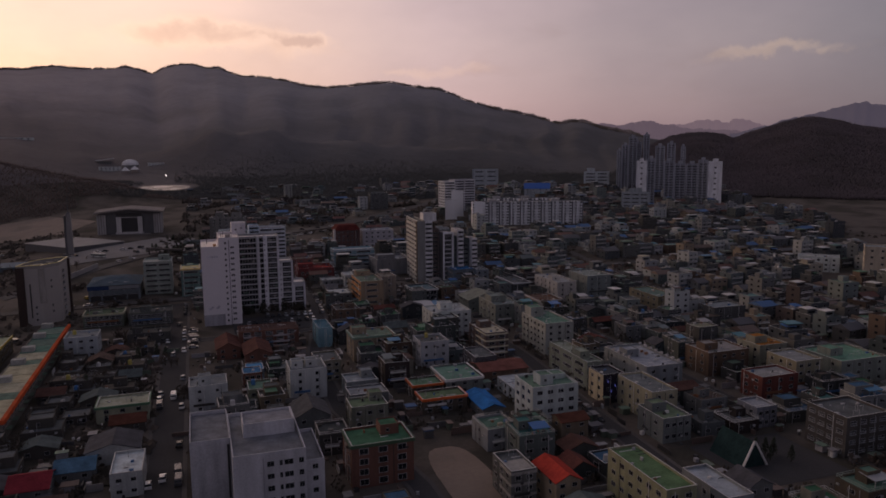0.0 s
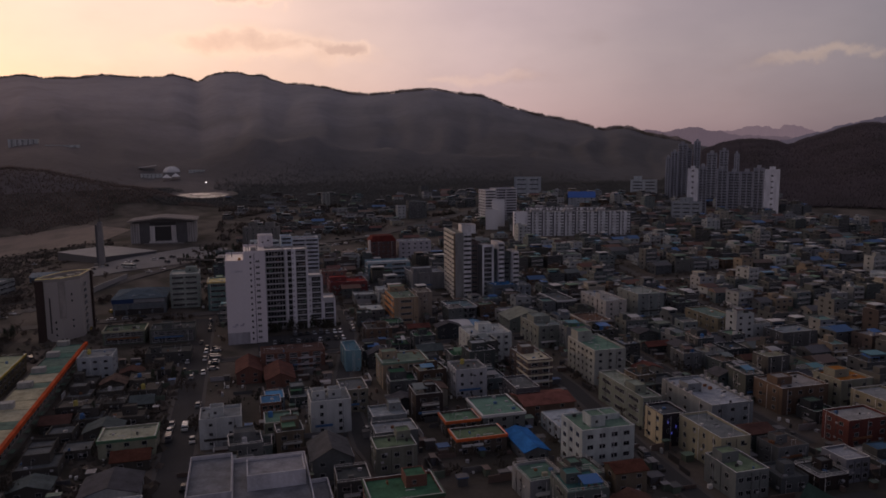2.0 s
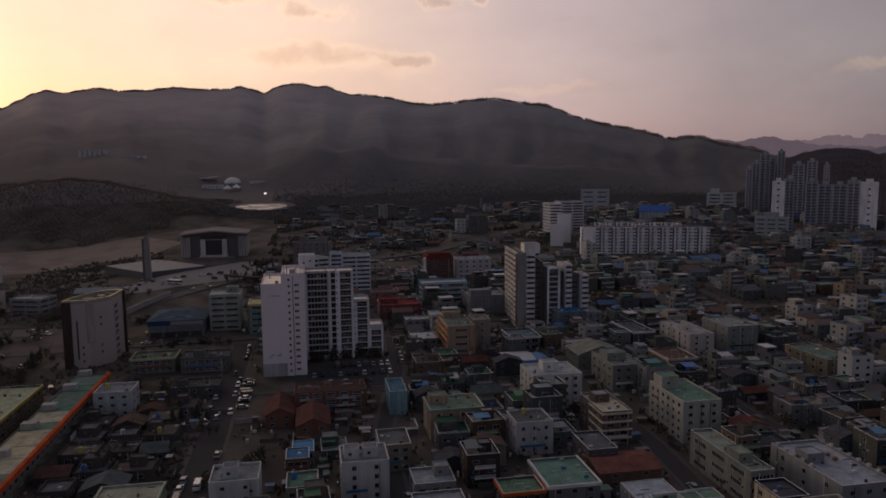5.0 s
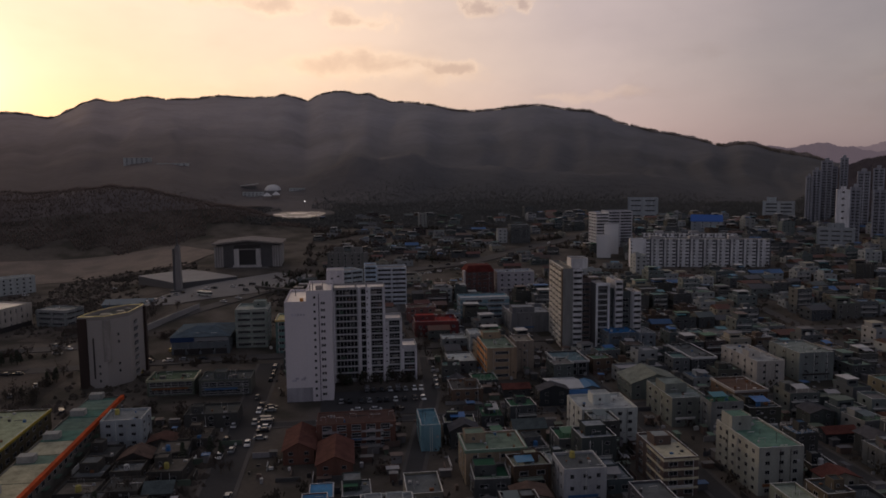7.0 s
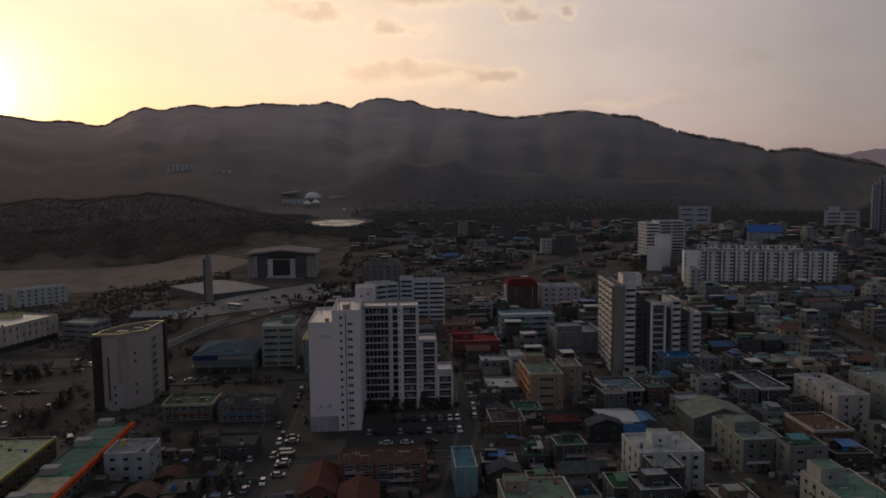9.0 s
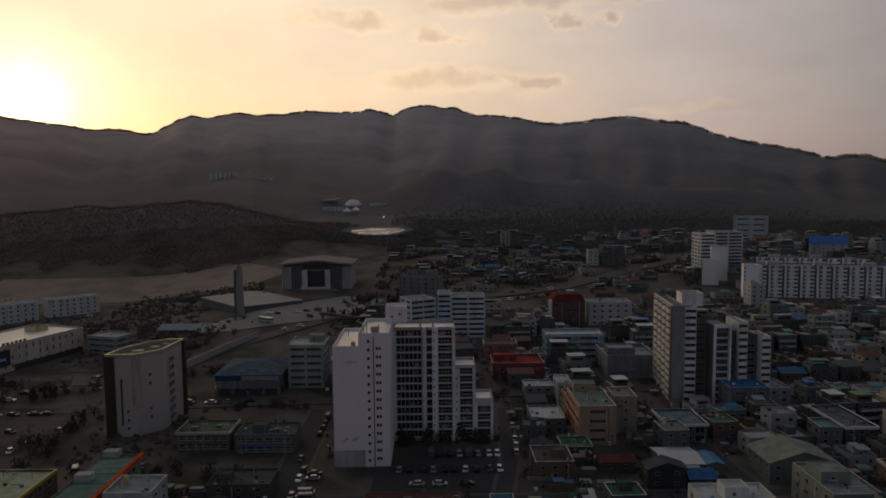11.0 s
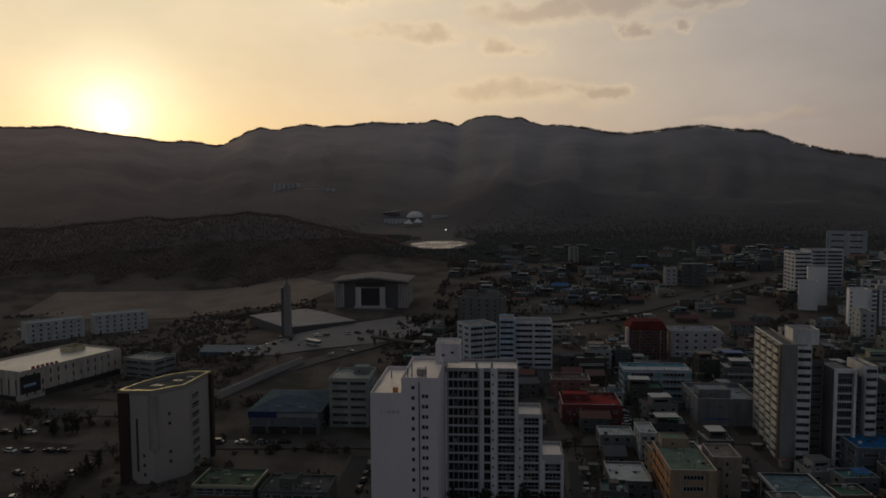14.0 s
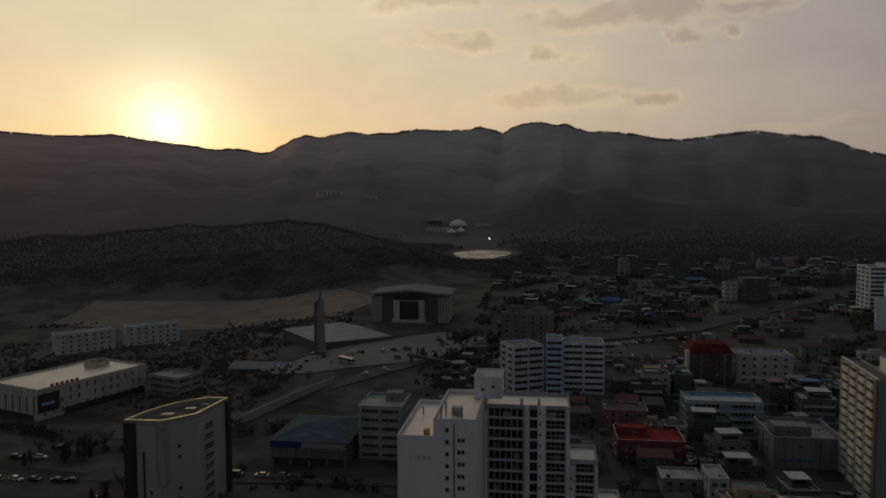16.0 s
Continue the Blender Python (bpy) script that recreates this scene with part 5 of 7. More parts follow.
# ---- streets ----
def strip(name, points, width, mat, lift, label, category, kind="structure", step=12.0):
    """A flat band along a line of points that lies on the ground."""
    line = []
    for (x0, y0), (x1, y1) in zip(points, points[1:]):
        n = max(1, int(math.hypot(x1 - x0, y1 - y0) / step))
        line += [(x0 + (x1 - x0) * i / n, y0 + (y1 - y0) * i / n) for i in range(n)]
    line.append(points[-1])
    verts, faces = [], []
    for i, (x, y) in enumerate(line):
        (ax, ay), (bx, by) = line[max(i - 1, 0)], line[min(i + 1, len(line) - 1)]
        q = math.hypot(bx - ax, by - ay)
        nx, ny = -(by - ay) / q * width / 2, (bx - ax) / q * width / 2
        z = max(ground_z(x, y), ground_z(x + nx, y + ny), ground_z(x - nx, y - ny)) + lift
        verts += [(x + nx, y + ny, z), (x - nx, y - ny, z), (x + nx, y + ny, z - 0.8), (x - nx, y - ny, z - 0.8)]
        if i:
            k = 4 * i
            faces += [(k - 4, k - 3, k + 1, k), (k - 2, k - 4, k, k + 2), (k - 3, k - 1, k + 3, k + 1)]
    ob = new(name, mesh_of(name, verts, faces, mat))
    return tagged(ob, label, category, kind=kind)


def street(points, width, lift=0.12, mat=None):
    strip("pavement", points, width + 2.4, M_PAVE, lift, "worn concrete pavement beside the street", "pavement")
    strip("road", points, width, mat or M_ASPHALT, lift + 0.004, "dark asphalt street between houses", "road")
    for (x0, y0), (x1, y1) in zip(points, points[1:]):
        n = max(1, int(math.hypot(x1 - x0, y1 - y0) / 12))
        for i in range(n + 1):
            TAKEN.append((x0 + (x1 - x0) * i / n - width / 2 - 1.2, y0 + (y1 - y0) * i / n - width / 2 - 1.2,
                          x0 + (x1 - x0) * i / n + width / 2 + 1.2, y0 + (y1 - y0) * i / n + width / 2 + 1.2))


street([(-11.8, 60), (-11.8, 440)], 9.0, 0.14)
street([(52, 60), (51, 170), (42.0, 232), (43.0, 292), (57.0, 368), (60.5, 430), (57.0, 530)], 5.0, 0.15)
street([(112, 60), (119, 200), (125, 265), (127, 340), (119, 440), (117, 560)], 5.5, 0.16)
street([(-120, 429), (-10, 437), (110, 446), (230, 440), (420, 420)], 7.0, 0.17)
street([(-2, 341), (60, 341), (240, 345), (400, 330)], 4.5, 0.18)
street([(170, 196), (172, 330)], 3.5, 0.19)
street([(-110, 470), (-60, 545), (-20, 600), (16, 630)], 8.0, 0.24)
street([(16, 630), (67, 646), (122, 671), (182, 731), (245, 787), (330, 880)], 13.0, 0.26, M_ROADWAY)
street([(-300, 480), (-200, 470), (-110, 470)], 8.0, 0.21)
street([(250, 180), (270, 600)], 4.0, 0.22)
street([(60, 560), (330, 590), (480, 560)], 4.0, 0.23)
strip("forecourt", [(14, 361), (56, 361)], 30, M_ASPHALT, 0.13, "dark asphalt car park beside the apartment block", "car park")
TAKEN.append((10, 345, 56, 378))


def polygon_slab(name, outline, z0, z1, mat, label, category, kind="structure"):
    ob = new(name, Solid().prism(outline, z0, z1).mesh(name, mat))
    return tagged(ob, label, category, kind=kind)


polygon_slab("plaza", [(-130, 646), (-93, 603), (-56, 630), (-84, 662), (-100, 676)], 12.2, 12.6, M_PLAZA, "raised pale paved plaza before the hall", "plaza")
polygon_slab("retaining_wall", [(-129.6, 646), (-93, 603.5), (-56.4, 630), (-84, 661.6), (-100, 675.6)], 4.0, 12.196, M_STONE, "dark stone wall carrying the plaza", "wall")


def patch(name, outline, mat, lift, label, category, cell=7.0):
    """A piece of open ground, cut to its outline, that lies on the slope."""
    bm = bmesh.new()
    bm.faces.new([bm.verts.new((x, y, 0)) for x, y in outline])
    xs, ys = [p[0] for p in outline], [p[1] for p in outline]
    for axis, low, high in ((0, min(xs), max(xs)), (1, min(ys), max(ys))):
        c = low + cell
        while c < high:
            bmesh.ops.bisect_plane(bm, geom=bm.verts[:] + bm.edges[:] + bm.faces[:], plane_co=(c, c, 0), plane_no=(1 - axis, axis, 0))
            c += cell
    for v in bm.verts:
        v.co.z = ground_z(v.co.x, v.co.y) + lift
    me = bpy.data.meshes.new(name)
    bm.to_mesh(me)
    bm.free()
    me.materials.append(mat)
    return tagged(new(name, me), label, category, kind="structure")


def rounded(cx, cy, rx, ry, n=22, power=0.7):
    return [(cx + rx * math.copysign(abs(math.cos(2 * math.pi * i / n)) ** power, math.cos(2 * math.pi * i / n)),
             cy + ry * math.copysign(abs(math.sin(2 * math.pi * i / n)) ** power, math.sin(2 * math.pi * i / n))) for i in range(n)]


patch("forecourt", [(-112, 560), (-84, 556), (-10, 596), (-2, 640), (-30, 652), (-60, 628), (-92, 598)], M_ROADWAY, 0.45, "wide dark asphalt forecourt of the hall", "car park")
patch("field", [(-330, 700), (-250, 690), (-160, 715), (-110, 700), (-90, 760), (-140, 815), (-240, 790), (-340, 770)], M_FIELD, 0.5, "bare sandy field beside the wood", "field")
patch("lot", [(-190, 335), (-96, 350), (-96, 428), (-190, 440)], M_LOT, 0.10, "worn dark parking ground", "car park")
patch("lot", [(-150, 490), (-96, 482), (-82, 540), (-130, 560)], M_LOT, 0.30, "bare earth lot beside the road", "lot")
patch("playground", rounded(64, 160, 7.5, 31, power=0.6), M_SAND, 0.16, "round-ended bare earth playground", "playground")
for claimed in ((-330, 440, -20, 1300), (52, 130, 70, 198), (-190, 330, -90, 440), (-7, 316, 15, 368), (-92, 358, -54, 440), (-62, 352, -13, 380), (-56, 391, -14, 440), (-8, 258, 12, 288)):
    TAKEN.append(claimed)


def tent_hall():
    """The dark tarpaulin hall with a white A-frame front, on its dark lot."""
    TAKEN.append((130, 138, 163, 168))
    patch("lot", [(131, 139), (162, 139), (162, 167), (131, 167)], M_ASPHALT, 0.10, "dark asphalt lot round the tarpaulin hall", "lot")
    thing = root("tarpaulin_hall", 135.0, 150.0, "dark green tarpaulin hall with a white A-frame front", "hall")
    part("cover", Solid().add([(0, 0.3, 0.1), (8, 0.3, 0.1), (4, 0.3, 7.2), (0, 13, 0.1), (8, 13, 0.1), (4, 13, 7.2)], [(0, 1, 2), (5, 4, 3), (0, 2, 5, 3), (1, 4, 5, 2), (0, 3, 4, 1)]).mesh("cover", M_ROOF), thing, colour=(0.025, 0.05, 0.05))
    for a, b in ((-0.2, 4.0), (8.2, 4.0)):
        part("front_frame", Solid().add([(a, -0.2, 0), (a + 0.5, -0.2, 0), (a + 0.5, 0.29, 0), (a, 0.29, 0), (b - 0.25, -0.2, 7.5), (b + 0.25, -0.2, 7.5), (b + 0.25, 0.29, 7.5), (b - 0.25, 0.29, 7.5)], QUADS).mesh("front_frame", M_WALL), thing, colour=(0.7, 0.69, 0.66), label="white steel front frame")


tent_hall()


def retaining_wall():
    s = Solid()
    pts = [(-88, 486), (-78, 512), (-66, 541)]
    for (x0, y0), (x1, y1) in zip(pts, pts[1:]):
        z = ground_z(x0, y0)
        s.add([(x0, y0, z - 1), (x1, y1, z - 1), (x1 + 0.6, y1 - 0.3, z - 1), (x0 + 0.6, y0 - 0.3, z - 1),
               (x0, y0, z + 3.5), (x1, y1, z + 5), (x1 + 0.6, y1 - 0.3, z + 5), (x0 + 0.6, y0 - 0.3, z + 3.5)], QUADS)
    tagged(new("retaining_wall", s.mesh("retaining_wall", M_PLAZA)), "pale concrete retaining wall along the road", "wall", kind="structure")


retaining_wall()


def footbridge():
    thing = root("footbridge", -37.0, 577.0, "pale concrete footbridge over the road", "bridge", z=ground_z(-37, 577))
    part("deck", Solid().add([(0, 0, 4.4), (30, -17, 3.8), (31.5, -14.5, 3.8), (1.5, 2.5, 4.4), (0, 0, 5.6), (30, -17, 5.0), (31.5, -14.5, 5.0), (1.5, 2.5, 5.6)], QUADS).mesh("deck", M_PAVE), thing)
    for u in (0.05, 0.5, 0.93):
        part("pier", Solid().drum(30 * u + 0.8, -17 * u + 1.2, -1.5, 4.4, 0.6).mesh("pier", M_PAVE), thing)


footbridge()


def pond():
    n = 40
    ring = [(POND[0] + 33 * math.cos(2 * math.pi * i / n) * (1 + 0.12 * math.sin(3 * 2 * math.pi * i / n)),
             POND[1] + 80 * math.sin(2 * math.pi * i / n) * (1 + 0.1 * math.cos(2 * 2 * math.pi * i / n))) for i in range(n)]
    polygon_slab("pond", ring, 30.2, 31.0, M_WATER, "pale frozen pond below the wooded hill", "pond")


pond()


def pavilions():
    for x, y, s, lab in ((-106, 1297, 1.0, "white tent"), (-92, 1299, 1.0, "white tent")):
        z = ground_z(x, y)
        thing = root("tent", x, y, "small white peaked tent beyond the pond", "tent", "tents beyond the pond", z=z)
        part("canopy", Solid().prism([(-6.5, -6.5), (6.5, -6.5), (6.5, 6.5), (-6.5, 6.5)], 5, 11, shrink=0.05).mesh("canopy", M_WALL), thing, colour=(0.75, 0.74, 0.72))
        for px in (-6.2, 6.2):
            for py in (-6.2, 6.2):
                part("pole", PIPE_MESH, thing, (px, py, -3), 0, (0.25, 0.25, 8.05), GREY)
    z = ground_z(-103, 1362)
    thing = root("dome_hall", -103, 1362, "pale domed hall beyond the pond", "hall", z=z)
    part("wall", Solid().drum(0, 0, -6, 3, 13.4, 13.4, 20).mesh("wall", M_WALL), thing, colour=(0.2, 0.2, 0.2))
    dome = Solid()
    for i in range(5):
        a0, a1 = i * math.pi / 10, (i + 1) * math.pi / 10
        dome.drum(0, 0, 3 + 10 * math.sin(a0), 3 + 10 * math.sin(a1), 14 * math.cos(a0), max(14 * math.cos(a1), 0.2), 20)
    part("dome", dome.mesh("dome", M_WALL), thing, colour=(0.75, 0.74, 0.73))
    z = ground_z(-140, 1385)
    thing = root("canopy_hall", -156, 1385, "long building with a pale curved canopy", "hall", z=z)
    part("wall", Solid().box(0, 0, -6, 22, 10, 5).mesh("wall", M_WALL), thing, colour=(0.14, 0.14, 0.14))
    part("canopy", Solid().add([(-3, -3, 5.2), (25, -3, 9), (25, 12, 9), (-3, 12, 5.2), (-3, -3, 6.2), (25, -3, 10), (25, 12, 10), (-3, 12, 6.2)], QUADS).mesh("canopy", M_WALL), thing, colour=(0.6, 0.6, 0.58))
    for x, y, w, h in ((-150, 1335, 34, 6), (-74, 1340, 26, 6), (-425, 1640, 52, 17), (-352, 1605, 60, 5)):
        building(x, y, w, 14, h, (0.55, 0.52, 0.50), PALE, "low pale building on the wooded slope", front=5, left=0, mesh=WIN_WIDE, ww=w / 12)
    z = ground_z(-41, 1200)
    thing = root("floodlight", -41, 1200, "bright white floodlight on a mast beyond the pond", "lamp", z=z)
    part("mast", PIPE_MESH, thing, (0, 0, -1), 0, (0.25, 0.25, 8), GREY)
    part("lamp", Solid().box(-0.5, -0.3, 7.004, 0.5, 0.3, 7.8).mesh("lamp", M_LAMP), thing)


pavilions()


# ---- single buildings, street by street ----
building(-54.6, 326.9, 12.7, 12.0, 8.6, (0.34, 0.34, 0.35), GREY, "pale grey three-storey house with a flat roof", "house", "house", front=3, right=2, wh=1.0, tanks=((3, 8),))
building(-33.5, 244.5, 15.6, 11.0, 5.0, (0.3, 0.28, 0.2), CREAM, "low house with a cream flat roof and green parapet", "house", "house", front=3, right=2, eave=GREEN)
building(-24.0, 189.0, 7.6, 14.2, 6.0, PALE, (0.6, 0.6, 0.6), "small house with a whitewashed flat roof", "house", "house", front=2, right=2, wh=1.0)
gabled(-38.7, 202.2, 9.5, 9.0, 3.2, DIM, (0.08, 0.16, 0.24), "low house under a faded blue roof", rise=1.8, right=2)
gabled(-47.9, 194.0, 9.2, 11.0, 3.2, DIM, (0.2, 0.03, 0.04), "low house under a dark red roof", rise=2.0, right=2)
gabled(-32.4, 211.1, 13.7, 12.0, 4.0, PALE, SLATE, "house under a dark pitched roof", rise=2.0, right=2, along="y")
building(-5.5, 243.5, 12.2, 11.0, 8.8, PALE, GREY, "pale rendered three-storey house with a stair room on its roof", "house", "house", front=2, left=1, ww=1.1, wh=1.0, rooms=((3, 3, 4, 4, 2.6),))
building(12.7, 262.2, 6.6, 8.0, 6.0, BRICK, (0.07, 0.17, 0.3), "brick house with a blue painted roof", "house", "house", rim=0.3)
building(13.3, 242.6, 8.3, 10.0, 6.0, (0.2, 0.2, 0.14), MINT, "house with a pale green roof deck", "house", "house", tanks=((2, 7),))
building(27.4, 245.5, 12.6, 12.0, 10.2, PALE, GREY, "pale twin-fronted house with a dark stair slot", "house", "house", front=2, left=1, ww=1.1, rooms=((1, 4, 4, 4, 2.4), (6, 4, 4, 4, 2.4)))
building(41.7, 211.5, 11.5, 9.0, 7.0, (0.2, 0.19, 0.15), (0.17, 0.21, 0.13), "low house with a moss green roof", "house", "house", rooms=((7, 6, 4, 4, 2.3),))
building(43.6, 222.6, 12.6, 9.0, 7.0, DIM, (0.34, 0.33, 0.34), "low house with a pale concrete roof", "house", "house")
building(34.0, 173.9, 16.4, 12.1, 11.0, BRICK, GREEN, "brick apartment house with a green flat roof and white window bays", "apartment_house", "apartment house", front=3, left=2, ww=2.4, wh=1.7, eave=(0.05, 0.1, 0.06), rooms=((9, 6, 5, 5, 2.5),))
building(57.2, 282.8, 17.4, 14.0, 9.5, TAN, (0.2, 0.24, 0.18), "tan brick building with a green flat roof", front=4, left=2, ww=1.2, wh=1.1, rooms=((1, 7, 6, 5, 2.6),), eave=MINT)
building(47.2, 309.0, 6.2, 16.0, 8.0, (0.19, 0.32, 0.37), (0.11, 0.2, 0.25), "house clad in pale blue metal sheet", "house", "house", front=0, left=0)
building(39.0, 261.9, 9.2, 13.0, 7.5, (0.2, 0.17, 0.13), DIM, "dark tan house with a flat roof", "house", "house")
building(98.7, 307.0, 18.6, 16.0, 11.0, (0.55, 0.53, 0.50), PALE, "white four-storey apartment house with small square windows", "apartment_house", "apartment house", floors=4, front=5, left=3, ww=1.4, wh=1.2, rooms=((6, 7, 6, 5, 3.0),))
building(80.4, 265.5, 11.6, 11.5, 9.8, (0.42, 0.39, 0.4), DIM, "grey rendered apartment house with a dark stair slot", "apartment_house", "apartment house", front=3, left=3, ww=1.1, wh=1.2, tanks=((5, 9),))
building(108.5, 267.2, 9.7, 19.2, 10.5, (0.12, 0.08, 0.07), (0.4, 0.38, 0.36), "dark brown shop building with cream storey bands", "shop_building", "shop building", front=2, left=3, side_mesh=WIN_WIDE, ww=2.6, wh=1.3, bands=(0.55, 0.5, 0.36), rooms=((1.5, 10, 5, 5, 2.6),))
# eastern buildings from here: wall colours scaled down for dimmer light there
building(134.0, 264.5, 13.0, 23.0, 12.8, (0.312, 0.296, 0.265), MINT, "beige five-storey building with a green flat roof", floors=5, front=3, left=6, ww=1.4, wh=1.2, rooms=((0.4, 15, 6, 6, 4.0),))
building(128.6, 221.0, 6.7, 29.5, 9.5, (0.234, 0.234, 0.187), (0.3, 0.31, 0.25), "long cream shop building with ribbon windows", "shop_building", "shop building", floors=3, front=1, left=3, mesh=WIN_WIDE, ww=6.5, wh=1.4, rooms=((0.5, 6, 4, 6, 2.5),))
black_shop = building(126.4, 206.4, 7.9, 9.8, 9.5, (0.031, 0.023, 0.031), SLATE, "black-fronted shop building with a yellow end", "shop_building", "shop building", front=2, left=2, ww=1.4)
part("side_wall", BAND_MESH, black_shop, (-0.024, 0.1, -0.5), 0, (0.02, 9.6, 10.4), (0.50, 0.43, 0.29), "yellow-cream side wall")
for lx, lz in ((1.6, 7.2), (4.4, 5.6), (3.0, 3.8)):
    part("light_strip", Solid().box(lx, -0.16, lz, lx + 0.22, -0.04, lz + 0.8).mesh("light_strip", M_BLUE_SIGN), black_shop, label="blue glowing light strip")
building(131.4, 186.0, 9.4, 19.6, 9.5, (0.34, 0.285, 0.195), (0.2, 0.2, 0.2), "yellow-beige shop building along the side street", "shop_building", "shop building", front=2, left=4, ww=1.2, wh=1.5)
grey_hall = building(145.0, 209.0, 14.8, 27.6, 9.5, (0.203, 0.203, 0.211), (0.38, 0.37, 0.4), "wide pale grey building with small blocks along its parapet", front=3, left=3, rooms=((1, 14, 5, 5, 2.6),))
for i in range(8):
    part("parapet_block", BAND_MESH, grey_hall, (14.0, 1.2 + i * 3.4, 10.204), 0, (0.75, 0.9, 0.8), (0.36, 0.36, 0.37))
    if i < 5:
        part("parapet_block", BAND_MESH, grey_hall, (0.05, 11.0 + i * 3.4, 10.204), 0, (0.75, 0.9, 0.8), (0.36, 0.36, 0.37))
building(125.2, 171.5, 9.8, 12.8, 7.0, (0.172, 0.172, 0.164), (0.18, 0.22, 0.14), "low pale house with a mossy roof deck", "house", "house", front=4, left=2, rooms=((1, 7, 5, 4, 2.5),))
building(95.2, 196.0, 15.8, 13.4, 12.0, (0.46, 0.46, 0.44), (0.17, 0.24, 0.18), "white four-storey building with square windows and a green roof", floors=4, front=4, left=3, ww=1.9, wh=1.3, rooms=((4, 3, 4.5, 5, 3.0), (8, 7, 7, 5, 1.4)))
building(68.3, 151.9, 6.7, 11.6, 8.5, (0.14, 0.13, 0.12), DIM, "grey brick house with pale storey bands", "house", "house", bands=(0.3, 0.29, 0.27), front=2, left=3)
gabled(77.4, 146.1, 6.5, 12.3, 7.5, TAN, RED, "tan house under a bright red roof", rise=1.6, along="y")
building(93.1, 125.4, 7.9, 23.7, 12.0, (0.26, 0.24, 0.15), (0.13, 0.2, 0.10), "long yellow-beige apartment house with a green roof", "apartment_house", "apartment house", floors=4, front=2, left=6, ww=1.8, wh=1.2)
building(110.2, 126.0, 7.1, 16.7, 7.0, (0.24, 0.24, 0.25), (0.4, 0.4, 0.42), "low building with a pale grey roof deck", front=2, left=5)
building(178.6, 218.4, 18.4, 14.1, 8.5, BROWN, (0.3, 0.26, 0.25), "brown brick building with a flat roof", front=4, left=2, rooms=((2, 5, 6, 5, 2.4),))
building(177.5, 189.8, 15.2, 10.1, 8.0, (0.14, 0.039, 0.031), (0.33, 0.3, 0.29), "red brick house with a pale roof", "house", "house", front=3, left=2)
building(195.5, 193.7, 11.6, 14.0, 10.5, (0.211, 0.179, 0.125), GREY, "tan rendered apartment house", "apartment_house", "apartment house", front=3, left=3)
building(200.8, 217.0, 13.2, 12.4, 9.5, (0.234, 0.218, 0.172), (0.42, 0.16, 0.04), "cream house with an orange painted roof", "house", "house", front=2, left=3, rooms=((2, 5, 6, 5, 2.5),))
building(215.7, 193.3, 21.4, 19.2, 8.5, (0.203, 0.211, 0.187), (0.16, 0.28, 0.2), "pale building with a wide green roof", front=4, left=3, rooms=((3, 8, 6, 6, 2.5),))
building(159.1, 171.7, 7.7, 8.7, 6.0, (0.172, 0.164, 0.187), (0.36, 0.34, 0.36), "small pale house with a flat roof", "house", "house")
building(166.7, 146.3, 15.5, 14.0, 11.0, (0.094, 0.078, 0.07), DIM, "dark brick apartment house with white railings", "apartment_house", "apartment house", front=4, left=4, mesh=WIN_BALCONY, ww=2.2)
building(232.5, 281.7, 18.1, 12.3, 8.0, (0.109, 0.101, 0.101), (0.25, 0.26, 0.27), "dark house with a grey roof deck", "house", "house")
building(220.1, 309.4, 12.0, 26.0, 9.0, (0.211, 0.172, 0.117), (0.15, 0.2, 0.17), "tan apartment house with a teal roof", "apartment_house", "apartment house", left=5)
building(58.9, 459.8, 22.8, 18.0, 7.0, (0.19, 0.047, 0.047), (0.33, 0.048, 0.042), "red brick hall with a red roof and a white balustrade", front=6, left=2, ww=1.9, mesh=WIN_BALCONY, rim=1.2, rooms=((1, 9, 10, 6, 2.5),))
building(56.9, 489.8, 16.4, 12.0, 8.0, (0.217, 0.099, 0.088), (0.17, 0.12, 0.10), "dark red brick block with a flat roof", front=3, left=2)
building(87.5, 491.0, 28.2, 14.0, 12.0, (0.22, 0.33, 0.38), (0.15, 0.26, 0.33), "office block with blue-grey ribbon windows and white bands", "office_building", "office building", floors=4, front=2, left=1, mesh=WIN_WIDE, ww=10, wh=1.4, bands=(0.42, 0.45, 0.48))
def mansard_house():
    """The dark red apartment house with a steep red roof and a pale end wall."""
    thing = building(100.0, 552.0, 19.0, 15.0, 15.5, (0.12, 0.055, 0.05), (0.10, 0.05, 0.045), "dark red brick apartment house with a steep red roof", "apartment_house", "apartment house",
                     floors=5, front=5, left=2, ww=1.9, wh=1.4, rim=0.2)
    part("steep_roof", Solid().box(-0.5, -0.5, 15.71, 19.5, 15.5, 19.6, taper=2.6).mesh("steep_roof", M_ROOF), thing, colour=(0.12, 0.030, 0.026))
    part("end_wall", BAND_MESH, thing, (-1.3, -0.6, -1), 0, (1.296, 4.0, 17.5), (0.48, 0.46, 0.46), "pale rendered end wall")


mansard_house()
building(122.3, 558.0, 25.1, 15.0, 13.0, (0.47, 0.41, 0.43), (0.3, 0.3, 0.33), "pale pink building with a blue roof tank", front=5, left=2, tanks=((12, 5),))
building(109.9, 459.7, 22.6, 24.0, 9.0, (0.198, 0.187, 0.198), (0.33, 0.32, 0.34), "dark grey hall with a pale roof deck", "hall", "hall", front=0, left=2, rim=1.8, rooms=((2, 6, 12, 8, 3.4),))
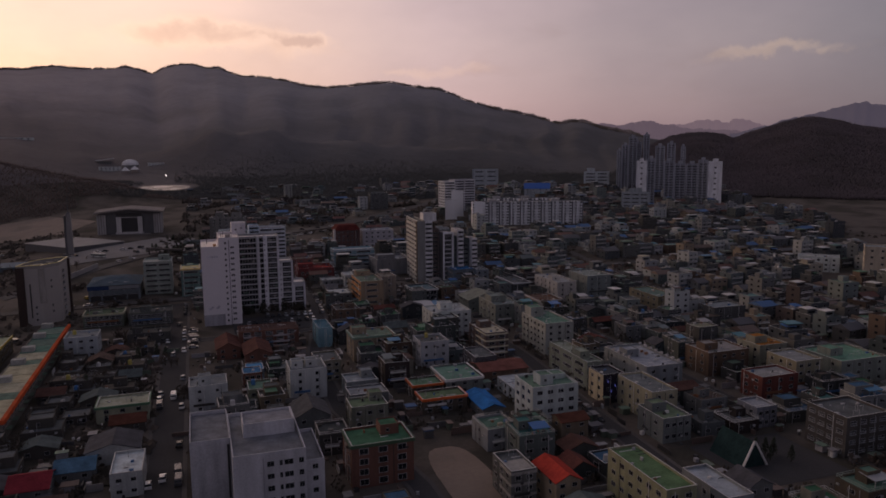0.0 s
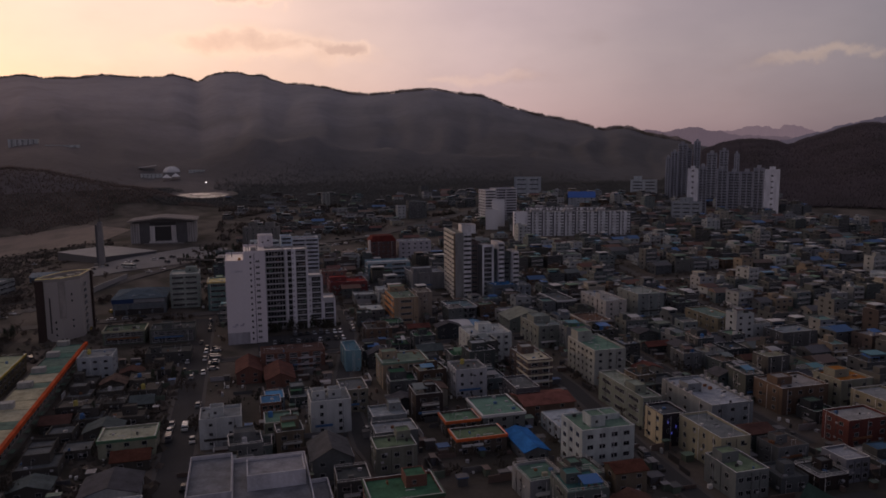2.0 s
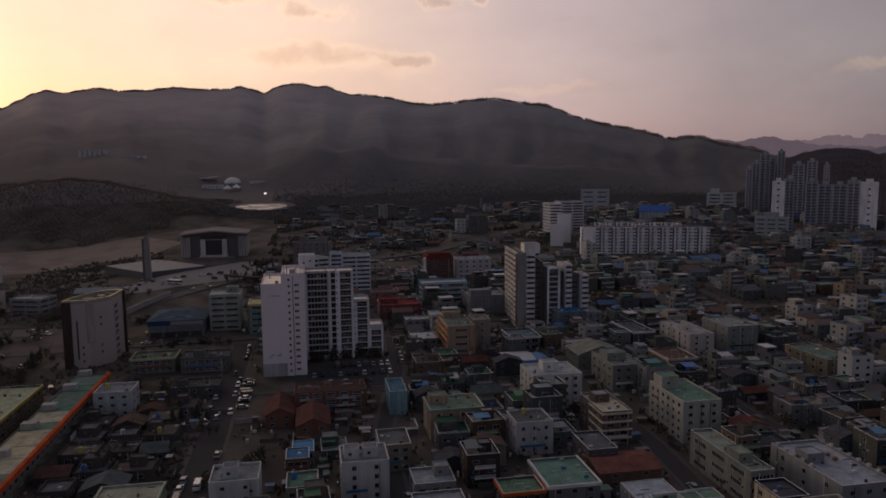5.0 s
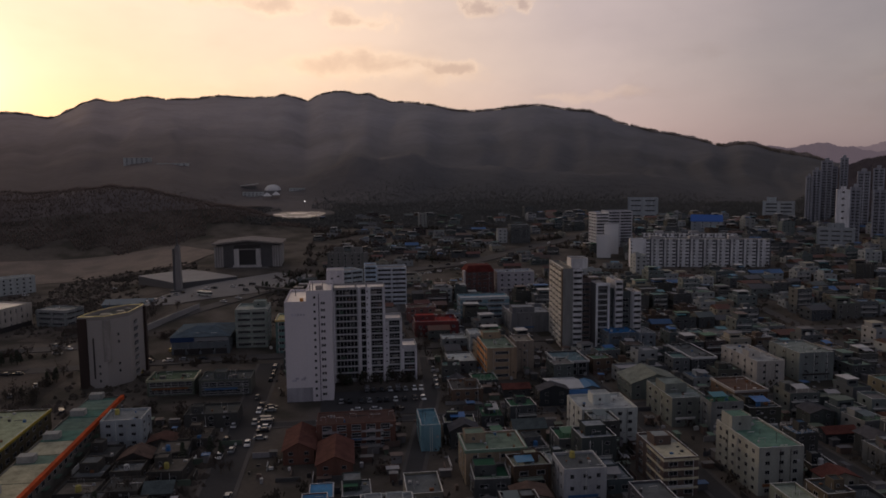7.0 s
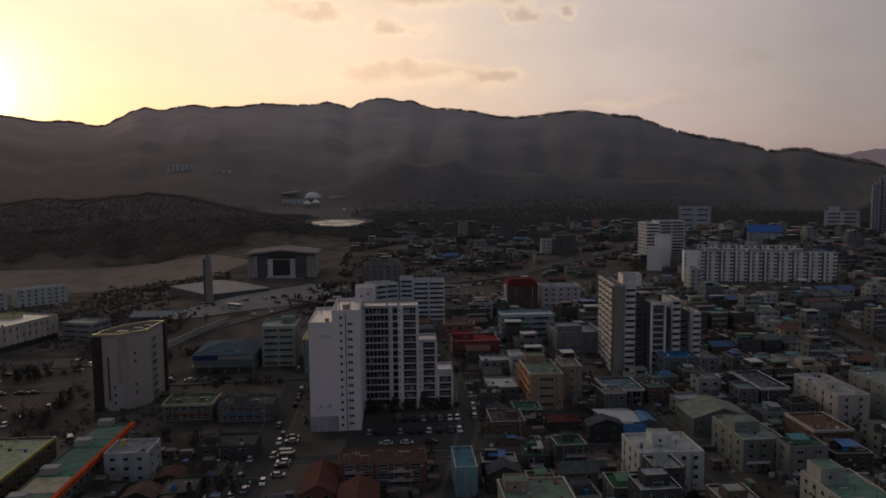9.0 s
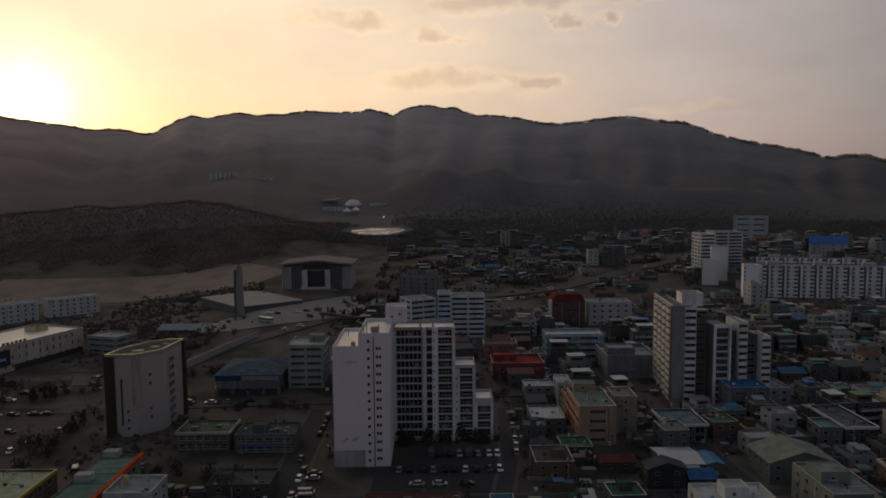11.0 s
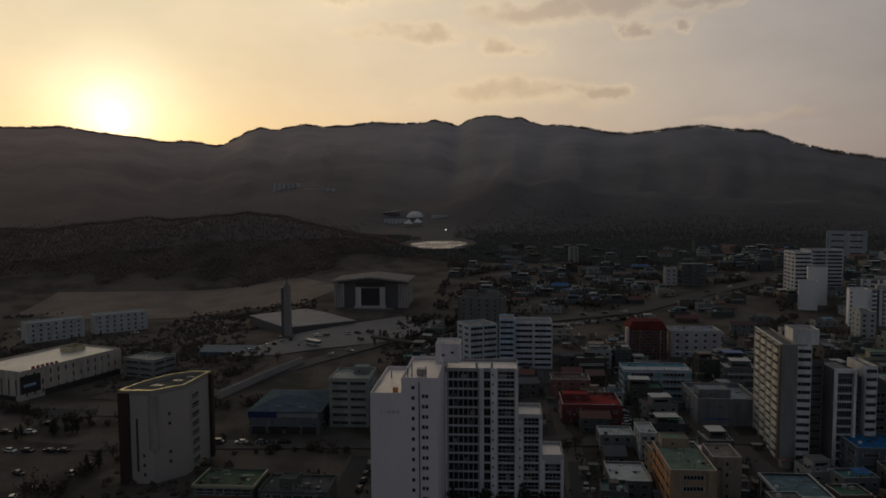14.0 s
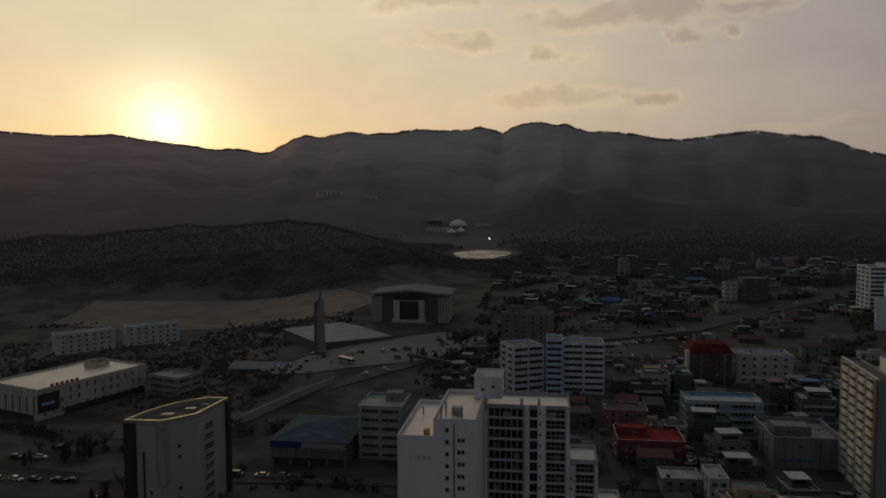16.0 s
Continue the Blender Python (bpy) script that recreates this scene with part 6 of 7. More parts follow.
tan_house = building(82.3, 383.3, 12.8, 24.0, 13.0, (0.32, 0.215, 0.145), (0.18, 0.21, 0.16), "tan building with an orange side and a green roof", floors=4, front=1, left=4, mesh=WIN_WIDE, ww=6, side_mesh=WIN, wh=1.3, rooms=((2, 20, 8, 6, 2.6),))
part("side_wall", BAND_MESH, tan_house, (-0.024, 0.1, -0.5), 0, (0.02, 23.8, 14.0), (0.46, 0.20, 0.07), "orange side wall")
building(97.0, 394.3, 8.3, 12.0, 13.0, (0.326, 0.247, 0.198), (0.24, 0.2, 0.17), "tan stair block joined to its neighbour", floors=4, front=1, left=0, ww=0.8)
building(112.6, 383.8, 14.2, 17.4, 6.0, (0.069, 0.069, 0.074), (0.15, 0.2, 0.22), "dark glass showroom in a white steel frame", "showroom", "showroom", floors=2, front=3, left=2, ww=3.6, wh=2.4, eave=(0.55, 0.55, 0.55))
building(67.8, 394.8, 12.1, 16.0, 5.0, DIM, (0.55, 0.54, 0.53), "low shop with a white roof deck", "shop", "shop", front=3, left=2)
building(70.0, 435.3, 12.0, 10.0, 5.0, (0.237, 0.227, 0.227), (0.5, 0.49, 0.48), "low house with a pale flat roof", "house", "house", front=3)
building(82.3, 426.9, 5.7, 12.0, 9.0, (0.415, 0.406, 0.406), (0.45, 0.44, 0.44), "pale narrow house with a flat roof", "house", "house", front=2)
building(63.3, 354.1, 11.9, 14.0, 5.0, BROWN, (0.13, 0.11, 0.10), "brown brick shop with a flat roof", "shop", "shop", front=3, rooms=((6, 5, 4, 4, 2),))
building(145.2, 409.8, 14.6, 14.8, 11.0, (0.114, 0.129, 0.152), (0.05, 0.17, 0.36), "shop building with a blue painted roof", "shop_building", "shop building", floors=3, front=2, left=2, mesh=WIN_WIDE, ww=5)
building(162.0, 415.6, 8.6, 14.0, 8.5, (0.228, 0.236, 0.258), GREY, "pale blue-grey rendered house by the crossing", "house", "house", front=2)
building(167.6, 371.9, 10.8, 24.1, 8.5, (0.068, 0.067, 0.068), DIM, "dark building with a white steel roof grid", front=3, left=5, eave=(0.5, 0.5, 0.5))
building(186.6, 354.8, 11.9, 28.3, 10.5, (0.502, 0.426, 0.38), (0.42, 0.38, 0.36), "pinkish white apartment house with scattered windows", "apartment_house", "apartment house", front=2, left=5, ww=1.1, wh=1.1, rooms=((1, 8, 5, 5, 2.5),))
building(208.8, 360.9, 15.4, 22.0, 11.5, (0.198, 0.205, 0.198), (0.25, 0.26, 0.24), "grey building with a white end wall", front=3, left=3, wh=0.9)
building(164.5, 331.9, 13.0, 17.6, 6.5, BROWN, (0.15, 0.09, 0.07), "brown brick house with a pale parapet rail", "house", "house", eave=(0.4, 0.38, 0.36))
building(134.3, 318.4, 12.8, 21.6, 9.5, (0.211, 0.211, 0.187), (0.24, 0.26, 0.24), "grey-beige building with a rounded stair tower", front=3, left=4, rooms=((1, 8, 8, 8, 3),))
building(96.5, 248.0, 8.6, 14.0, 7.0, (0.09, 0.08, 0.09), DIM, "dark low house with a flat roof", "house", "house")
gabled(103.5, 357.0, 12.0, 14.0, 3.2, DIM, (0.52, 0.52, 0.52), "low shed under a pale sheet roof", "shed", "shed", rise=1.0, along="x", front=2, left=0, metal=True)
gabled(116.2, 356.5, 5.4, 9.5, 3.2, DIM, (0.05, 0.19, 0.36), "small shed under a blue sheet roof", "shed", "shed", rise=0.8, along="y", front=1, left=0, metal=True)
gabled(132.2, 349.0, 20.0, 15.0, 6.4, (0.152, 0.16, 0.144), (0.22, 0.235, 0.20), "grey-green hall under a broad low roof", "hall", "hall", rise=3.2, along="y", front=4, left=4)
building(-10.4, 442.5, 10.4, 17.0, 15.5, (0.15, 0.23, 0.22), (0.80, 0.62, 0.30), "teal rendered shop building with a yellow roof deck", "shop_building", "shop building", floors=5, front=1, left=0, mesh=WIN_WIDE, ww=8.5, wh=1.3, eave=(0.6, 0.45, 0.2))
building(-31.0, 453.5, 15.5, 18.0, 18.6, (0.26, 0.28, 0.25), (0.28, 0.3, 0.28), "grey-green office block with horizontal bands", "office_building", "office building", floors=6, front=2, left=2, right=2, mesh=WIN_WIDE, ww=6.5, wh=1.3, bands=(0.32, 0.34, 0.31), rooms=((8, 8, 6, 6, 3),))
blue_hall = building(-60.0, 445.0, 27.0, 30.0, 8.6, (0.14, 0.15, 0.165), (0.045, 0.085, 0.12), "two-storey hall with a dark blue hipped roof", "hall", "hall", floors=2, front=5, right=3, ww=3.2, wh=1.5, rim=0.2)
part("hipped_roof", Solid().add([(-0.8, -0.8, 8.81), (27.8, -0.8, 8.81), (27.8, 30.8, 8.81), (-0.8, 30.8, 8.81), (9.0, 13.0, 11.6), (18.0, 13.0, 11.6), (18.0, 19.0, 11.6), (9.0, 19.0, 11.6)], QUADS).mesh("hipped_roof", M_ROOF),
     blue_hall, colour=(0.085, 0.120, 0.150), label="dark blue sheet roof")
part("fascia", METAL_BOX, blue_hall, (-0.35, -0.34, 6.3), 0, (11.0, 0.3, 2.3), (0.02, 0.05, 0.14), "deep blue fascia panel")
part("sign_panel", METAL_BOX, blue_hall, (11.0, -0.34, 6.5), 0, (15.5, 0.3, 1.7), (0.25, 0.265, 0.28), "pale sign panel, unreadable")
for i in range(4):
    part("shopfront", DARK_BOX, blue_hall, (1.0 + i * 6.5, -0.14, 0.2), 0, (5.4, 0.12, 2.7), label="dark glazed shop front")
building(-54.6, 381.7, 18.0, 13.0, 6.0, (0.12, 0.13, 0.10), (0.13, 0.16, 0.10), "low shop row with a pale railing", "shop_row", "shop row", coping=0, front=6, ww=2.5, wh=1.9, mesh=WIN_BALCONY, eave=(0.36, 0.36, 0.25), crates=((4, 3, 2.2), (12, 6, 1.6)))
building(-34.1, 378.5, 20.0, 13.0, 6.0, (0.11, 0.11, 0.10), (0.10, 0.10, 0.10), "low shop row with a flat roof", "shop_row", "shop row", coping=0, front=6, ww=2.7, wh=1.9, mesh=WIN_BALCONY, crates=((12, 4, 2.0), (16, 3, 1.2)), rooms=((5, 4, 5, 5, 2.4),))
building(-31.9, 341.2, 18.0, 12.0, 4.5, (0.075, 0.068, 0.064), (0.085, 0.08, 0.075), "low dark yard house with a flat roof", "house", "house", coping=0, rooms=((2, 3, 4, 4, 2.2),))
brick_house = building(14.4, 315.5, 25.2, 12.0, 8.0, BRICK, (0.10, 0.055, 0.048), "long red brick house with white balconies", "house", "house", floors=3, front=5, left=1, mesh=WIN_BALCONY, ww=3.0, wh=1.9, rim=0.25, coping=0)
for bx, bw in ((1.9, 5.1), (14.2, 7.0)):
    for i in range(3):
        z = 0.25 + i * 2.667
        s = Solid().box(bx, -1.1, z - 0.12, bx + bw, -0.004, z + 0.10).box(bx, -1.1, z + 0.104, bx + bw, -1.0, z + 0.55).box(bx + bw * 0.36, -1.14, z + 0.554, bx + bw * 0.62, -0.9, z + 1.15)
        part("balcony", s.mesh("balcony", M_WALL), brick_house, colour=(0.40, 0.37, 0.38), label="pale balcony parapet")
gabled(4.8, 304.6, 9.4, 18.0, 4.5, BRICK, (0.13, 0.06, 0.05), "brick house under a dark red tiled roof", rise=2.4, along="y")
gabled(15.4, 292.2, 10.4, 18.0, 4.5, BRICK, (0.13, 0.06, 0.05), "brick house under a dark red tiled roof", rise=2.4, along="y")
building(14.3, 269.3, 6.4, 9.0, 5.0, (0.2, 0.25, 0.3), (0.10, 0.26, 0.45), "house with a bright blue roof deck", "house", "house", rim=0.3)
building(-155.7, 531.8, 20.0, 15.0, 9.0, (0.26, 0.26, 0.25), (0.22, 0.22, 0.21), "small office block with horizontal bands", "office_building", "office building", floors=3, front=2, right=2, mesh=WIN_WIDE, ww=8, wh=1.3, bands=(0.3, 0.3, 0.29), turn=-18)
gabled(-130.4, 566.7, 29.3, 16.0, 3.0, (0.1, 0.15, 0.2), (0.09, 0.15, 0.2), "low hall under a faded blue sheet roof", "market_hall", "hall", rise=2.2, metal=True)
building(99.0, 218.2, 11.9, 14.7, 4.5, (0.26, 0.27, 0.29), (0.40, 0.41, 0.44), "low hall with a pale blue-grey sheet roof", "hall", "hall", front=3, left=3, rim=0.2)
gabled(96.1, 239.3, 17.8, 12.8, 4.5, BROWN, (0.2, 0.085, 0.07), "long shed under a rusty red sheet roof", rise=1.4, along="x")
gabled(83.2, 207.0, 7.1, 16.5, 3.5, DIM, (0.03, 0.16, 0.42), "low shed under bright blue sheeting", rise=1.2, along="y")
building(66.4, 217.5, 15.2, 8.7, 4.5, (0.10, 0.075, 0.06), (0.15, 0.19, 0.11), "low restaurant with an orange fascia and green roof", "restaurant", "restaurant", front=4, left=2, eave=ORANGE)
building(67.2, 231.7, 10.9, 9.0, 4.5, (0.10, 0.075, 0.06), (0.16, 0.25, 0.16), "low shop with an orange eave and mossy roof", "shop", "shop", front=3, left=2, eave=(0.55, 0.12, 0.03))
building(79.3, 232.2, 14.0, 17.5, 5.0, (0.16, 0.16, 0.15), (0.17, 0.27, 0.21), "low building with a pale green roof and white eaves", eave=(0.6, 0.6, 0.58), front=3)
gabled(24.7, 212.5, 10.7, 13.0, 6.0, (0.12, 0.12, 0.12), (0.10, 0.10, 0.105), "house under a broad dark grey roof", rise=3.0, along="y")
building(45.4, 237.2, 10.8, 10.0, 6.5, (0.2, 0.2, 0.2), (0.36, 0.36, 0.37), "low house with a pale roof terrace", "house", "house", front=3, left=2, rooms=((6, 5, 4, 4, 2.4),))


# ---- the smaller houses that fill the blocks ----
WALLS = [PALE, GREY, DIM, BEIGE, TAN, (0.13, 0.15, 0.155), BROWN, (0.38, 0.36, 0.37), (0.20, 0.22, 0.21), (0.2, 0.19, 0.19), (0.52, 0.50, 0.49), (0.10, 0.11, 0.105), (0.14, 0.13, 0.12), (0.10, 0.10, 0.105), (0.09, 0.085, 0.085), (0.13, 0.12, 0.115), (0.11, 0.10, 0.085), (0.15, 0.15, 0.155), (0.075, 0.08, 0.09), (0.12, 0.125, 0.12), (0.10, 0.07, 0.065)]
ROOFS = [(GREY, "grey"), (DIM, "dark grey"), (MINT, "pale green"), (GREEN, "green"), ((0.36, 0.35, 0.36), "pale concrete"), (TEAL, "teal"), (CREAM, "cream"),
         ((0.10, 0.10, 0.10), "black tarred"), ((0.17, 0.12, 0.10), "brown"), ((0.12, 0.16, 0.12), "mossy"), ((0.46, 0.45, 0.46), "whitewashed"), ((0.08, 0.15, 0.24), "faded blue"), (DIM, "dark grey")]
ROOFS = [(tuple(v * 0.84 for v in c), t) for c, t in ROOFS]
PITCHED = [((0.14, 0.055, 0.045), "dark red"), ((0.05, 0.13, 0.28), "blue"), (SLATE, "slate grey"), ((0.11, 0.06, 0.05), "dull red"), (SLATE, "slate grey"), ((0.13, 0.09, 0.075), "brown"), ((0.10, 0.12, 0.12), "grey"), ((0.12, 0.05, 0.035), "rust brown")]


SHEETS = [(0.04, 0.15, 0.38), (0.05, 0.20, 0.24), (0.07, 0.18, 0.10), (0.10, 0.14, 0.15), (0.30, 0.30, 0.31), (0.42, 0.42, 0.42), (0.09, 0.24, 0.38), (0.12, 0.07, 0.06)]
PALE_EDGE = [(0.55, 0.54, 0.52), (0.46, 0.45, 0.42), (0.62, 0.60, 0.56), (0.30, 0.36, 0.30)]


def rail_boxes(s, x0, y0, x1, y1, z, k=0, high=0.95):
    """A railing of posts and two rails round a rectangle."""
    for zz in (0.45, high):
        for a in (y0, y1):
            s.box(x0, a - 0.04, z + zz - 0.05, x1, a + 0.04, z + zz + 0.05, k)
        for a in (x0, x1):
            s.box(a - 0.04, y0 + 0.05, z + zz - 0.05, a + 0.04, y1 - 0.05, z + zz + 0.05, k)
    n = max(2, int((x1 - x0) / 1.8))
    for i in range(n + 1):
        for a in (y0, y1):
            c = x0 + (x1 - x0) * i / n
            s.box(c - 0.05, a - 0.05, z, c + 0.05, a + 0.05, z + high, k)
    return s


def sheet_boxes(s, x0, y0, x1, y1, z, low, high, k=0):
    """A sloping sheet on four posts."""
    for a, t in ((y0, low), (y1, high)):
        for c in (x0 + 0.1, x1 - 0.1):
            s.box(c - 0.06, a - 0.06, z, c + 0.06, a + 0.06, z + t, k)
    s.add([(x0 - .3, y0 - .3, z + low), (x1 + .3, y0 - .3, z + low), (x1 + .3, y1 + .3, z + high), (x0 - .3, y1 + .3, z + high),
           (x0 - .3, y0 - .3, z + low + .1), (x1 + .3, y0 - .3, z + low + .1), (x1 + .3, y1 + .3, z + high + .1), (x0 - .3, y1 + .3, z + high + .1)], QUADS, k)
    return s


def fill_house(rng, x, y, w, d):
    h = rng.choice([3.0, 3.4, 3.4, 5.4, 5.4, 5.8, 6.0, 8.4, 8.4, 10.4])
    shade, tone0 = rng.uniform(0.30, 0.75), rng.choice(WALLS)
    wall = tuple(c * shade for c in tone0)
    east = x > 30
    yard = -78 < x < -17 and 150 < y < 335      # the low yards behind the market row
    if yard:
        h, wall = rng.choice((2.6, 3.0, 3.4)), (0.075, 0.063, 0.056)
    if rng.random() < 0.3:
        roof, tone = rng.choice(PITCHED[2:4] + PITCHED[5:] if yard else PITCHED)
        thing = gabled(x, y, w, d * 0.72, min(h, 6.0), wall, roof, f"small house under a {tone} pitched roof", along=rng.choice("xy"), rise=rng.uniform(1.2, 2.2), front=2,
                       left=1 if east else 0, right=0 if east else 1, group="town houses")
        if rng.random() < 0.6 and not yard:
            u, q = rng.uniform(0, 0.4) * w, w * rng.uniform(0.4, 0.6)
            s = sheet_boxes(Solid().box(u, d * 0.72 + 0.004, -0.5, u + q, d, 2.2), u, d * 0.72 + 0.5, u + q, d, 2.1, 0.3, 0.9)
            part("lean_to", s.mesh("lean_to", M_METAL), thing, colour=rng.choice(SHEETS))
        return
    roof, tone = rng.choice(((DIM, "dark grey"), ((0.10, 0.09, 0.085), "black tarred"), ((0.15, 0.12, 0.10), "brown")) if yard else ROOFS)
    rooms, big = (), rng.random()
    if big < 0.35:        # a set-back upper storey
        rooms = ((w * rng.uniform(0.0, 0.25) + 0.3, d * 0.4, w * 0.62, d * 0.55, 2.7),)
    elif big < 0.7:
        rooms = ((w * rng.uniform(0.05, 0.5), d * rng.uniform(0.3, 0.55), w * 0.38, d * 0.36, rng.uniform(2.0, 2.8)),)
    tanks = ((w * rng.uniform(0.2, 0.8), d * rng.uniform(0.1, 0.3) + 0.8),) if rng.random() < 0.3 else ()
    crates = tuple((w * rng.uniform(0.1, 0.8), d * rng.uniform(0.08, 0.8), rng.uniform(0.5, 1.4)) for _ in range(rng.choice((0, 1, 1))))
    thing = building(x, y, w, d, h, wall, roof, f"flat-roofed town house with a {tone} roof deck", "house", "house", front=2, left=1 if east else 0,
                     right=0 if east else 1, rooms=rooms, tanks=tanks, crates=crates, group="town houses", ww=rng.uniform(1.2, 2.6),
                     wh=rng.uniform(0.9, 1.4), turn=rng.uniform(-4, 4), rim=rng.uniform(0.3, 1.0), coping=0 if yard else rng.choice((0, 1, 1)) if max(wall) < 0.2 else 0)
    if yard:
        return
    edge = rng.choice(PALE_EDGE)
    if h > 5 and rng.random() < 0.6:
        floors = max(1, round(h / 2.9))
        fh, a, b = h / floors, w * rng.uniform(0, 0.3), w * rng.uniform(0.6, 1.0)
        for i in range(1, min(floors, 3)):
            s = Solid().box(a, -1.1, i * fh - 0.12, b, -0.004, i * fh + 0.12).box(a, -1.1, i * fh + 0.75, b, -1.02, i * fh + 0.95)
            n = max(2, int((b - a) / 1.2))
            for j in range(n + 1):
                c = a + (b - a - 0.08) * j / n
                s.box(c, -1.1, i * fh + 0.12, c + 0.08, -1.02, i * fh + 0.75)
            part("balcony", s.mesh("balcony", M_METAL), thing, colour=edge, label="pale balcony with a railing")
    if rng.random() < 0.4:
        part("railing", rail_boxes(Solid(), 0.15, 0.15, w - 0.15, d - 0.15, h + 0.3).mesh("railing", M_METAL), thing, colour=edge, label="pale roof railing")
    if rng.random() < 0.4:
        u, v = w * rng.uniform(0.05, 0.45), d * rng.uniform(0.05, 0.35)
        s = sheet_boxes(Solid(), u, v, u + w * 0.42, v + d * rng.uniform(0.3, 0.45), h - 0.05, 1.9, 2.4)
        part("roof_canopy", s.mesh("roof_canopy", M_METAL), thing, colour=rng.choice(SHEETS), label="sheet-metal roof canopy")


# far walls scaled darker; part of it is dimmer light put into the paint
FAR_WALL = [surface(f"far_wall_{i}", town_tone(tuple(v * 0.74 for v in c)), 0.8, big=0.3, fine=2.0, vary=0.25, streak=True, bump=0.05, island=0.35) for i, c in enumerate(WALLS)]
FAR_ROOF = [surface(f"far_roof_{i}", c, 0.65, big=0.2, fine=1.4, vary=0.4, bump=0.05, island=0.3) for i, (c, _) in enumerate(ROOFS + PITCHED)]
FAR_SHEET = [surface(f"far_sheet_{i}", c, 0.55, big=0.3, fine=2.0, vary=0.3, bump=0.05) for i, c in enumerate(SHEETS)]
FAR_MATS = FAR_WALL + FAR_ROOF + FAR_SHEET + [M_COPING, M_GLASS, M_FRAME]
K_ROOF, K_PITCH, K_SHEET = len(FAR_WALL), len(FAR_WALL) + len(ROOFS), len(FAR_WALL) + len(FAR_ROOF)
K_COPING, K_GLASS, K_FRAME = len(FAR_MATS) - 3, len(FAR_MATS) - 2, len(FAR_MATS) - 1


def far_house(town, rng, x, y, w, d):
    """One house of the joined far town, with its windows, parapet and roof clutter."""
    h = rng.choice([3.4, 3.4, 5.4, 6.0, 6.0, 8.4, 8.4, 14.0 if rng.random() < 0.3 else 8.4]) if x > 230 or y < 560 else rng.choice([2.6, 3.0, 3.0, 5.4])
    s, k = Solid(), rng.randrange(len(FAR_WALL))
    if rng.random() < 0.25:
        h, rise, r = min(h, 6.0), rng.uniform(1.3, 2.2), K_PITCH + rng.randrange(len(PITCHED))
        s.box(0, 0, -1.5, w, d, h, k)
        s.add([(-.4, -.4, h), (w + .4, -.4, h), (w + .4, d + .4, h), (-.4, d + .4, h), (-.4, d / 2, h + rise), (w + .4, d / 2, h + rise)],
              [(0, 1, 5, 4), (2, 3, 4, 5), (1, 2, 5), (3, 0, 4), (3, 2, 1, 0)], r)
    else:
        q = shell(w, d, h, rng.uniform(0.4, 1.0), deep=1.5)
        edge = K_COPING if rng.random() < 0.55 else k
        s.add(q.v, q.f, k)
        for i in range(4, 8):
            s.k[i] = edge
        roof = K_ROOF + rng.randrange(len(ROOFS))
        s.box(0.25, 0.25, h - 0.3, w - 0.25, d - 0.25, h - 0.05, roof)
        pick = rng.random()
        if pick < 0.35:
            rx, ry = w * rng.uniform(0.05, 0.5), d * rng.uniform(0.3, 0.55)
            s.box(rx, ry, h - 0.04, rx + w * 0.36, ry + d * 0.34, h + rng.uniform(2.0, 2.8), k)
        elif pick < 0.7:      # a set-back upper storey with its own roof
            rx, ry, t = w * rng.uniform(0.02, 0.3), d * rng.uniform(0.2, 0.4), rng.uniform(2.4, 3.0)
            s.box(rx, ry, h - 0.04, rx + w * 0.6, ry + d * 0.55, h + t, k)
            s.box(rx - 0.3, ry - 0.3, h + t + 0.004, rx + w * 0.6 + 0.3, ry + d * 0.55 + 0.3, h + t + 0.2, rng.choice((K_COPING, roof, roof, K_SHEET + rng.randrange(len(SHEETS)))))
            s.box(rx + 0.8, ry - 0.05, h + 1.0, rx + w * 0.5, ry + 0.02, h + 2.0, K_GLASS)
        if rng.random() < 0.35:
            rx, ry = w * rng.uniform(0.05, 0.5), d * rng.uniform(0.05, 0.3)
            sheet_boxes(s, rx, ry, rx + w * 0.4, ry + d * 0.35, h - 0.05, 1.9, 2.4, K_SHEET + rng.randrange(len(SHEETS)))
        if h > 5 and rng.random() < 0.5:
            for i in range(1, max(1, round(h / 2.9))):
                s.box(w * 0.05, -1.0, i * 2.9 - 0.1, w * 0.9, -0.004, i * 2.9 + 0.1, K_COPING)
                s.box(w * 0.05, -1.0, i * 2.9 + 0.7, w * 0.9, -0.92, i * 2.9 + 0.88, K_COPING)
        for _ in range(rng.choice((0, 1, 2, 3))):
            rx, ry, q = w * rng.uniform(0.1, 0.8), d * rng.uniform(0.08, 0.8), rng.uniform(0.6, 1.8)
            s.box(rx, ry, h - 0.03, rx + q, ry + q * 0.7, h + q * 0.8, rng.choice((K_COPING, K_FRAME, K_ROOF + 7)))
    floors = max(1, round(h / 2.9))
    n, m = max(2, int(w / 3.6)), max(1, int(d / 4.5))
    for i in range(floors):
        z = h * (i + 0.56) / floors
        for j in range(n):
            c, a = w * (j + 0.5) / n, rng.uniform(0.5, 1.0)
            s.box(c - a, -0.07, z - 0.6, c + a, 0.02, z + 0.6, K_FRAME)
            s.add([(c - a + .1, -0.08, z - 0.5), (c + a - .1, -0.08, z - 0.5), (c + a - .1, -0.08, z + 0.5), (c - a + .1, -0.08, z + 0.5)], [(0, 1, 2, 3)], K_GLASS)
        for j in range(m):
            c = d * (j + 0.5) / m
            s.add([(-0.06, c + .7, z - 0.5), (-0.06, c - .7, z - 0.5), (-0.06, c - .7, z + 0.5), (-0.06, c + .7, z + 0.5)], [(0, 1, 2, 3)], K_GLASS)
    a = radians(rng.uniform(-7, 7))
    z, ca, sa = min(ground_z(x, y), ground_z(x + w, y)), math.cos(a), math.sin(a)
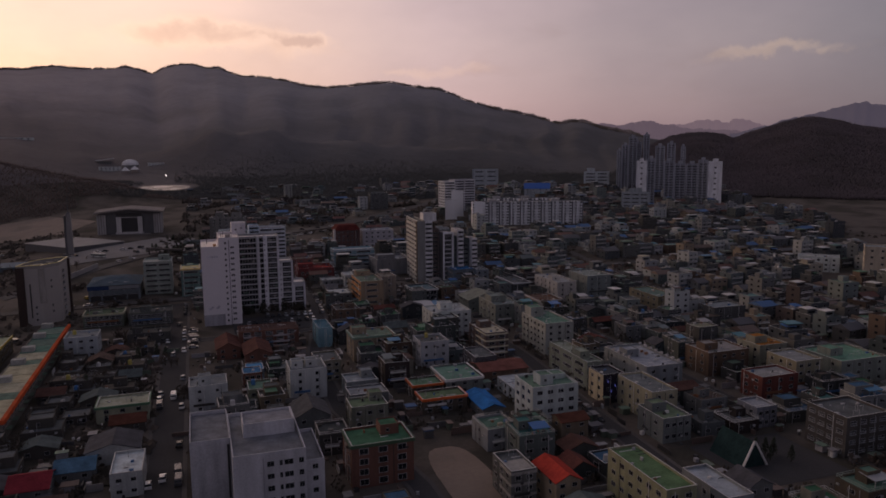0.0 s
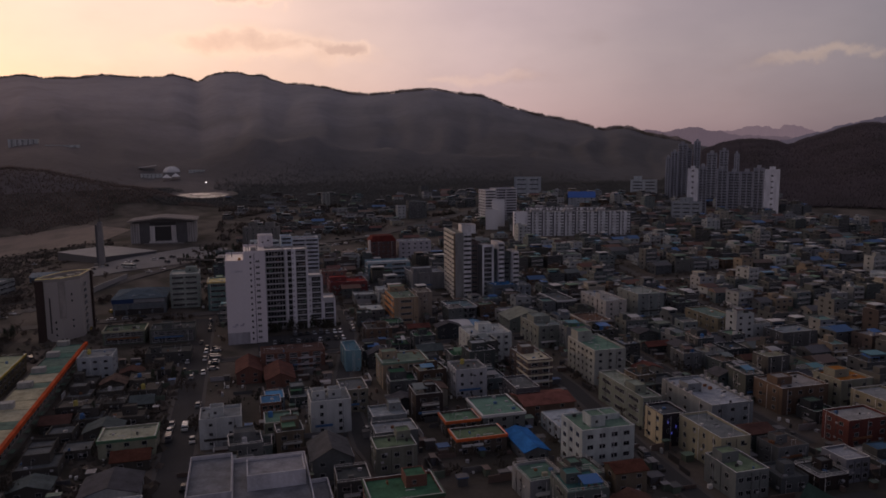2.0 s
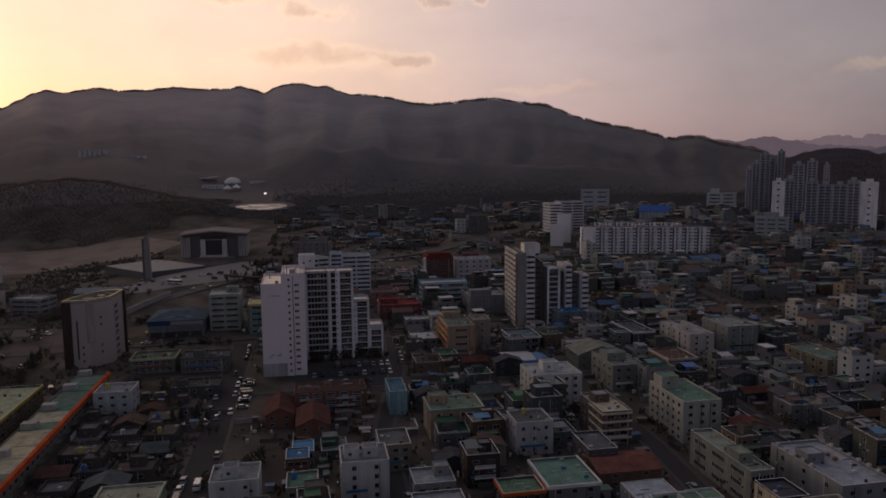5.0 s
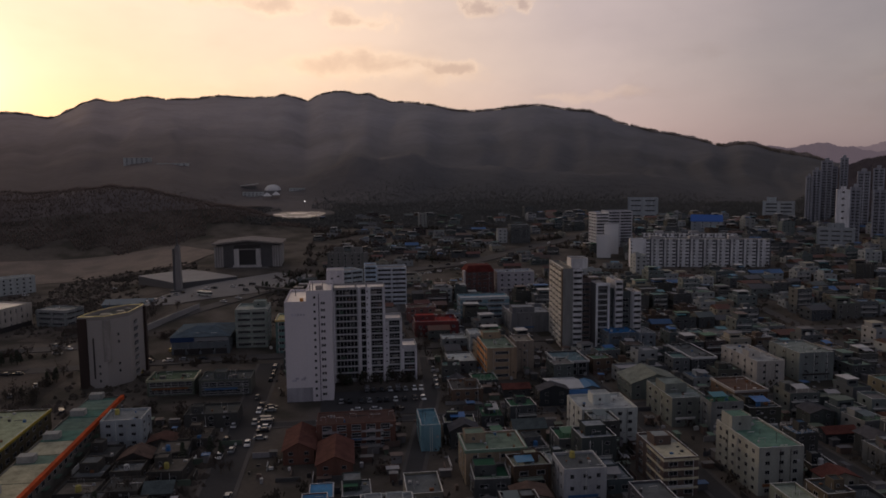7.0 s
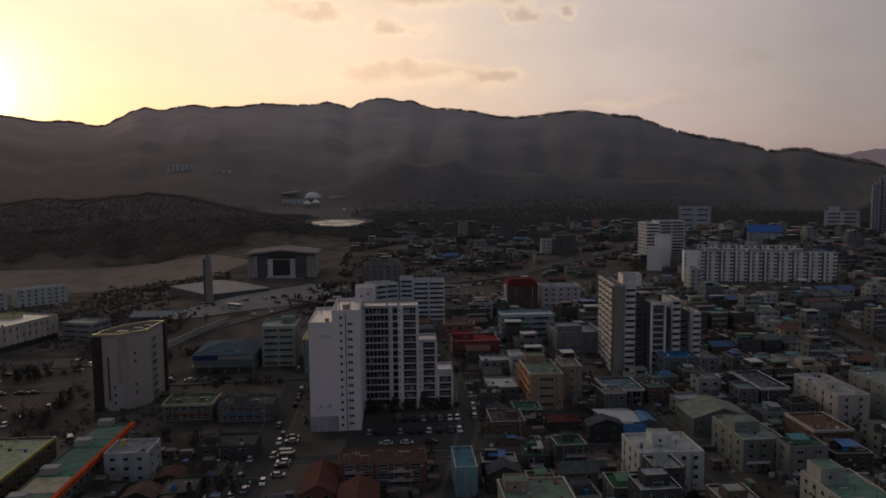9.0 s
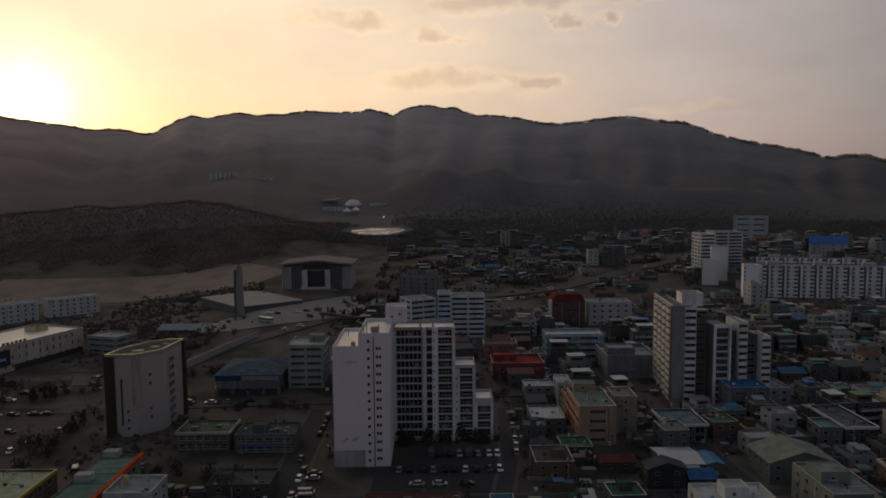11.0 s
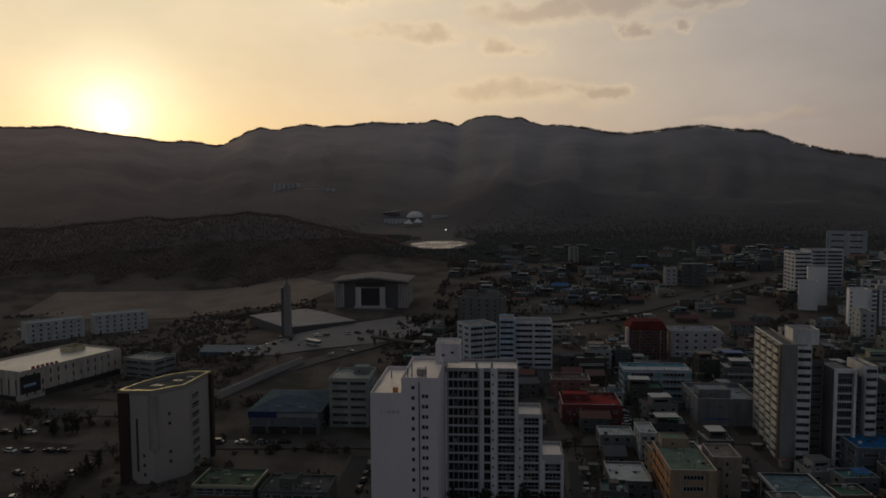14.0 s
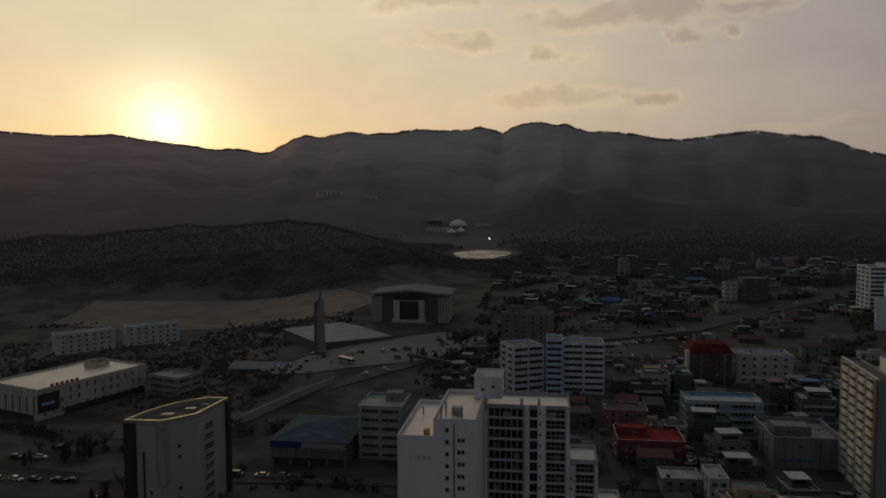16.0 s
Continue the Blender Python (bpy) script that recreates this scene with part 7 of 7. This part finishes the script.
    n0 = len(town.v)
    town.v += [(x + p * ca - q * sa, y + p * sa + q * ca, z + t) for p, q, t in s.v]
    town.f += [tuple(i + n0 for i in f) for f in s.f]
    town.k += s.k


def fill_town():
    """The nearest houses one by one, those beyond as one town."""
    rng = random.Random(7)
    lots, town = [], Solid()
    y = 70.0
    while y < 1060:
        near_row = y < 430
        x = -150.0 if y < 440 else -10.0
        while x < 600:
            r = math.hypot(x, y)
            w, d = (rng.uniform(7, 11.5), rng.uniform(7.5, 11)) if near_row else (rng.uniform(7.5, 14), rng.uniform(7.5, 12))
            jx, jy = x + rng.uniform(-0.6, 0.6), y + rng.uniform(-1.2, 1.2)
            az = math.degrees(math.atan2(-x, y))
            open_view = -57 < az < 46 and r > 105 and r < 1010 - 40 * smooth(-20, -30, az) - 190 * smooth(-38, -44, az) - 250 * smooth(-45, -50, az)
            keep = 0.97 if r < 420 else 0.9 if r < 700 else 0.72
            if x < 230 and y > 560:
                keep *= 0.8 if 20 < x < 160 and 690 < y < 870 else 0.30
                w, d = w * 1.15, d * 0.7
            if open_view and is_free(jx - 0.5, jy - 0.5, jx + w + 0.5, jy + d + 0.5) and rng.random() < keep:
                lots.append((math.hypot(jx - 40, jy - 200), jx, jy, w, d))
            x += w + rng.uniform(1.0, 2.6)
        y += 12.6 if near_row else 14.5
    lots.sort()
    for i, (_, x, y, w, d) in enumerate(lots):
        if i < 250:
            fill_house(rng, x, y, w, d)
        else:
            far_house(town, rng, x, y, w, d)
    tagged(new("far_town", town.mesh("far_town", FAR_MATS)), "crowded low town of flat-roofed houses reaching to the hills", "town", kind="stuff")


fill_town()
tagged(new("roof_clutter", CLUTTER.mesh("roof_clutter", [M_COPING, M_DARK, M_FRAME, surface("blue_plastic", (0.05, 0.13, 0.27), 0.6), surface("rusty_sheet", (0.20, 0.085, 0.04), 0.8)])),
       "crates, aerials, pipes and air conditioners on the houses", "clutter", kind="stuff")


def yard_clutter():
    """Sheds, walls, tanks and stacked goods in the gaps between the houses."""
    rng = random.Random(17)
    s = Solid()
    mats = [M_COPING, M_DARK, M_FRAME] + FAR_ROOF
    made = 0
    while made < 3700:
        x, y = (rng.uniform(-60, 300), rng.uniform(110, 430)) if made < 2600 else (rng.uniform(-15, 250), rng.uniform(430, 600))
        az = math.degrees(math.atan2(-x, y))
        kind = rng.random()
        w, d, h = ((rng.uniform(1.2, 4.0), rng.uniform(1.2, 3.0), rng.uniform(1.6, 2.8)) if kind < 0.35 else
                   (rng.uniform(3, 8), 0.25, rng.uniform(1.2, 2.2)) if kind < 0.5 else (0.25, rng.uniform(3, 8), rng.uniform(1.2, 2.2)) if kind < 0.65 else
                   (rng.uniform(0.4, 1.4), rng.uniform(0.4, 1.4), rng.uniform(0.5, 1.5)))
        if az < -57 or not is_free(x, y, x + w, y + d):
            made += 0.2
            continue
        k = 3 + rng.choice((0, 1, 4, 7, 8, 9, 12, 15, 18)) if kind < 0.5 else rng.choice((0, 1, 1, 2, 3 + 7, 3 + 8))
        g = max(ground_z(x, y), ground_z(x + w, y + d))
        h += g
        s.box(x, y, g - 0.6, x + w, y + d, h, k)
        if kind < 0.35:
            s.box(x - 0.3, y - 0.3, h + 0.002, x + w + 0.3, y + d + 0.3, h + 0.14, 3 + rng.choice((0, 1, 1, 4, 7, 8, 9, 12, 14, 15, 18, 2)))
        made += 1
    tagged(new("yard_clutter", s.mesh("yard_clutter", mats)), "sheds, yard walls and stacked goods between the houses", "clutter", kind="stuff")


yard_clutter()


# ---- vehicles ----
def car_template(paint, kind, label):
    thing = new("car" if kind != "bus" else "bus")
    tagged(thing, label, "car" if kind != "bus" else "bus", "parked vehicles")
    s, g = Solid(), Solid()
    if kind == "bus":
        length, wide = 11.0, 2.5
        s.box(-1.25, -5.5, 0.4, 1.25, 5.5, 1.5).box(-1.25, -5.5, 2.4, 1.25, 5.5, 3.1, taper=0.12)
        g.box(-1.2, -5.45, 1.5, 1.2, 5.45, 2.4)
        axles, radius = (-3.6, 3.4), 0.5
    elif kind == "van":
        length, wide = 5.0, 1.9
        s.box(-0.95, -2.5, 0.35, 0.95, 2.5, 1.15).box(-0.93, -2.45, 1.6, 0.93, 1.7, 2.0, taper=0.1)
        g.add([(-0.92, -2.42, 1.15), (0.92, -2.42, 1.15), (0.92, 2.1, 1.15), (-0.92, 2.1, 1.15), (-0.9, -2.38, 1.6), (0.9, -2.38, 1.6), (0.9, 1.6, 1.6), (-0.9, 1.6, 1.6)], QUADS)
        axles, radius = (-1.6, 1.6), 0.36
    else:
        length, wide = 4.6, 1.85
        s.add([(-0.92, -2.3, 0.3), (0.92, -2.3, 0.3), (0.92, 2.3, 0.3), (-0.92, 2.3, 0.3), (-0.88, -2.22, 0.92), (0.88, -2.22, 0.92), (0.86, 2.15, 0.80), (-0.86, 2.15, 0.80)], QUADS)
        s.box(-0.66, -1.35, 1.36, 0.66, 0.55, 1.46, taper=0.06)
        g.add([(-0.86, -1.95, 0.90), (0.86, -1.95, 0.90), (0.86, 1.3, 0.85), (-0.86, 1.3, 0.85), (-0.66, -1.35, 1.36), (0.66, -1.35, 1.36), (0.66, 0.55, 1.36), (-0.66, 0.55, 1.36)], QUADS)
        axles, radius = (-1.4, 1.4), 0.33
    part("body", s.mesh("body", M_CAR), thing, colour=paint)
    part("glazing", g.mesh("glazing", M_GLASS), thing, label="dark tinted glazing")
    n = 10
    ring = [(math.cos(2 * math.pi * i / n) * radius, math.sin(2 * math.pi * i / n) * radius) for i in range(n)]
    tyre = Solid().add([(-0.11, a, b) for a, b in ring] + [(0.11, a, b) for a, b in ring],
                       [tuple(range(n))[::-1], tuple(range(n, 2 * n))] + [(i, (i + 1) % n, (i + 1) % n + n, i + n) for i in range(n)]).mesh("wheel", M_RUBBER)
    for ax in axles:
        for side in (-1, 1):
            part("wheel", tyre, thing, (side * (wide / 2 - 0.1), ax, radius))
    return thing


FLEET = [car_template((0.72, 0.72, 0.72), "car", "white saloon car parked at the kerb"), car_template((0.33, 0.34, 0.35), "car", "silver saloon car parked at the kerb"),
         car_template((0.02, 0.02, 0.022), "car", "black saloon car parked at the kerb"), car_template((0.70, 0.70, 0.69), "van", "white van parked at the kerb"),
         car_template((0.12, 0.12, 0.13), "van", "dark grey van parked at the kerb"), car_template((0.55, 0.40, 0.05), "car", "yellow taxi standing in the road")]
BUS = car_template((0.5, 0.52, 0.5), "bus", "pale green and white bus on the forecourt")
USED = [False] * len(FLEET)


def put_car(k, x, y, turn, lift=0.16):
    m = pose(x, y, ground_z(x, y) + lift, 0, 0, turn)
    if USED[k]:
        copy_thing(FLEET[k], m)
    else:
        FLEET[k].matrix_basis, USED[k] = m, True


def park(rng, x0, y0, x1, y1, turn, gap, chance, lift=0.16):
    n = int(math.hypot(x1 - x0, y1 - y0) / gap)
    for i in range(n):
        if rng.random() < chance:
            u = (i + 0.5 + rng.uniform(-0.12, 0.12)) / n
            put_car(rng.choice([0, 0, 0, 1, 1, 1, 2, 2, 2, 2, 4]), x0 + (x1 - x0) * u + rng.uniform(-0.2, 0.2), y0 + (y1 - y0) * u, turn + rng.uniform(-3, 3) + rng.choice((0, 180)), lift)


def traffic():
    rng = random.Random(11)
    park(rng, -8.2, 150, -8.2, 425, 0, 6.4, 0.32)
    park(rng, -15.4, 150, -15.4, 425, 0, 6.6, 0.30)
    put_car(0, -12.2, 196, 0), put_car(3, -11.0, 262, 180), put_car(1, -12.4, 318, 0), put_car(2, -10.9, 372, 180)
    park(rng, 44.6, 225, 45.0, 292, 0, 7.0, 0.5)
    park(rng, 60.0, 372, 63.0, 432, -4, 6.5, 0.7, 0.18)
    park(rng, 117.0, 190, 123.0, 262, -6, 8.0, 0.4, 0.18)
    park(rng, 30, 375, 55, 375, 0, 3.0, 0.9, 0.14)
    park(rng, 20, 362, 55, 362, 0, 3.4, 0.7, 0.14)
    park(rng, 16, 351, 54, 351, 90, 6.5, 0.5, 0.14)
    park(rng, 64.5, 446, 62.0, 520, 0, 6.0, 0.6, 0.2)
    park(rng, 84, 478, 84, 452, 90, 3.2, 0.7, 0.15)
    park(rng, 160, 440, 175, 446, 90, 6.0, 0.7, 0.2)
    park(rng, -170, 440, -130, 444, 90, 9.0, 0.6, 0.22)
    park(rng, -160, 400, -120, 402, 70, 5.0, 0.45, 0.12)
    park(rng, -165, 366, -110, 372, 60, 5.0, 0.6, 0.12)
    park(rng, -175, 420, -110, 424, 80, 6.0, 0.5, 0.12)
    park(rng, -88, 432, -40, 436, 90, 7.0, 0.5, 0.25)
    park(rng, -88, 364, -58, 368, 20, 5.0, 0.5, 0.05)
    park(rng, -4.5, 322, -4.5, 362, 90, 3.4, 0.6, 0.05)
    park(rng, -130, 480, -70, 430, 40, 12.0, 0.5, 0.25)
    park(rng, -75, 594, -40, 606, 60, 6.0, 0.6, 0.6)
    park(rng, -58, 566, -42, 590, 40, 8.0, 0.6, 0.6)
    park(rng, -118, 640, -88, 612, 45, 7.0, 0.4, 0.6)
    park(rng, -112, 560, -84, 590, 30, 5.0, 0.9, 0.4)
    park(rng, -300, 650, -120, 640, 80, 16.0, 0.6, 0.3)
    park(rng, 20, 633, 122, 670, 70, 13.0, 0.6, 0.4)
    park(rng, 72, 628, 126, 652, 60, 5.0, 0.8, 0.1)
    park(rng, 182, 731, 245, 787, -45, 16.0, 0.6, 0.4)
    park(rng, -186, 386, -125, 392, 75, 6.0, 0.6, 0.12)
    park(rng, -122, 345, -100, 420, 20, 7.0, 0.5, 0.12)
    park(rng, -150, 452, -100, 462, 85, 7.0, 0.5, 0.12)
    park(rng, -60, 548, -22, 590, 50, 6.0, 0.5, 0.6)
    for x, y, turn in ((-66.5, 418, 30), (-62, 452, 20), (-44, 446, 90)):
        put_car(5, x, y, turn, 0.2)
    BUS.matrix_basis = pose(-69.0, 575.0, ground_z(-69, 575) + 0.55, 0, 0, 55)


traffic()


# ---- trees ----
def clump(rng, verts, faces, x, y, z, r, tall=1.0):
    """One uneven small clump of twigs or leaves."""
    n = len(verts)
    a = rng.uniform(0, 6.28)
    verts += [(x + r * rng.uniform(0.6, 1.2) * math.cos(a + i * 1.571), y + r * rng.uniform(0.6, 1.2) * math.sin(a + i * 1.571), z + r * rng.uniform(-0.25, 0.25)) for i in range(4)]
    verts += [(x + r * rng.uniform(-0.3, 0.3), y, z + r * tall * rng.uniform(0.8, 1.4)), (x, y + r * rng.uniform(-0.3, 0.3), z - r * tall * rng.uniform(0.5, 0.9))]
    faces += [(n, n + 1, n + 4), (n + 1, n + 2, n + 4), (n + 2, n + 3, n + 4), (n + 3, n, n + 4), (n + 1, n, n + 5), (n + 2, n + 1, n + 5), (n + 3, n + 2, n + 5), (n, n + 3, n + 5)]


def tree_template(kind, seed):
    rng = random.Random(seed)
    thing = new("tree")
    evergreen = kind == "pine"
    tagged(thing, "dark evergreen tree with an uneven crown" if evergreen else "bare winter tree with thin brown twigs", "tree", "trees of the town")
    tall = 9.0 if evergreen else 8.0
    s = Solid().drum(0, 0, -0.5, tall * 0.55, 0.22, 0.13, 7)
    tips = []
    for i in range(8):
        a, z0 = rng.uniform(0, 6.28), tall * rng.uniform(0.12, 0.5)
        q, z1 = rng.uniform(1.2, 2.8), z0 + rng.uniform(1.0, 2.8)
        ex, ey = q * math.cos(a), q * math.sin(a)
        s.add([(0.07, 0, z0), (-0.05, 0.06, z0), (-0.05, -0.06, z0), (ex, ey, z1)], [(0, 1, 3), (1, 2, 3), (2, 0, 3)])
        tips.append((ex, ey, z1))
    part("trunk", s.mesh("trunk", M_BARK), thing)
    v, f = [], []
    for i in range(150 if evergreen else 190):
        if evergreen:
            z = tall * rng.uniform(0.22, 1.0)
            q = 2.4 * (1.08 - z / tall) * math.sqrt(rng.random()) + 0.1
            a = rng.uniform(0, 6.28)
            clump(rng, v, f, q * math.cos(a), q * math.sin(a), z, rng.uniform(0.3, 0.6), 0.6)
        else:
            ex, ey, ez = rng.choice(tips)
            u = rng.uniform(0.15, 1.25)
            clump(rng, v, f, ex * u + rng.uniform(-0.7, 0.7), ey * u + rng.uniform(-0.7, 0.7), tall * 0.3 + (ez - tall * 0.3) * u + rng.uniform(-0.9, 1.5), rng.uniform(0.08, 0.22), 2.0)
    part("crown", mesh_of("crown", v, f, M_LEAF if evergreen else M_SCRUB), thing)
    return thing


TREES = [tree_template("pine", 1), tree_template("bare", 2), tree_template("pine", 3), tree_template("bare", 4)]
PLANTED = [False] * 4


def plant(k, x, y, turn, size=1.0):
    m = pose(x, y, ground_z(x, y), 0, 0, turn) @ Matrix.Diagonal((size, size, size, 1))
    if PLANTED[k]:
        copy_thing(TREES[k], m)
    else:
        TREES[k].matrix_basis, PLANTED[k] = m, True


def planting():
    rng = random.Random(5)
    rows = [(20, 386, 52, 388, 12, (0, 2)), (-40, 590, -6, 572, 14, (0, 2)), (-30, 640, 10, 620, 14, (0, 2)), (-125, 545, -70, 545, 9, (1, 3)), (140, 158, 154, 150, 8, (0, 2)),
            (-108, 380, -96, 425, 9, (1, 3, 0)), (-150, 450, -100, 460, 10, (1, 3)), (-190, 350, -150, 340, 8, (1, 3)), (-158, 424, -128, 446, 14, (0, 2)), (-20, 588, 12, 606, 12, (0, 2)), (60, 395, 62, 470, 6, (1, 3)), (-46, 268, -20, 318, 12, (1, 3, 0)), (-45, 300, -25, 330, 9, (1, 3)), (-60, 205, -40, 260, 8, (1, 3)), (-30, 345, -12, 300, 5, (1, 0)), (100, 580, 240, 600, 14, (0, 1, 2)),
            (-250, 560, -130, 580, 16, (1, 3, 0)), (40, 660, 130, 700, 12, (0, 1)), (180, 470, 330, 540, 14, (1, 0, 3))]
    for x0, y0, x1, y1, n, kinds in rows:
        for i in range(n):
            u = rng.random()
            x, y = x0 + (x1 - x0) * u + rng.uniform(-3, 3), y0 + (y1 - y0) * u + rng.uniform(-3, 3)
            plant(rng.choice(kinds), x, y, rng.uniform(0, 360), rng.uniform(0.5, 0.8) if y0 == 386 else rng.uniform(0.6, 1.15))


planting()


def woods():
    """The far winter woods on the hills, and the scrub on the open land."""
    rng = random.Random(21)
    v, f, cv, cf, dv, df, pv, pf = [], [], [], [], [], [], [], []
    made = 0
    while made < 175000:
        pick = rng.random()
        if pick < 0.09:        # along the crest of the main range
            az = rng.uniform(-34, 47)
            r = 3350 - 650 * smooth(0, -12, az) - 500 * smooth(-20, -34, az) + rng.uniform(-30, 14)
            grove = noise.noise(Vector((az * 1.9, 4.2, 0))) + 0.5 * noise.noise(Vector((az * 7.0, 1.2, 0)))
            if grove < rng.uniform(-0.7, 0.35):
                continue
            size = rng.uniform(0.9, 2.0) * (1 + 0.5 * max(grove, 0))
        elif pick < 0.40:      # the near hill
            az, r, size = rng.uniform(-55, -33), rng.uniform(900, 1540), rng.uniform(1.0, 1.9)
        else:                  # the low wood before the pond and round the valley's head
            az, size = rng.uniform(-34, 44), rng.uniform(0.6, 1.2)
            r = rng.uniform(780 if az > 8 else 900, 1340)
            if rng.random() < smooth(1060, 1340, r):
                continue
        x, y = -r * math.sin(radians(az)), r * math.cos(radians(az))
        if r < 900 and y < 822 + 14 * math.sin(x / 23) + 12 * math.sin(x / 7):
            continue
        if math.hypot((x - POND[0]) / 48, (y - POND[1]) / 105) < 1 or (-170 < x < -30 and 1160 < y < 1430):
            continue
        if pick < 0.09:
            clump(rng, cv, cf, x, y, ground_z(x, y) + size * 1.3, size, 2.6)
        elif pick < 0.40:
            clump(rng, dv, df, x, y, ground_z(x, y) + size * 1.1, size * 0.55, 3.6)
        elif az > 4 + 6 * noise.noise(Vector((x / 60, y / 60, 0))):
            clump(rng, v, f, x, y, ground_z(x, y) + size * 1.4, size * 0.42, 5.0)
        else:
            clump(rng, pv, pf, x, y, ground_z(x, y) + size * 1.4, size * 0.42, 5.0)
        made += 1
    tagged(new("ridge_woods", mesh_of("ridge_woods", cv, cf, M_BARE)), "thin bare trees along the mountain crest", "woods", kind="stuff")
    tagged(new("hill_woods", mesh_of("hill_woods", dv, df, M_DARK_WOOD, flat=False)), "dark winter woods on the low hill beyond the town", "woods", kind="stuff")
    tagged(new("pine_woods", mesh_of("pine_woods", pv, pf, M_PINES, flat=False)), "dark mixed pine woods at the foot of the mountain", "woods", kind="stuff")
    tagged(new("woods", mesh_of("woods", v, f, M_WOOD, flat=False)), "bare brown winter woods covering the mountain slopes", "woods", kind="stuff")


woods()


def scrub():
    rng = random.Random(33)
    v, f = [], []
    zones = [(-160, 500, -90, 570, 300), (-320, 560, -120, 640, 500), (-30, 540, 30, 640, 300), (-200, 640, -100, 720, 300), (-50, 190, -16, 350, 500), (-92, 358, -54, 440, 200), (200, 430, 520, 640, 900)]
    for x0, y0, x1, y1, n in zones:
        for _ in range(n):
            x, y = rng.uniform(x0, x1), rng.uniform(y0, y1)
            if -112 < x < -78 and 590 < y < 640:
                continue
            clump(rng, v, f, x, y, ground_z(x, y) + 0.2, rng.uniform(0.6, 2.4), 0.7)
    # groves and hedges of the open valley, in uneven drifts
    for i in range(140):
        cx, cy, turn = rng.uniform(-20, 240), rng.uniform(570, 905), rng.uniform(0, 3.14)
        if i >= 70:
            cx, cy = rng.uniform(-330, -95), rng.uniform(470, 700)
        long, wide = rng.uniform(8, 34), rng.uniform(2, 7)
        for _ in range(int(long * wide * 0.55)):
            a, b = rng.gauss(0, 0.5) * long, rng.gauss(0, 0.5) * wide
            x, y, q = cx + a * math.cos(turn) - b * math.sin(turn), cy + a * math.sin(turn) + b * math.cos(turn), rng.uniform(0.8, 2.1)
            if (i >= 70 and not (-112 < x < -78 and 570 < y < 640) and not (-135 < x < -95 and 560 < y < 590) and not (-300 < x < -200 and 595 < y < 690) and not (-225 < x < -130 and 475 < y < 555) and abs(y - 470) > 6) or (i < 70 and is_free(x - 2, y - 2, x + 2, y + 2)):
                clump(rng, v, f, x, y, ground_z(x, y) + q * (rng.uniform(0.3, 1.6) if i < 70 else rng.uniform(0.0, 0.5)), q * (1.0 if i < 70 else 0.55), 1.1)
    # unkempt trees and bushes round the parking ground
    for x0, y0, x1, y1, n in ((-188, 474, -118, 452, 26), (-192, 398, -160, 412, 14), (-150, 352, -104, 346, 16), (-176, 372, -150, 380, 8), (-100, 356, -97, 424, 14), (-60, 362, -16, 356, 16),
                              (-58, 398, -16, 396, 12), (-52, 428, -18, 432, 12), (18, 388, 54, 390, 22), (-96, 470, -64, 478, 12), (-128, 500, -88, 530, 24), (-10, 262, 10, 284, 12)):
        for _ in range(n):
            u, tall = rng.random(), rng.uniform(1.2, 4.6)
            cx, cy = x0 + (x1 - x0) * u + rng.gauss(0, 2.0), y0 + (y1 - y0) * u + rng.gauss(0, 2.0)
            for _ in range(int(10 + tall * 9)):
                x, y = cx + rng.gauss(0, 0.32 * tall), cy + rng.gauss(0, 0.32 * tall)
                clump(rng, v, f, x, y, ground_z(x, y) + tall * rng.uniform(0.1, 1.0), rng.uniform(0.2, 0.55), 1.4)
    # bare bushes and small trees in the gaps of the town
    for _ in range(1500):
        cx, cy = rng.uniform(-50, 380), rng.uniform(115, 600)
        if not is_free(cx - 1, cy - 1, cx + 1, cy + 1):
            continue
        tall = rng.uniform(1.0, 4.5)
        for _ in range(int(6 + tall * 4)):
            z = rng.uniform(0.2, tall)
            x, y = cx + rng.gauss(0, 0.9), cy + rng.gauss(0, 0.9)
            clump(rng, v, f, x, y, ground_z(x, y) + z, rng.uniform(0.2, 0.6), 1.3)
    tagged(new("scrub", mesh_of("scrub", v, f, M_SCRUB)), "dry brown scrub and bushes on open ground", "scrub", kind="stuff")


scrub()
